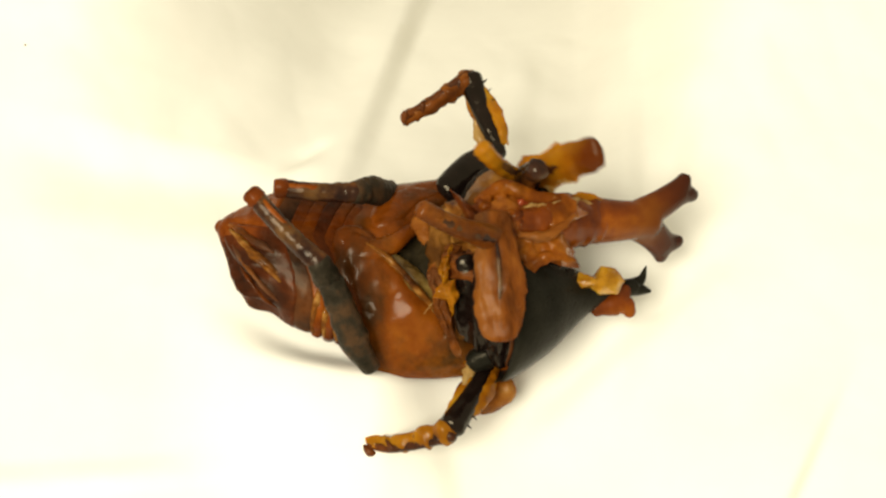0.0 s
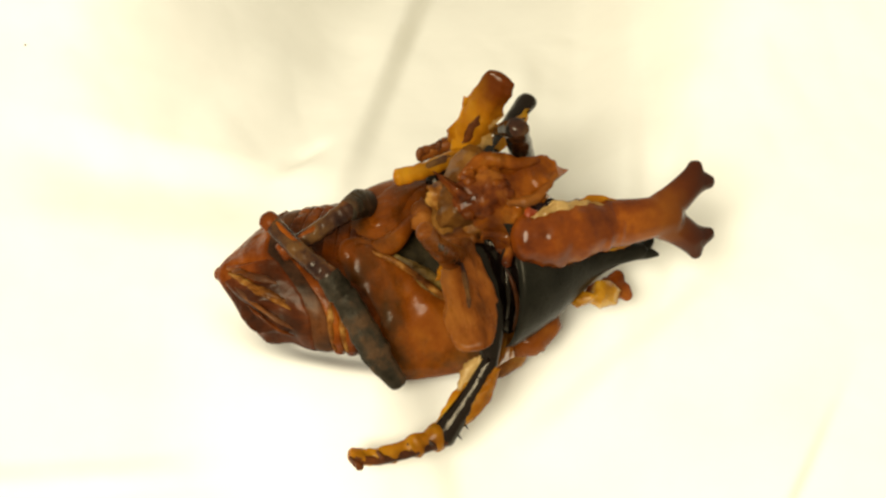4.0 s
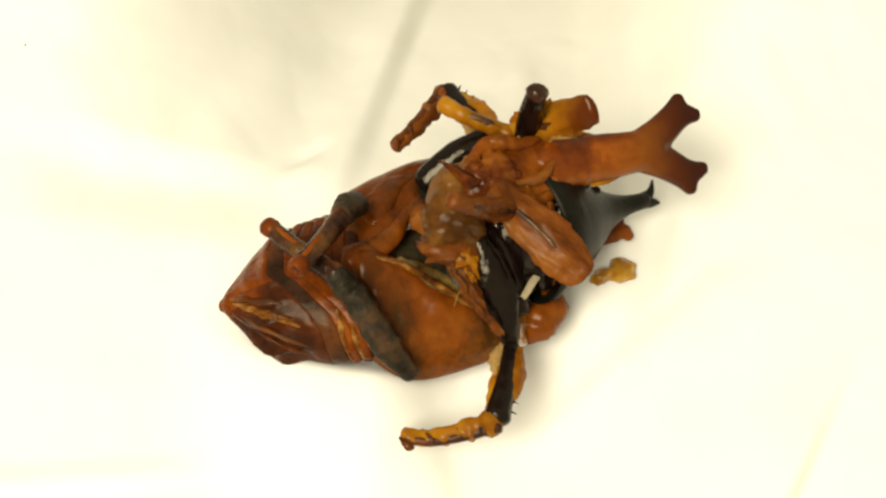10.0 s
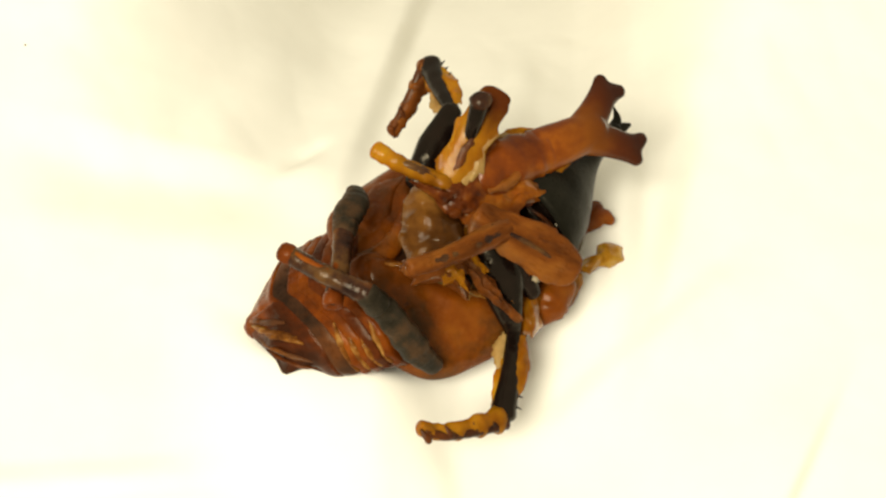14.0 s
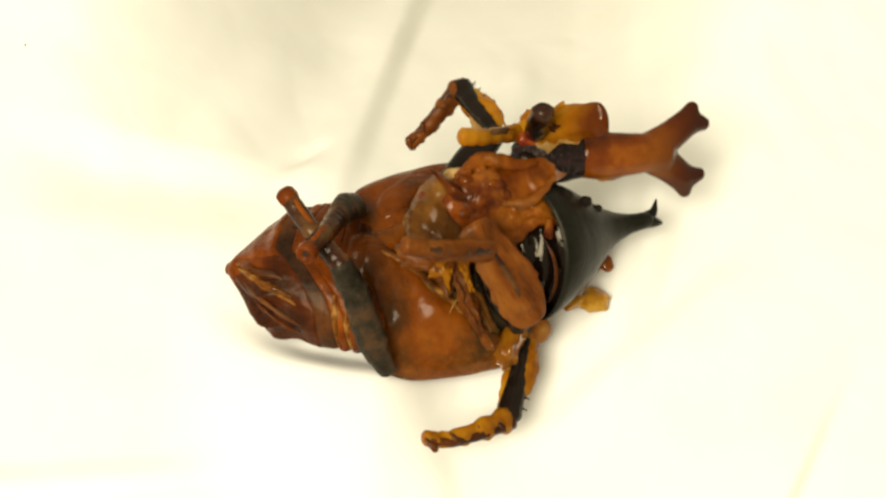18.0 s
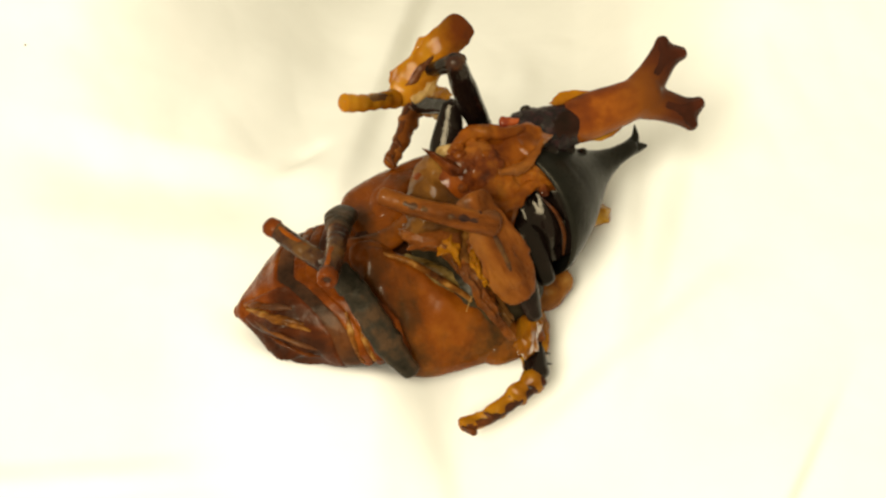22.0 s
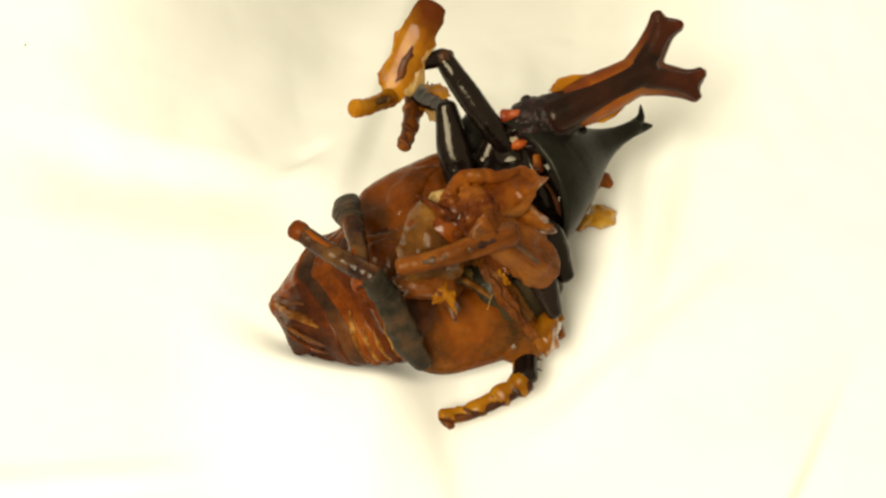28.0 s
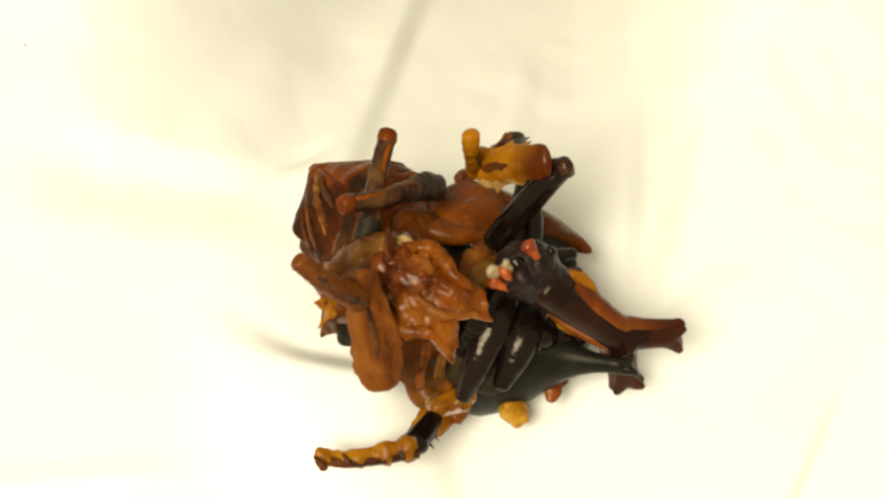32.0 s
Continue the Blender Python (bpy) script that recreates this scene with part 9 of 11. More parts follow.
    walk(MOVE['horn_base_skin'], [
        (0,pose(0.02981,-0.00047,0.02107,60.8,20.3,13.1)), (0.5,pose(0.02874,-0.00487,0.02203,55.9,10.5,15.9)), (1,pose(0.03013,0.00002,0.02171,65.2,17.0,11.1)),
        (1.5,pose(0.02894,-0.00857,0.02148,50.1,11.9,8.2)), (2,pose(0.03000,0.00448,0.02128,42.8,11.3,-2.1)), (2.5,pose(0.03208,-0.00740,0.02081,46.4,12.4,19.9)),
        (3,pose(0.02820,0.00265,0.02171,62.4,21.9,9.2)), (3.5,pose(0.03073,-0.00691,0.02154,54.8,17.1,8.3)), (5.5,pose(0.02915,-0.00574,0.02136,37.4,0.4,-1.2)),
        (6,pose(0.02827,0.00503,0.02122,40.2,6.3,-8.4)), (6.5,pose(0.02999,-0.00076,0.02086,30.9,-0.0,-9.0)), (7,pose(0.02707,0.00014,0.02115,25.2,7.4,-5.3)),
        (7.5,pose(0.03411,0.00026,0.02084,33.9,12.5,0.1)), (8,pose(0.02726,0.00531,0.02141,43.9,12.2,1.3)), (8.5,pose(0.03311,-0.00246,0.02060,36.2,6.8,0.0)),
        (9,pose(0.03238,0.00416,0.02040,31.0,-4.5,-9.4)), (9.5,pose(0.03473,0.00169,0.02055,31.7,4.6,-8.7)), (10,pose(0.03093,0.00232,0.02072,31.1,-1.8,-10.5)),
        (10.5,pose(0.03406,-0.00024,0.02127,35.1,13.5,-3.8)), (11,pose(0.03050,0.00177,0.02206,36.6,13.9,-6.8)), (11.5,pose(0.03667,-0.00068,0.02141,36.6,25.6,3.7)),
        (12,pose(0.02932,0.01066,0.02172,32.4,15.9,1.4)), (12.5,pose(0.03671,-0.00200,0.02178,30.3,23.7,-4.8)), (13,pose(0.03099,0.00113,0.02185,26.9,5.8,-7.8)),
        (13.5,pose(0.03898,0.00405,0.02200,26.7,16.7,-4.8)), (14,pose(0.02391,0.00095,0.02239,22.2,5.9,-1.4)), (14.5,pose(0.03819,0.00389,0.02233,21.9,15.2,-11.3)),
        (15,pose(0.03241,0.00301,0.02228,14.3,8.6,-6.5)), (15.5,pose(0.03445,0.01058,0.02138,15.3,3.5,1.8)), (17.5,pose(0.01751,0.00525,0.02138,29.3,-0.1,8.5)),
        (18,pose(0.01692,0.00159,0.02137,28.7,0.0,8.5)), (18.5,pose(0.01512,-0.00517,0.02133,27.1,0.0,8.5)), (19,pose(0.01648,-0.00024,0.02137,28.6,0.0,8.5)),
        (19.5,pose(0.01668,0.00174,0.02138,29.1,0.0,8.5)), (20,pose(0.01784,0.00673,0.02141,30.3,0.0,8.5)), (20.5,pose(0.01176,-0.00417,0.02134,27.4,0.0,8.5)),
        (21,pose(0.02027,0.00165,0.02135,28.1,-0.0,8.5)), (21.5,pose(0.01844,-0.00500,0.02129,25.6,0.0,8.5)), (22,pose(0.01750,0.00545,0.02135,28.0,-0.0,8.5)),
        (22.5,pose(0.02129,0.00402,0.02137,28.6,0.0,8.5)), (23,pose(0.01632,-0.00175,0.02135,27.9,0.0,8.5)), (23.5,pose(0.01585,0.00484,0.02139,29.6,0.0,8.5)),
        (24,pose(0.01640,-0.00089,0.02135,27.8,0.0,8.5)), (24.5,pose(0.01552,0.00171,0.02136,28.5,0.0,8.5)), (26.5,pose(0.01128,-0.01110,0.02127,24.5,0.0,8.5)),
        (27,pose(0.01347,0.00165,0.02135,28.1,-0.0,8.5)), (27.5,pose(0.01059,-0.00304,0.02131,26.1,-0.0,8.5)), (28,pose(0.01131,-0.00092,0.02130,25.9,-0.0,8.5)),
        (28.5,pose(0.01775,0.00071,0.02133,26.9,0.0,8.5)), (29,pose(0.01129,-0.00535,0.02131,26.2,-0.0,8.5)), (29.5,pose(0.01548,0.00835,0.02141,30.3,0.0,8.5)),
        (30,pose(0.00996,-0.00306,0.02134,27.6,0.0,8.5)), (30.5,pose(0.00779,-0.01022,0.02129,25.3,0.0,8.5)), (31,pose(0.00808,-0.00684,0.02130,25.7,0.0,8.5)),
        (31.5,pose(0.00625,-0.00904,0.02128,24.9,0.0,8.5)), (32,pose(0.00662,-0.00918,0.02123,22.7,0.0,8.5))])
    walk(MOVE['abdomen'], [
        (0,pose(-0.00133,-0.00241,0.00950,0.0,-7.2,160.7)), (0.5,pose(-0.00133,-0.00241,0.00950,0.0,-7.2,161.7)), (1,pose(-0.00133,-0.00241,0.00950,0.0,-7.5,162.8)),
        (1.5,pose(-0.00133,-0.00241,0.00950,0.0,-6.8,164.0)), (2,pose(-0.00133,-0.00241,0.00950,0.0,-11.6,167.9)), (2.5,pose(-0.00133,-0.00241,0.00950,0.0,-4.9,165.0)),
        (3,pose(-0.00133,-0.00241,0.00950,-0.0,-1.7,163.9)), (3.5,pose(-0.00133,-0.00241,0.00950,0.0,-0.0,162.7)), (5.5,pose(-0.00133,-0.00241,0.00950,-0.0,5.3,158.8)),
        (6,pose(-0.00133,-0.00241,0.00950,-0.0,6.4,158.0)), (6.5,pose(-0.00133,-0.00241,0.00950,0.0,5.5,159.3)), (7,pose(-0.00133,-0.00241,0.00950,0.0,4.4,160.6)),
        (7.5,pose(-0.00133,-0.00241,0.00950,-0.0,4.5,161.6)), (8,pose(-0.00133,-0.00241,0.00950,0.0,4.4,162.7)), (8.5,pose(-0.00133,-0.00241,0.00950,0.0,7.6,159.5)),
        (9,pose(-0.00133,-0.00241,0.00950,-0.0,10.3,156.6)), (9.5,pose(-0.00133,-0.00241,0.00950,0.0,8.7,159.8)), (10,pose(-0.00133,-0.00241,0.00950,0.0,6.7,163.2)),
        (10.5,pose(-0.00133,-0.00241,0.00950,0.0,2.7,164.1)), (11,pose(-0.00133,-0.00241,0.00950,0.0,-3.7,166.3)), (11.5,pose(-0.00133,-0.00241,0.00950,0.0,8.1,159.8)),
        (12,pose(-0.00133,-0.00241,0.00950,0.0,15.6,155.5)), (12.5,pose(-0.00133,-0.00241,0.00950,-0.0,11.5,158.8)), (13,pose(-0.00133,-0.00241,0.00950,-0.0,5.4,162.8)),
        (13.5,pose(-0.00133,-0.00241,0.00950,0.0,16.6,156.2)), (14,pose(-0.00133,-0.00241,0.00950,0.0,24.7,151.2)), (14.5,pose(-0.00133,-0.00241,0.00950,0.0,13.8,161.7)),
        (15,pose(-0.00133,-0.00241,0.00950,0.0,0.5,171.6)), (15.5,pose(-0.00133,-0.00241,0.00950,0.0,2.4,178.9)), (17.5,pose(-0.00133,-0.00241,0.00950,0.0,9.6,162.8)),
        (18,pose(-0.00133,-0.00241,0.00950,0.0,4.7,162.0)), (18.5,pose(-0.00133,-0.00241,0.00950,-0.0,9.1,158.6)), (19,pose(-0.00133,-0.00241,0.00950,0.0,11.5,155.8)),
        (19.5,pose(-0.00133,-0.00241,0.00950,0.0,10.0,157.1)), (20,pose(-0.00133,-0.00241,0.00950,0.0,8.5,158.3)), (20.5,pose(-0.00133,-0.00241,0.00950,0.0,12.6,159.5)),
        (21,pose(-0.00133,-0.00241,0.00950,0.0,12.8,162.7)), (21.5,pose(-0.00133,-0.00241,0.00950,-0.0,12.2,163.1)), (22,pose(-0.00133,-0.00241,0.00950,0.0,11.5,163.5)),
        (22.5,pose(-0.00133,-0.00241,0.00950,0.0,10.8,161.2)), (23,pose(-0.00133,-0.00241,0.00950,-0.0,6.6,160.6)), (23.5,pose(-0.00133,-0.00241,0.00950,0.0,9.9,160.3)),
        (24,pose(-0.00133,-0.00241,0.00950,0.0,12.9,160.3)), (24.5,pose(-0.00133,-0.00241,0.00950,-0.0,13.9,160.3)), (26.5,pose(-0.00133,-0.00241,0.00950,0.0,17.2,160.6)),
        (27,pose(-0.00133,-0.00241,0.00950,0.0,17.9,160.8)), (27.5,pose(-0.00133,-0.00241,0.00950,0.0,22.2,156.4)), (28,pose(-0.00133,-0.00241,0.00950,0.0,26.1,152.1)),
        (28.5,pose(-0.00133,-0.00241,0.00950,0.0,25.5,154.3)), (29,pose(-0.00133,-0.00241,0.00950,0.0,24.7,156.5)), (29.5,pose(-0.00133,-0.00241,0.00950,0.0,21.3,154.9)),
        (30,pose(-0.00133,-0.00241,0.00950,0.0,17.1,153.8)), (30.5,pose(-0.00133,-0.00241,0.00950,-0.0,13.7,162.0)), (31,pose(-0.00133,-0.00241,0.00950,-0.0,2.1,159.0)),
        (31.5,pose(-0.00133,-0.00241,0.00950,0.0,-0.2,159.2)), (32,pose(-0.00133,-0.00241,0.00950,0.0,-1.3,167.3))])
    walk(MOVE['upper_wing'], [
        (0,pose(0.00000,-0.00300,0.00050,0.0,-0.0,0.0)), (0.5,pose(0.00000,-0.00300,0.00050,0.0,-0.0,0.0)), (1,pose(0.00000,-0.00300,0.00050,0.0,-0.0,0.0)),
        (1.5,pose(0.00000,-0.00300,0.00050,0.0,-0.0,0.0)), (2,pose(-0.00000,-0.00300,0.00050,0.0,-0.0,0.0)), (2.5,pose(0.00000,-0.00263,0.00044,0.0,-0.0,0.0)),
        (3,pose(-0.00000,-0.00225,0.00038,0.0,-0.0,0.0)), (3.5,pose(0.00000,-0.00188,0.00031,0.0,-0.0,-0.0)), (5.5,pose(-0.00000,-0.00038,0.00006,0.0,-0.0,0.0)),
        (6,pose(0.00000,-0.00000,0.00000,0.0,-0.0,0.0)), (6.5,pose(0.00000,-0.00000,0.00000,0.0,-0.0,0.0)), (7,pose(0.00000,-0.00000,0.00000,0.0,-0.0,0.0)),
        (7.5,pose(-0.00000,-0.00000,0.00000,0.0,-0.0,-0.0)), (8,pose(-0.00000,0.00000,0.00000,0.0,-0.0,-0.0)), (8.5,pose(0.00000,0.00000,0.00000,0.0,-0.0,0.0)),
        (9,pose(0.00000,-0.00000,0.00000,0.0,-0.0,0.0)), (9.5,pose(0.00000,0.00000,0.00000,0.0,-0.0,0.0)), (10,pose(-0.00000,0.00000,0.00000,0.0,-0.0,0.0)),
        (10.5,pose(0.00000,0.00000,0.00000,0.0,-0.0,0.0)), (11,pose(0.00000,-0.00000,0.00000,0.0,-0.0,0.0)), (11.5,pose(0.00000,0.00000,0.00000,0.0,-0.0,-0.0)),
        (12,pose(0.00000,-0.00000,0.00000,0.0,-0.0,0.0)), (12.5,pose(-0.00000,0.00000,0.00000,0.0,-0.0,0.0)), (13,pose(0.00000,-0.00000,0.00000,0.0,-0.0,0.0)),
        (13.5,pose(0.00000,0.00000,0.00000,0.0,-0.0,-0.0)), (14,pose(0.00000,-0.00000,0.00000,0.0,-0.0,0.0)), (14.5,pose(0.00000,0.00000,0.00000,0.0,-0.0,0.0)),
        (15,pose(0.00000,-0.00000,0.00000,0.0,-0.0,0.0)), (15.5,pose(0.00000,0.00000,0.00000,0.0,-0.0,-0.0)), (17.5,pose(0.00000,0.00000,0.00000,0.0,-0.0,0.0)),
        (18,pose(-0.00000,0.00000,0.00000,0.0,-0.0,0.0)), (18.5,pose(0.00000,0.00000,0.00000,0.0,-0.0,0.0)), (19,pose(0.00000,0.00000,0.00000,0.0,-0.0,0.0)),
        (19.5,pose(0.00000,0.00000,0.00000,0.0,-0.0,0.0)), (20,pose(0.00000,0.00000,0.00000,0.0,-0.0,0.0)), (20.5,pose(0.00000,0.00048,0.00000,0.0,-0.0,0.0)),
        (21,pose(0.00000,0.00096,0.00000,0.0,-0.0,0.0)), (21.5,pose(0.00000,0.00144,0.00000,0.0,-0.0,0.0)), (22,pose(0.00000,0.00192,0.00000,0.0,-0.0,0.0)),
        (22.5,pose(0.00000,0.00240,0.00000,0.0,-0.0,0.0)), (23,pose(0.00000,0.00240,0.00000,0.0,-0.0,0.0)), (23.5,pose(0.00000,0.00240,0.00000,0.0,-0.0,0.0)),
        (24,pose(0.00000,0.00240,0.00000,0.0,-0.0,0.0)), (24.5,pose(0.00000,0.00240,0.00000,0.0,-0.0,0.0)), (26.5,pose(0.00000,0.00240,0.00000,0.0,-0.0,-0.0)),
        (27,pose(0.00000,0.00240,0.00000,0.0,-0.0,-0.0)), (27.5,pose(0.00000,0.00240,0.00000,0.0,-0.0,0.0)), (28,pose(-0.00000,0.00240,0.00000,0.0,-0.0,0.0)),
        (28.5,pose(0.00000,0.00240,0.00000,0.0,-0.0,0.0)), (29,pose(0.00000,0.00240,0.00000,0.0,-0.0,-0.0)), (29.5,pose(0.00000,0.00240,0.00000,0.0,-0.0,0.0)),
        (30,pose(0.00000,0.00240,0.00000,0.0,-0.0,0.0)), (30.5,pose(-0.00000,0.00240,0.00000,0.0,-0.0,0.0)), (31,pose(-0.00000,0.00240,0.00000,0.0,-0.0,0.0)),
        (31.5,pose(0.00000,0.00240,0.00000,0.0,-0.0,-0.0)), (32,pose(0.00000,0.00240,0.00000,0.0,-0.0,0.0))])
    walk(MOVE['lower_wing'], [
        (0,pose(0.00000,0.00000,0.00000,0.0,-0.0,0.0)), (0.5,pose(0.00000,0.00000,0.00000,0.0,-0.0,0.0)), (1,pose(0.00000,0.00000,0.00000,0.0,-0.0,0.0)),
        (1.5,pose(0.00000,0.00000,0.00000,0.0,-0.0,0.0)), (2,pose(0.00000,-0.00000,0.00000,0.0,-0.0,0.0)), (2.5,pose(0.00000,-0.00000,0.00000,0.0,-0.0,0.0)),
        (3,pose(-0.00000,0.00000,0.00000,0.0,-0.0,0.0)), (3.5,pose(0.00000,-0.00000,0.00000,0.0,-0.0,-0.0)), (5.5,pose(0.00000,-0.00000,0.00000,0.0,-0.0,0.0)),
        (6,pose(0.00000,-0.00000,0.00000,0.0,-0.0,0.0)), (6.5,pose(0.00000,-0.00000,0.00000,0.0,-0.0,0.0)), (7,pose(0.00000,-0.00000,0.00000,0.0,-0.0,0.0)),
        (7.5,pose(-0.00000,-0.00000,0.00000,0.0,-0.0,-0.0)), (8,pose(-0.00000,0.00000,0.00000,0.0,-0.0,-0.0)), (8.5,pose(0.00000,0.00000,0.00000,0.0,-0.0,0.0)),
        (9,pose(0.00000,-0.00000,0.00000,0.0,-0.0,0.0)), (9.5,pose(0.00000,0.00000,0.00000,0.0,-0.0,0.0)), (10,pose(-0.00000,0.00000,0.00000,0.0,-0.0,0.0)),
        (10.5,pose(0.00000,0.00000,0.00000,0.0,-0.0,0.0)), (11,pose(0.00000,-0.00000,0.00000,0.0,-0.0,0.0)), (11.5,pose(0.00000,0.00000,0.00000,0.0,-0.0,-0.0)),
        (12,pose(0.00000,-0.00000,0.00000,0.0,-0.0,0.0)), (12.5,pose(-0.00000,0.00000,0.00000,0.0,-0.0,0.0)), (13,pose(0.00000,-0.00000,0.00000,0.0,-0.0,0.0)),
        (13.5,pose(0.00000,0.00000,0.00000,0.0,-0.0,-0.0)), (14,pose(0.00000,-0.00000,0.00000,0.0,-0.0,0.0)), (14.5,pose(0.00000,0.00000,0.00000,0.0,-0.0,0.0)),
        (15,pose(0.00000,-0.00000,0.00000,0.0,-0.0,0.0)), (15.5,pose(0.00000,0.00000,0.00000,0.0,-0.0,-0.0)), (17.5,pose(0.00000,0.00000,0.00000,0.0,-0.0,0.0)),
        (18,pose(-0.00000,0.00000,0.00000,0.0,-0.0,0.0)), (18.5,pose(0.00000,0.00000,0.00000,0.0,-0.0,0.0)), (19,pose(0.00000,0.00000,0.00000,0.0,-0.0,0.0)),
        (19.5,pose(0.00000,0.00000,0.00000,0.0,-0.0,0.0)), (20,pose(0.00000,0.00000,0.00000,0.0,-0.0,0.0)), (20.5,pose(-0.00012,0.00034,0.00000,0.0,-0.0,0.0)),
        (21,pose(-0.00024,0.00068,0.00000,0.0,-0.0,0.0)), (21.5,pose(-0.00036,0.00102,0.00000,0.0,-0.0,0.0)), (22,pose(-0.00048,0.00136,0.00000,0.0,-0.0,0.0)),
        (22.5,pose(-0.00060,0.00170,0.00000,0.0,-0.0,0.0)), (23,pose(-0.00060,0.00170,0.00000,0.0,-0.0,0.0)), (23.5,pose(-0.00060,0.00170,0.00000,0.0,-0.0,0.0)),
        (24,pose(-0.00060,0.00170,0.00000,0.0,-0.0,0.0)), (24.5,pose(-0.00060,0.00170,0.00000,0.0,-0.0,0.0)), (26.5,pose(-0.00060,0.00170,0.00000,0.0,-0.0,-0.0)),
        (27,pose(-0.00060,0.00170,0.00000,0.0,-0.0,-0.0)), (27.5,pose(-0.00060,0.00170,0.00000,0.0,-0.0,0.0)), (28,pose(-0.00060,0.00170,0.00000,0.0,-0.0,0.0)),
        (28.5,pose(-0.00060,0.00170,0.00000,0.0,-0.0,0.0)), (29,pose(-0.00060,0.00170,0.00000,0.0,-0.0,-0.0)), (29.5,pose(-0.00060,0.00170,0.00000,0.0,-0.0,0.0)),
        (30,pose(-0.00060,0.00170,0.00000,0.0,-0.0,0.0)), (30.5,pose(-0.00060,0.00170,0.00000,0.0,-0.0,0.0)), (31,pose(-0.00060,0.00170,0.00000,0.0,-0.0,0.0)),
        (31.5,pose(-0.00060,0.00170,0.00000,0.0,-0.0,-0.0)), (32,pose(-0.00060,0.00170,0.00000,0.0,-0.0,0.0))])
    walk(MOVE['side_sac'], [
        (0,pose(0,0,0)), (15,pose(0,0,0)), (17.5,pose(-0.004,0.004,-0.001)), (20,pose(-0.005,0.006,-0.001)), (30,pose(-0.005,0.006,-0.001)), (31,pose(-0.008,0.008,-0.002)), (32,pose(-0.008,0.008,-0.002))])
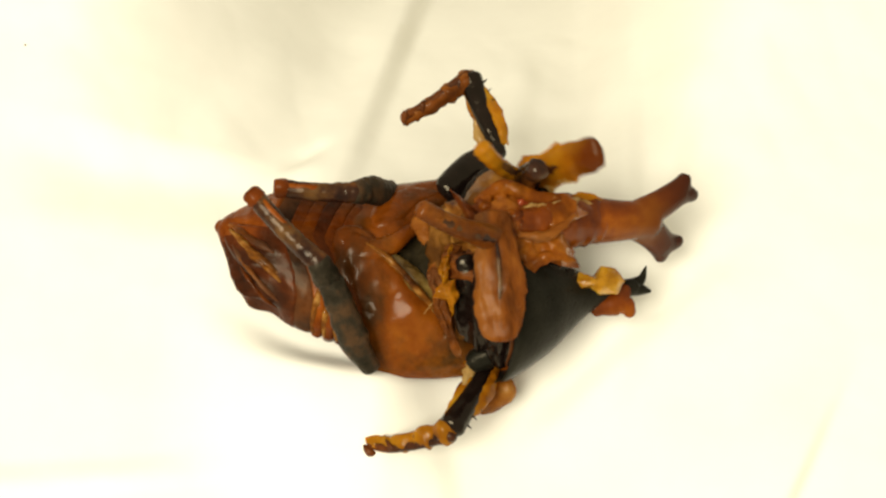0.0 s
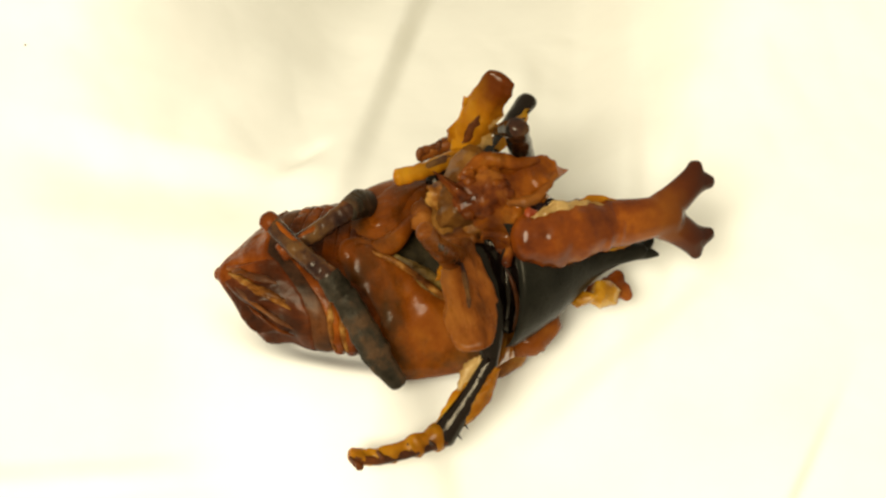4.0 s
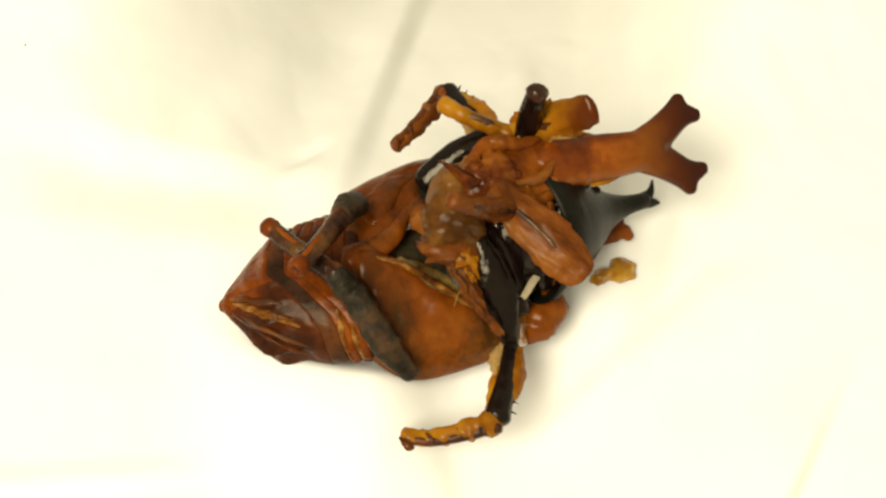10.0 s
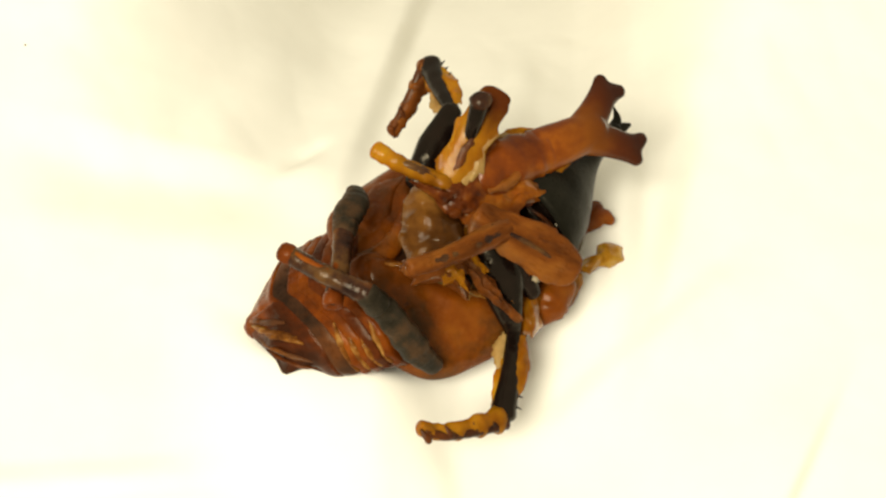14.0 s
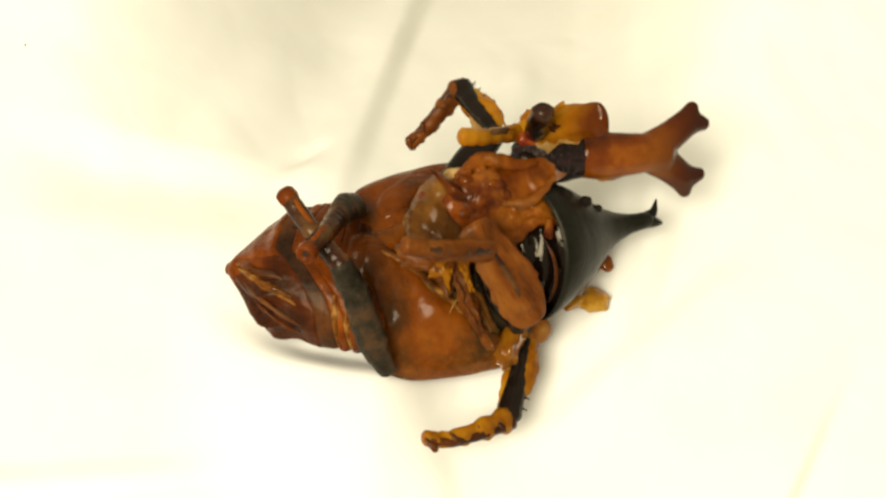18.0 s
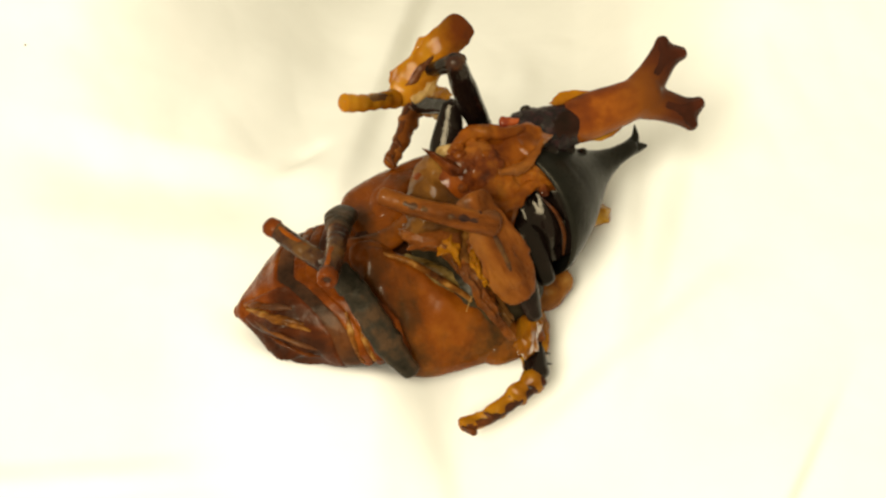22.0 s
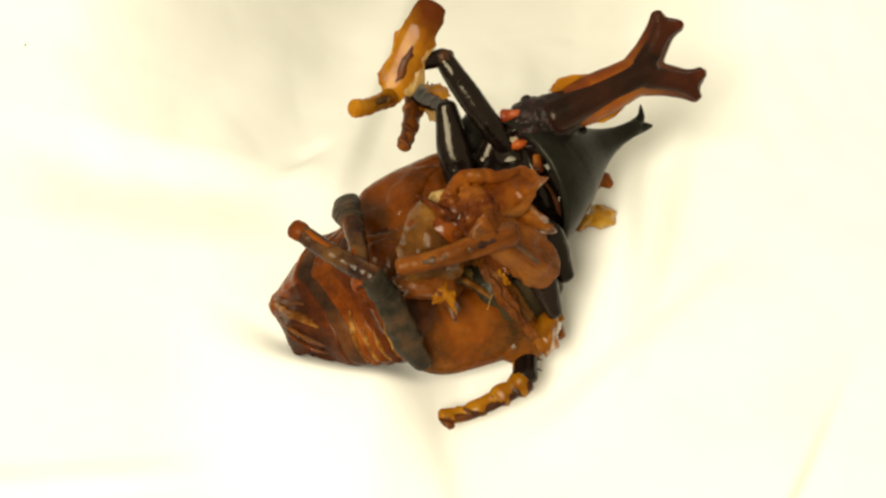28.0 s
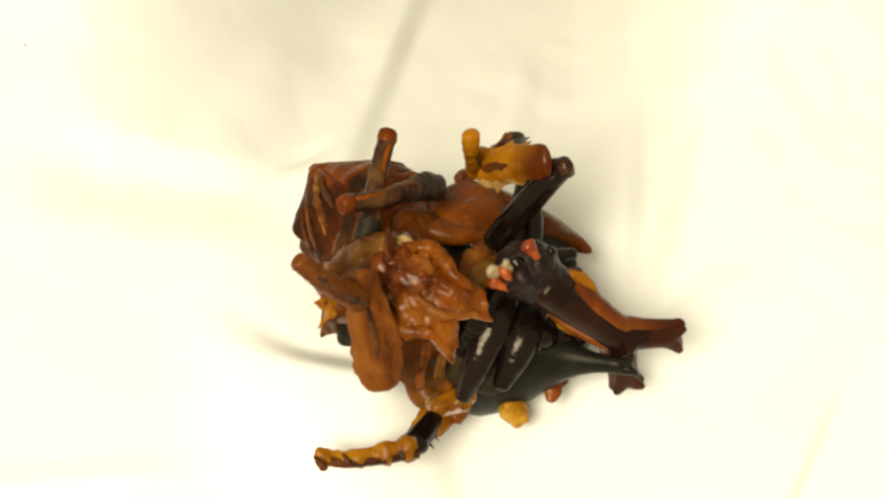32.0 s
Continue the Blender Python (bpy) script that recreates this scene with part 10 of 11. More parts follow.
    walk(MOVE['flake'], [
        (0,pose(0.03836,-0.00756,0.01500,25.0,0.0,0.0)), (0.5,pose(0.03812,-0.00829,0.01500,25.0,0.0,-0.0)), (1,pose(0.03787,-0.00901,0.01500,25.0,0.0,-0.0)),
        (1.5,pose(0.03711,-0.01033,0.01400,25.0,0.0,0.0)), (2,pose(0.03635,-0.01159,0.01300,25.0,0.0,0.0)), (2.5,pose(0.03623,-0.01244,0.01300,25.0,0.0,-0.0)),
        (3,pose(0.03613,-0.01330,0.01300,25.0,0.0,0.0)), (3.5,pose(0.03598,-0.01323,0.01170,25.0,0.0,-0.0)), (5.5,pose(0.03816,-0.01146,0.00400,0.0,-0.0,-0.0)),
        (6,pose(0.03761,-0.01196,0.00400,0.0,-0.0,0.0)), (6.5,pose(0.03841,-0.01148,0.00400,0.0,-0.0,0.0)), (7,pose(0.03920,-0.01100,0.00400,0.0,-0.0,0.0)),
        (7.5,pose(0.03898,-0.01008,0.00400,0.0,-0.0,0.0)), (8,pose(0.03875,-0.00920,0.00400,0.0,-0.0,0.0)), (8.5,pose(0.03803,-0.01045,0.00400,0.0,-0.0,0.0)),
        (9,pose(0.03735,-0.01166,0.00400,0.0,-0.0,-0.0)), (9.5,pose(0.03883,-0.01145,0.00400,0.0,-0.0,0.0)), (10,pose(0.04031,-0.01120,0.00400,0.0,-0.0,-0.0)),
        (10.5,pose(0.03944,-0.01077,0.00400,0.0,-0.0,-0.0)), (11,pose(0.03873,-0.01049,0.00400,0.0,-0.0,0.0)), (11.5,pose(0.03842,-0.01013,0.00400,0.0,-0.0,0.0)),
        (12,pose(0.03831,-0.00977,0.00400,0.0,-0.0,0.0)), (12.5,pose(0.03801,-0.01093,0.00400,0.0,-0.0,-0.0)), (13,pose(0.03769,-0.01208,0.00400,0.0,-0.0,0.0)),
        (13.5,pose(0.03752,-0.01240,0.00400,0.0,-0.0,-0.0)), (14,pose(0.03754,-0.01277,0.00400,0.0,-0.0,0.0)), (14.5,pose(0.03740,-0.01190,0.00400,0.0,-0.0,0.0)),
        (15,pose(0.03731,-0.01101,0.00400,0.0,-0.0,0.0)), (15.5,pose(0.03659,-0.01047,0.00400,0.0,-0.0,-0.0)), (17.5,pose(0.03494,-0.00934,0.00400,0.0,-0.0,0.0)),
        (18,pose(0.03488,-0.00922,0.00400,0.0,-0.0,0.0)), (18.5,pose(0.03471,-0.00874,0.00400,0.0,-0.0,-0.0)), (19,pose(0.03463,-0.00829,0.00400,0.0,-0.0,-0.0)),
        (19.5,pose(0.03467,-0.00865,0.00400,0.0,-0.0,0.0)), (20,pose(0.03473,-0.00901,0.00400,0.0,-0.0,0.0)), (20.5,pose(0.03601,-0.00496,0.00400,0.0,-0.0,0.0)),
        (21,pose(0.03923,-0.00120,0.00400,0.0,-0.0,0.0)), (21.5,pose(0.03901,0.00017,0.00400,0.0,-0.0,0.0)), (22,pose(0.03889,0.00155,0.00400,0.0,-0.0,0.0)),
        (22.5,pose(0.03761,0.00118,0.00400,0.0,-0.0,0.0)), (23,pose(0.03702,0.00068,0.00400,0.0,-0.0,-0.0)), (23.5,pose(0.03670,-0.00055,0.00400,0.0,-0.0,-0.0)),
        (24,pose(0.03635,-0.00175,0.00400,0.0,-0.0,-0.0)), (24.5,pose(0.03641,-0.00162,0.00400,0.0,-0.0,-0.0)), (26.5,pose(0.03680,-0.00113,0.00400,0.0,-0.0,0.0)),
        (27,pose(0.03694,-0.00101,0.00400,0.0,-0.0,0.0)), (27.5,pose(0.03676,0.00002,0.00400,0.0,-0.0,-0.0)), (28,pose(0.03680,0.00107,0.00400,0.0,-0.0,0.0)),
        (28.5,pose(0.03651,0.00096,0.00400,0.0,-0.0,-0.0)), (29,pose(0.03638,0.00084,0.00400,0.0,-0.0,0.0)), (29.5,pose(0.03521,-0.00074,0.00400,0.0,-0.0,0.0)),
        (30,pose(0.03433,-0.00237,0.00400,0.0,-0.0,0.0)), (30.5,pose(0.03168,0.00060,0.00400,0.0,-0.0,0.0)), (31,pose(0.03123,-0.00531,0.00400,0.0,-0.0,-0.0)),
        (31.5,pose(0.02801,-0.00932,0.00400,0.0,-0.0,0.0)), (32,pose(0.02742,-0.01010,0.00400,0.0,-0.0,-0.0))])
    walk(MOVE['fork'], [
        (0,pose(0.04183,-0.00864,0.01100,20.0,0.0,5.7)), (0.5,pose(0.04196,-0.00902,0.01150,20.0,0.0,5.7)), (1,pose(0.04209,-0.00941,0.01200,20.0,0.0,5.7)),
        (1.5,pose(0.04199,-0.00927,0.01050,20.0,0.0,5.7)), (2,pose(0.04213,-0.00913,0.00900,20.0,0.0,5.7)), (2.5,pose(0.04097,-0.01053,0.00950,20.0,0.0,5.7)),
        (3,pose(0.03985,-0.01194,0.01000,20.0,0.0,5.7)), (3.5,pose(0.03969,-0.01210,0.00900,20.0,0.0,5.7)), (5.5,pose(0.04116,-0.00446,0.00500,0.0,-0.0,-0.0)),
        (6,pose(0.04061,-0.00496,0.00500,0.0,-0.0,0.0)), (6.5,pose(0.04141,-0.00448,0.00500,0.0,-0.0,0.0)), (7,pose(0.04220,-0.00400,0.00500,0.0,-0.0,0.0)),
        (7.5,pose(0.04198,-0.00308,0.00500,0.0,-0.0,0.0)), (8,pose(0.04175,-0.00220,0.00500,0.0,-0.0,0.0)), (8.5,pose(0.04103,-0.00345,0.00500,0.0,-0.0,0.0)),
        (9,pose(0.04035,-0.00466,0.00500,0.0,-0.0,-0.0)), (9.5,pose(0.04183,-0.00445,0.00500,0.0,-0.0,0.0)), (10,pose(0.04331,-0.00420,0.00500,0.0,-0.0,-0.0)),
        (10.5,pose(0.04244,-0.00377,0.00500,0.0,-0.0,-0.0)), (11,pose(0.04173,-0.00349,0.00500,0.0,-0.0,0.0)), (11.5,pose(0.04142,-0.00313,0.00500,0.0,-0.0,0.0)),
        (12,pose(0.04131,-0.00277,0.00500,0.0,-0.0,0.0)), (12.5,pose(0.04101,-0.00393,0.00500,0.0,-0.0,-0.0)), (13,pose(0.04069,-0.00508,0.00500,0.0,-0.0,0.0)),
        (13.5,pose(0.04052,-0.00540,0.00500,0.0,-0.0,-0.0)), (14,pose(0.04054,-0.00577,0.00500,0.0,-0.0,0.0)), (14.5,pose(0.04040,-0.00490,0.00500,0.0,-0.0,0.0)),
        (15,pose(0.04031,-0.00401,0.00500,0.0,-0.0,0.0)), (15.5,pose(0.03959,-0.00347,0.00500,0.0,-0.0,-0.0)), (17.5,pose(0.03794,-0.00234,0.00500,0.0,-0.0,0.0)),
        (18,pose(0.03788,-0.00222,0.00500,0.0,-0.0,0.0)), (18.5,pose(0.03771,-0.00174,0.00500,0.0,-0.0,-0.0)), (19,pose(0.03763,-0.00129,0.00500,0.0,-0.0,-0.0)),
        (19.5,pose(0.03767,-0.00165,0.00500,0.0,-0.0,0.0)), (20,pose(0.03773,-0.00201,0.00500,0.0,-0.0,0.0)), (20.5,pose(0.03901,0.00204,0.00500,0.0,-0.0,0.0)),
        (21,pose(0.04223,0.00580,0.00500,0.0,-0.0,0.0)), (21.5,pose(0.04201,0.00717,0.00500,0.0,-0.0,0.0)), (22,pose(0.04189,0.00855,0.00500,0.0,-0.0,0.0)),
        (22.5,pose(0.04061,0.00818,0.00500,0.0,-0.0,0.0)), (23,pose(0.04002,0.00768,0.00500,0.0,-0.0,-0.0)), (23.5,pose(0.03970,0.00645,0.00500,0.0,-0.0,-0.0)),
        (24,pose(0.03935,0.00525,0.00500,0.0,-0.0,-0.0)), (24.5,pose(0.03941,0.00538,0.00500,0.0,-0.0,-0.0)), (26.5,pose(0.03980,0.00587,0.00500,0.0,-0.0,0.0)),
        (27,pose(0.03994,0.00599,0.00500,0.0,-0.0,0.0)), (27.5,pose(0.03976,0.00702,0.00500,0.0,-0.0,-0.0)), (28,pose(0.03980,0.00807,0.00500,0.0,-0.0,0.0)),
        (28.5,pose(0.03951,0.00796,0.00500,0.0,-0.0,-0.0)), (29,pose(0.03938,0.00784,0.00500,0.0,-0.0,0.0)), (29.5,pose(0.03821,0.00626,0.00500,0.0,-0.0,0.0)),
        (30,pose(0.03733,0.00463,0.00500,0.0,-0.0,0.0)), (30.5,pose(0.03468,0.00760,0.00500,0.0,-0.0,0.0)), (31,pose(0.03423,0.00169,0.00500,0.0,-0.0,-0.0)),
        (31.5,pose(0.03101,-0.00232,0.00500,0.0,-0.0,0.0)), (32,pose(0.03042,-0.00310,0.00500,0.0,-0.0,-0.0))])
    walk(MOVE['skin'], [
        (0,pose(0.00866,-0.00365,0.02400,28.5,-0.0,8.5)), (0.5,pose(0.00648,-0.00401,0.02400,28.3,-0.0,9.5)), (1,pose(0.00950,-0.00271,0.02400,28.4,-0.0,10.5)),
        (1.5,pose(0.00962,-0.00401,0.02400,27.5,-0.0,14.5)), (2,pose(0.00794,0.00108,0.02400,28.4,-0.0,18.5)), (2.5,pose(0.00971,-0.00039,0.02400,27.9,-0.0,18.0)),
        (3,pose(0.00792,0.00012,0.02400,28.3,-0.0,17.5)), (3.5,pose(0.00657,0.00071,0.02400,28.3,-0.0,19.0)), (5.5,pose(0.00817,0.00145,0.02400,27.1,-0.0,25.0)),
        (6,pose(0.00711,0.00108,0.02400,26.8,-0.0,26.5)), (6.5,pose(0.00976,0.00145,0.02400,26.5,-0.0,26.5)), (7,pose(0.00711,0.00108,0.02400,26.8,-0.0,26.5)),
        (7.5,pose(0.00821,0.00330,0.02400,27.8,-0.0,24.0)), (8,pose(0.00547,0.00204,0.02400,28.3,-0.0,21.5)), (8.5,pose(0.00661,0.00330,0.02400,27.6,-0.0,26.0)),
        (9,pose(0.00715,0.00301,0.02400,26.2,-0.0,30.5)), (9.5,pose(0.00981,0.00330,0.02400,26.2,-0.0,29.5)), (10,pose(0.00800,0.00398,0.02400,26.9,-0.0,28.5)),
        (10.5,pose(0.00491,-0.00401,0.02400,26.1,-0.0,24.5)), (11,pose(0.00878,0.00156,0.02400,28.0,-0.0,20.5)), (11.5,pose(0.01301,0.00330,0.02400,27.2,-0.0,24.0)),
        (12,pose(0.00732,0.01192,0.02400,29.3,-0.0,27.5)), (12.5,pose(0.01433,-0.00401,0.02400,23.9,-0.0,28.5)), (13,pose(0.00888,0.00593,0.02400,27.0,-0.0,29.5)),
        (13.5,pose(0.01079,0.00704,0.02400,25.6,-0.0,34.0)), (14,pose(0.00381,0.00204,0.02400,24.2,-0.0,38.5)), (14.5,pose(0.00707,0.00280,0.02400,23.4,-0.0,39.5)),
        (15,pose(0.00556,0.00791,0.02400,24.5,-0.0,40.5)), (15.5,pose(0.00830,0.00421,0.02400,24.5,-0.0,36.7)), (17.5,pose(0.00591,0.00562,0.02400,29.3,-0.0,21.4)),
        (18,pose(0.00629,0.00108,0.02400,28.7,-0.0,17.5)), (18.5,pose(0.00572,-0.00672,0.02400,27.1,-0.0,14.0)), (19,pose(0.00704,-0.00271,0.02400,28.6,-0.0,10.5)),
        (19.5,pose(0.00699,-0.00134,0.02400,29.1,-0.0,9.5)), (20,pose(0.00798,0.00301,0.02400,30.3,-0.0,8.5)), (20.5,pose(0.00222,-0.00539,0.02400,27.4,-0.0,16.5)),
        (21,pose(0.00886,0.00495,0.02400,28.1,-0.0,24.5)), (21.5,pose(0.00933,-0.00270,0.02400,25.6,-0.0,26.0)), (22,pose(0.00553,0.00593,0.02400,28.0,-0.0,27.5)),
        (22.5,pose(0.01071,0.00421,0.02400,28.6,-0.0,20.5)), (23,pose(0.00702,-0.00365,0.02400,27.9,-0.0,13.5)), (23.5,pose(0.00587,0.00280,0.02400,29.6,-0.0,15.0)),
        (24,pose(0.00704,-0.00271,0.02400,27.8,-0.0,16.5)), (24.5,pose(0.00583,0.00003,0.02400,28.5,-0.0,17.5)), (26.5,pose(0.00449,-0.01196,0.02400,24.5,-0.0,21.5)),
        (27,pose(0.00380,0.00108,0.02400,28.1,-0.0,22.5)), (27.5,pose(0.00341,-0.00405,0.02400,26.1,-0.0,25.5)), (28,pose(0.00460,-0.00177,0.02400,25.9,-0.0,28.5)),
        (28.5,pose(0.00944,0.00141,0.02400,26.9,-0.0,25.0)), (29,pose(0.00373,-0.00643,0.02400,26.2,-0.0,21.5)), (29.5,pose(0.00472,0.00704,0.02400,30.3,-0.0,18.5)),
        (30,pose(0.00049,-0.00551,0.02400,27.6,-0.0,15.5)), (30.5,pose(-0.00468,-0.01579,0.02400,25.3,-0.0,-5.5)), (31,pose(-0.00430,-0.01277,0.02400,25.7,-0.0,-11.5)),
        (31.5,pose(-0.00472,-0.01324,0.02400,24.9,-0.0,-16.5)), (32,pose(-0.00430,-0.01277,0.02400,22.7,-0.0,-29.5))])
    walk(MOVE['speck'], [
        (0,pose(0.03386,0.00199,0.00055,0.0,-0.0,0.0)), (0.5,pose(0.03386,0.00204,0.00055,0.0,-0.0,0.0)), (1,pose(0.03387,0.00209,0.00055,0.0,-0.0,0.0)),
        (1.5,pose(0.03387,0.00214,0.00055,0.0,-0.0,0.0)), (2,pose(0.03388,0.00219,0.00055,0.0,-0.0,0.0)), (2.5,pose(0.03388,0.00225,0.00055,0.0,-0.0,0.0)),
        (3,pose(0.03388,0.00230,0.00055,0.0,-0.0,0.0)), (3.5,pose(0.03391,0.00247,0.00055,0.0,-0.0,0.0)), (5.5,pose(0.03403,0.00317,0.00055,0.0,-0.0,0.0)),
        (6,pose(0.03406,0.00334,0.00055,0.0,-0.0,0.0)), (6.5,pose(0.03397,0.00338,0.00055,0.0,-0.0,0.0)), (7,pose(0.03388,0.00341,0.00055,0.0,-0.0,0.0)),
        (7.5,pose(0.03379,0.00345,0.00055,0.0,-0.0,0.0)), (8,pose(0.03370,0.00348,0.00055,0.0,-0.0,0.0)), (8.5,pose(0.03361,0.00352,0.00055,0.0,-0.0,0.0)),
        (9,pose(0.03352,0.00355,0.00055,0.0,-0.0,0.0)), (9.5,pose(0.03344,0.00358,0.00055,0.0,-0.0,0.0)), (10,pose(0.03336,0.00360,0.00055,0.0,-0.0,0.0)),
        (10.5,pose(0.03328,0.00363,0.00055,0.0,-0.0,0.0)), (11,pose(0.03320,0.00366,0.00055,0.0,-0.0,0.0)), (11.5,pose(0.03312,0.00368,0.00055,0.0,-0.0,0.0)),
        (12,pose(0.03305,0.00371,0.00055,0.0,-0.0,0.0)), (12.5,pose(0.03297,0.00374,0.00055,0.0,-0.0,0.0)), (13,pose(0.03289,0.00376,0.00055,0.0,-0.0,0.0)),
        (13.5,pose(0.03285,0.00363,0.00055,0.0,-0.0,0.0)), (14,pose(0.03282,0.00350,0.00055,0.0,-0.0,0.0)), (14.5,pose(0.03279,0.00337,0.00055,0.0,-0.0,0.0)),
        (15,pose(0.03275,0.00324,0.00055,0.0,-0.0,0.0)), (15.5,pose(0.03271,0.00317,0.00055,0.0,-0.0,0.0)), (17.5,pose(0.03255,0.00291,0.00055,0.0,-0.0,0.0)),
        (18,pose(0.03251,0.00285,0.00055,0.0,-0.0,0.0)), (18.5,pose(0.03248,0.00278,0.00055,0.0,-0.0,0.0)), (19,pose(0.03244,0.00272,0.00055,0.0,-0.0,0.0)),
        (19.5,pose(0.03237,0.00275,0.00055,0.0,-0.0,0.0)), (20,pose(0.03231,0.00278,0.00055,0.0,-0.0,0.0)), (20.5,pose(0.03225,0.00281,0.00055,0.0,-0.0,0.0)),
        (21,pose(0.03219,0.00284,0.00055,0.0,-0.0,0.0)), (21.5,pose(0.03212,0.00287,0.00055,0.0,-0.0,0.0)), (22,pose(0.03206,0.00290,0.00055,0.0,-0.0,0.0)),
        (22.5,pose(0.03200,0.00293,0.00055,0.0,-0.0,0.0)), (23,pose(0.03194,0.00297,0.00055,0.0,-0.0,0.0)), (23.5,pose(0.03187,0.00300,0.00055,0.0,-0.0,0.0)),
        (24,pose(0.03181,0.00303,0.00055,0.0,-0.0,0.0)), (24.5,pose(0.03161,0.00303,0.00055,0.0,-0.0,0.0)), (26.5,pose(0.03082,0.00303,0.00055,0.0,-0.0,0.0)),
        (27,pose(0.03063,0.00303,0.00055,0.0,-0.0,0.0)), (27.5,pose(0.03043,0.00303,0.00055,0.0,-0.0,0.0)), (28,pose(0.03023,0.00303,0.00055,0.0,-0.0,0.0)),
        (28.5,pose(0.03076,0.00298,0.00055,0.0,-0.0,0.0)), (29,pose(0.03129,0.00292,0.00055,0.0,-0.0,0.0)), (29.5,pose(0.03182,0.00287,0.00055,0.0,-0.0,0.0)),
        (30,pose(0.03235,0.00282,0.00055,0.0,-0.0,0.0)), (30.5,pose(0.03230,0.00274,0.00055,0.0,-0.0,0.0)), (31,pose(0.03225,0.00266,0.00055,0.0,-0.0,0.0)),
        (31.5,pose(0.03219,0.00259,0.00055,0.0,-0.0,0.0)), (32,pose(0.03214,0.00251,0.00055,0.0,-0.0,0.0))])
    walk(MOVE['leg_skin'], [
        (0,pose(-0.00230,-0.00137,0.00416,6.4,-6.1,-93.1)), (0.5,pose(-0.00436,0.00053,0.00312,5.7,-5.0,-94.7)), (1,pose(-0.00437,-0.00263,0.00483,6.7,-6.6,-93.8)),
        (1.5,pose(-0.00419,-0.00429,0.00561,9.4,-23.4,-104.6)), (2,pose(-0.00026,-0.00100,0.00395,9.5,-9.2,-86.7)), (2.5,pose(-0.00945,-0.00292,0.00494,9.0,-8.1,-83.5)),
        (3,pose(-0.00473,-0.00397,0.00555,10.8,-27.7,-88.0)), (3.5,pose(-0.00651,-0.00550,0.00637,13.0,-29.5,-101.5)), (5.5,pose(-0.01223,-0.00751,0.00721,14.7,-48.5,-99.7)),
        (6,pose(-0.00587,-0.00694,0.00686,12.6,-31.6,-86.4)), (6.5,pose(-0.01362,-0.00675,0.00672,17.5,-46.0,-95.5)), (7,pose(-0.00587,-0.00694,0.00686,11.8,-26.1,-78.6)),
        (7.5,pose(-0.00916,-0.00738,0.00729,22.1,-42.4,-111.5)), (8,pose(-0.00317,-0.00702,0.00719,13.5,-39.9,-93.5)), (8.5,pose(-0.01066,-0.00669,0.00687,19.3,-41.6,-106.7)),
        (9,pose(-0.00328,-0.00465,0.00564,8.6,-14.3,-65.0)), (9.5,pose(-0.01268,-0.00322,0.00493,17.7,-45.3,-88.3)), (10,pose(-0.00192,-0.00433,0.00556,12.8,-12.6,-69.6)),
        (10.5,pose(-0.01007,-0.00583,0.00620,16.1,-56.5,-70.0)), (11,pose(-0.00234,-0.00343,0.00523,12.0,-31.3,-64.3)), (11.5,pose(-0.01364,-0.00460,0.00574,19.0,-40.8,-93.3)),
        (12,pose(-0.00312,-0.00483,0.00615,20.3,-40.7,-92.6)), (12.5,pose(-0.00856,-0.00244,0.00436,16.8,-20.1,-89.3)), (13,pose(-0.00541,-0.00649,0.00667,12.5,12.9,-61.1)),
        (13.5,pose(-0.01194,-0.00788,0.00711,16.2,26.6,-77.5)), (14,pose(-0.00214,-0.00687,0.00637,19.1,13.8,-57.3)), (14.5,pose(-0.00886,-0.00805,0.00675,19.6,36.5,-71.1)),
        (15,pose(-0.00329,-0.00871,0.00727,22.8,25.4,-55.0)), (15.5,pose(-0.01118,-0.00778,0.00684,22.0,36.9,-51.8)), (17.5,pose(-0.00885,-0.00651,0.00709,13.5,38.2,-59.3)),
        (18,pose(-0.00327,-0.00688,0.00719,9.3,22.7,-68.6)), (18.5,pose(-0.00803,-0.00472,0.00578,6.3,28.3,-77.4)), (19,pose(0.00042,-0.00659,0.00701,7.6,22.6,-75.5)),
        (19.5,pose(-0.00737,-0.00274,0.00496,6.3,27.6,-67.1)), (20,pose(-0.00628,-0.00494,0.00637,3.5,30.3,-85.2)), (20.5,pose(-0.00472,-0.00712,0.00707,12.1,45.0,-65.6)),
        (21,pose(-0.00290,-0.01003,0.00875,15.3,30.6,-58.4)), (21.5,pose(-0.00645,-0.00557,0.00599,16.7,37.3,-54.6)), (22,pose(-0.00498,-0.00659,0.00690,11.4,20.8,-80.2)),
        (22.5,pose(-0.00302,-0.00460,0.00592,14.9,31.3,-54.6)), (23,pose(-0.00180,-0.00706,0.00714,7.4,37.0,-72.9)), (23.5,pose(0.00237,-0.00016,0.00354,13.7,37.2,-58.5)),
        (24,pose(-0.00081,-0.00743,0.00730,10.4,25.8,-61.5)), (24.5,pose(-0.00481,-0.00094,0.00392,9.6,27.0,-60.2)), (26.5,pose(-0.00435,-0.00467,0.00543,15.4,42.2,-42.4)),
        (27,pose(-0.00072,-0.00356,0.00530,9.9,28.8,-55.7)), (27.5,pose(0.00202,-0.00127,0.00396,13.8,33.3,-53.1)), (28,pose(0.00012,-0.00425,0.00540,15.5,35.6,-50.8)),
        (28.5,pose(-0.00249,-0.00460,0.00570,17.9,28.9,-29.8)), (29,pose(-0.00009,-0.00619,0.00639,7.7,42.8,-58.0)), (29.5,pose(0.00758,0.00798,-0.00118,14.4,33.4,-46.2)),
        (30,pose(-0.00089,-0.00401,0.00549,6.4,41.5,-65.2)), (30.5,pose(0.00032,-0.00406,0.00524,8.1,44.8,-47.7)), (31,pose(-0.00420,-0.00401,0.00526,-7.4,33.3,-63.2)),
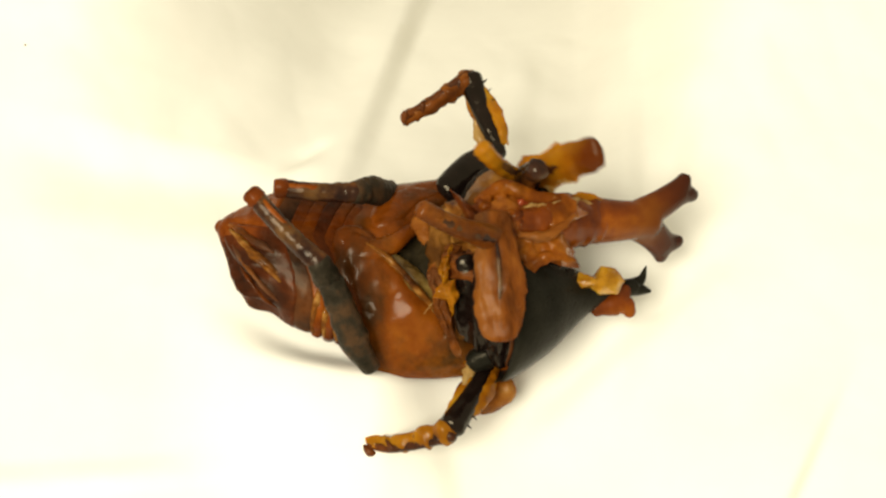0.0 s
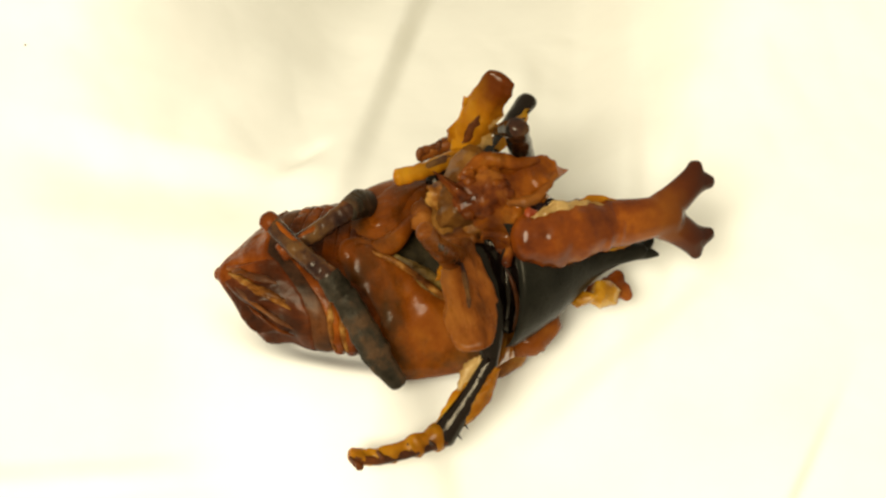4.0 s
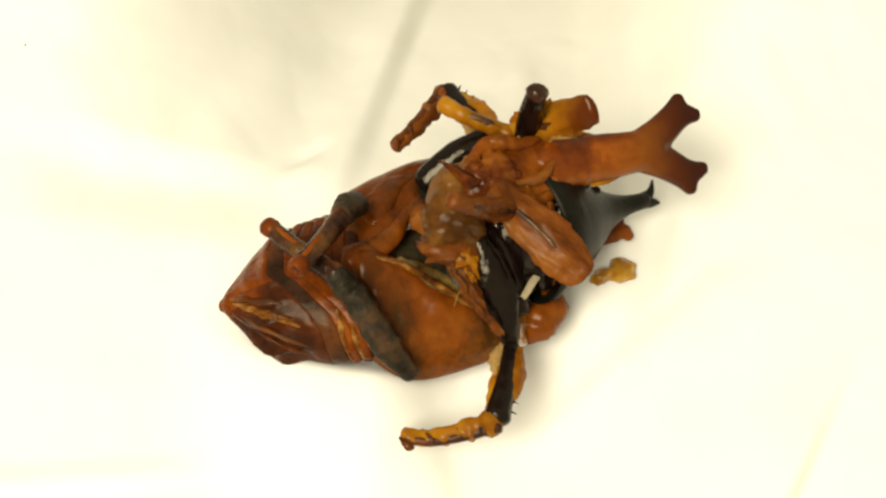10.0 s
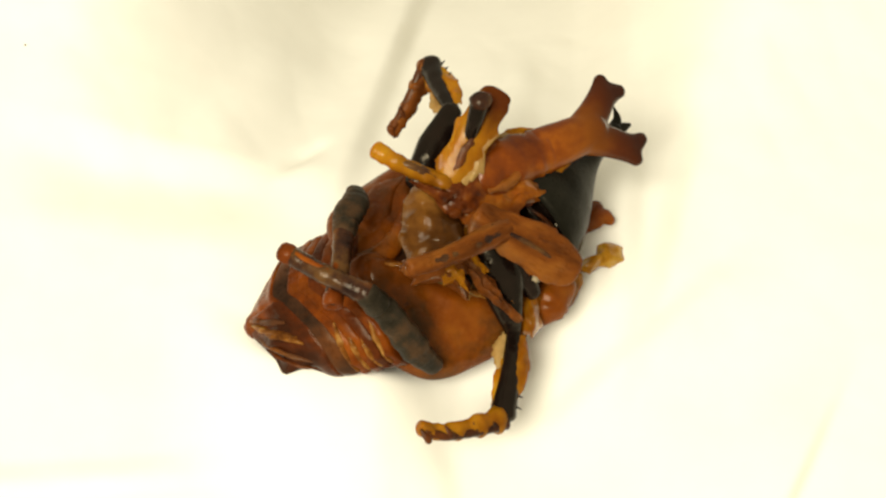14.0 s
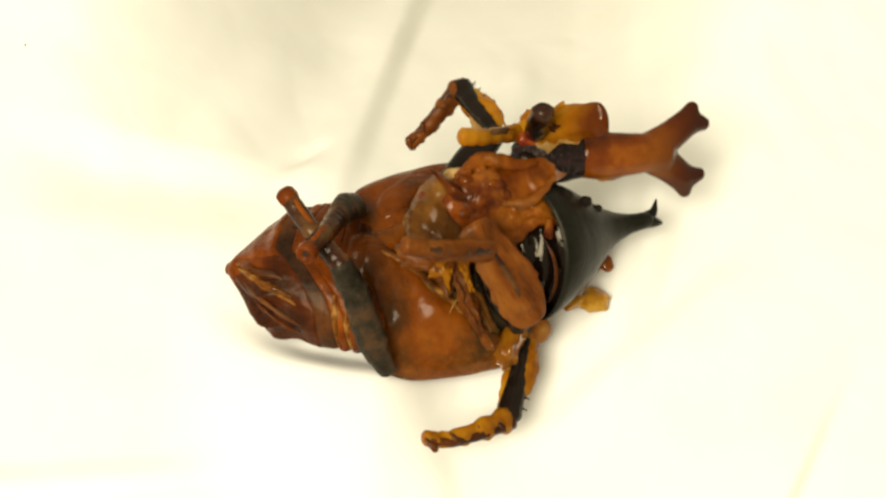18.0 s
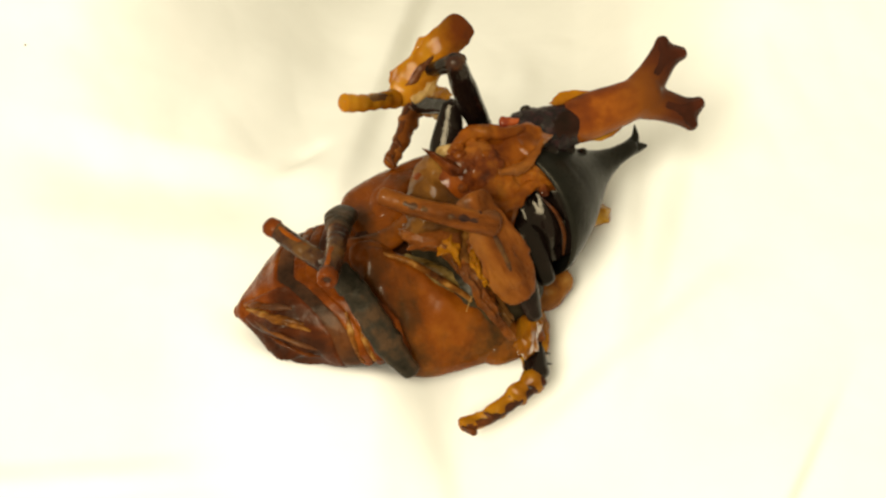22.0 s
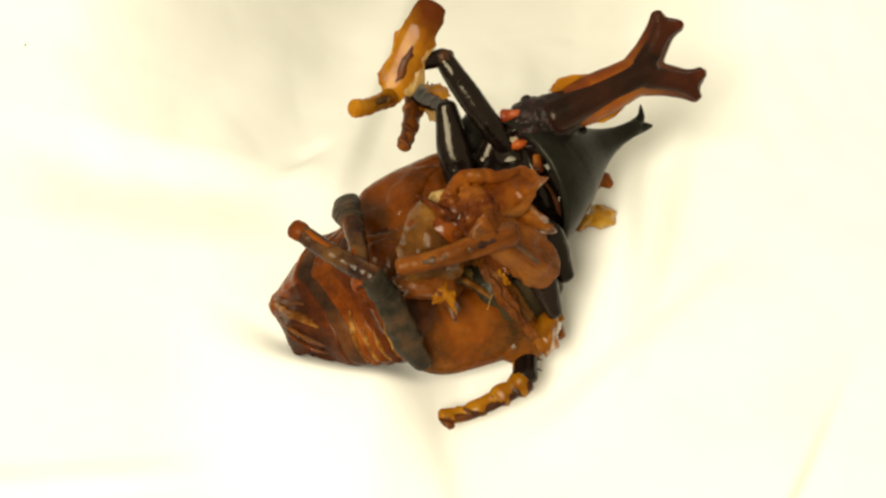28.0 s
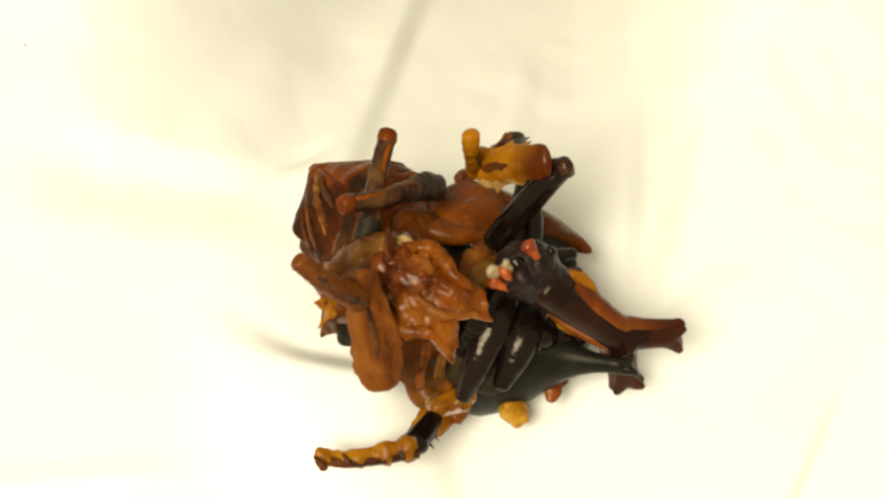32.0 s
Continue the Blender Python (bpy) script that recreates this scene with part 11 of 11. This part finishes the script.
        (31.5,pose(-0.00439,0.00110,0.00280,-12.8,35.8,-77.6)), (32,pose(-0.00397,-0.00524,0.00545,-11.3,33.6,-57.3))])
    walk(MOVE['leg_tube'], [
        (0,pose(-0.00230,-0.00137,0.00416,-3.5,-40.5,153.1)), (0.5,pose(-0.00436,0.00053,0.00312,-3.8,-57.3,151.7)), (1,pose(-0.00437,-0.00263,0.00483,-4.6,-64.0,151.2)),
        (1.5,pose(-0.00419,-0.00429,0.00561,-2.2,-58.3,144.3)), (2,pose(-0.00026,-0.00100,0.00395,-8.9,-42.9,152.5)), (2.5,pose(-0.00945,-0.00292,0.00494,-6.0,-47.5,146.5)),
        (3,pose(-0.00473,-0.00397,0.00555,-5.2,-59.9,140.4)), (3.5,pose(-0.00651,-0.00550,0.00637,-3.4,-60.2,132.3)), (5.5,pose(-0.01223,-0.00751,0.00721,-14.2,-57.0,145.7)),
        (6,pose(-0.00587,-0.00694,0.00686,-15.7,-46.1,151.9)), (6.5,pose(-0.01362,-0.00675,0.00672,-12.6,-49.6,150.6)), (7,pose(-0.00587,-0.00694,0.00686,-12.6,-32.9,158.9)),
        (7.5,pose(-0.00916,-0.00738,0.00729,-5.7,-44.4,143.6)), (8,pose(-0.00317,-0.00702,0.00719,-11.5,-38.4,162.4)), (8.5,pose(-0.01066,-0.00669,0.00687,-3.3,-43.9,142.3)),
        (9,pose(-0.00328,-0.00465,0.00564,-11.8,-27.1,160.1)), (9.5,pose(-0.01268,-0.00322,0.00493,-9.9,-49.9,152.1)), (10,pose(-0.00192,-0.00433,0.00556,-11.3,-43.5,154.7)),
        (10.5,pose(-0.01007,-0.00583,0.00620,-10.1,-56.1,154.2)), (11,pose(-0.00234,-0.00343,0.00523,-6.6,-38.2,149.2)), (11.5,pose(-0.01364,-0.00460,0.00574,-7.6,-41.6,149.9)),
        (12,pose(-0.00312,-0.00483,0.00615,-11.9,-27.2,173.4)), (12.5,pose(-0.00856,-0.00244,0.00436,-6.9,-17.0,153.9)), (13,pose(-0.00541,-0.00649,0.00667,-5.5,-23.6,156.8)),
        (13.5,pose(-0.01194,-0.00788,0.00711,-5.6,-26.7,144.8)), (14,pose(-0.00214,-0.00687,0.00637,-6.1,-8.0,168.4)), (14.5,pose(-0.00886,-0.00805,0.00675,-7.4,-32.2,147.0)),
        (15,pose(-0.00329,-0.00871,0.00727,-10.2,-26.1,157.0)), (15.5,pose(-0.01118,-0.00778,0.00684,-9.6,-37.9,160.9)), (17.5,pose(-0.00885,-0.00651,0.00709,-5.9,-43.2,166.6)),
        (18,pose(-0.00327,-0.00688,0.00719,-2.6,-31.6,163.1)), (18.5,pose(-0.00803,-0.00472,0.00578,-1.5,-38.4,159.5)), (19,pose(0.00042,-0.00659,0.00701,-1.9,-33.9,164.7)),
        (19.5,pose(-0.00737,-0.00274,0.00496,-1.3,-33.2,170.4)), (20,pose(-0.00628,-0.00494,0.00637,2.1,-24.4,150.0)), (20.5,pose(-0.00472,-0.00712,0.00707,-2.8,-44.6,159.2)),
        (21,pose(-0.00290,-0.01003,0.00875,-2.9,-33.2,160.1)), (21.5,pose(-0.00645,-0.00557,0.00599,-5.2,-34.3,163.8)), (22,pose(-0.00498,-0.00659,0.00690,-3.4,7.9,141.6)),
        (22.5,pose(-0.00302,-0.00460,0.00592,1.6,-25.2,177.2)), (23,pose(-0.00180,-0.00706,0.00714,2.2,-33.5,174.5)), (23.5,pose(0.00237,-0.00016,0.00354,0.9,-39.1,177.1)),
        (24,pose(-0.00081,-0.00743,0.00730,3.9,-38.4,165.5)), (24.5,pose(-0.00481,-0.00094,0.00392,-19.5,-66.0,-136.3)), (26.5,pose(-0.00435,-0.00467,0.00543,15.7,-41.0,173.3)),
        (27,pose(-0.00072,-0.00356,0.00530,5.0,-17.2,159.8)), (27.5,pose(0.00202,-0.00127,0.00396,-1.9,-8.4,166.3)), (28,pose(0.00012,-0.00425,0.00540,-1.4,10.5,171.4)),
        (28.5,pose(-0.00249,-0.00460,0.00570,6.2,7.8,-159.2)), (29,pose(-0.00009,-0.00619,0.00639,0.4,6.5,170.8)), (29.5,pose(0.00758,0.00798,-0.00118,-0.5,7.9,179.7)),
        (30,pose(-0.00089,-0.00401,0.00549,-2.3,2.3,160.4)), (30.5,pose(0.00032,-0.00406,0.00524,-0.4,-44.7,-170.7)), (31,pose(-0.00420,-0.00401,0.00526,9.1,-58.1,171.5)),
        (31.5,pose(-0.00439,0.00110,0.00280,17.7,-62.1,152.4)), (32,pose(-0.00397,-0.00524,0.00545,3.1,-64.7,170.5))])
    walk(MOVE['clear_bag'], [(0, pose(0.0065, 0.0035, -0.0025)), (3.5, pose(0.0065, 0.0035, -0.0025)), (6, pose(0, 0, 0)), (32, pose(0, 0, 0))])
    walk(MOVE['tattered_flap'], [(0, pose(0.006, 0, -0.002)), (3.5, pose(0.006, 0, -0.002)), (6, pose(0, 0, 0)), (32, pose(0, 0, 0))])


motions()
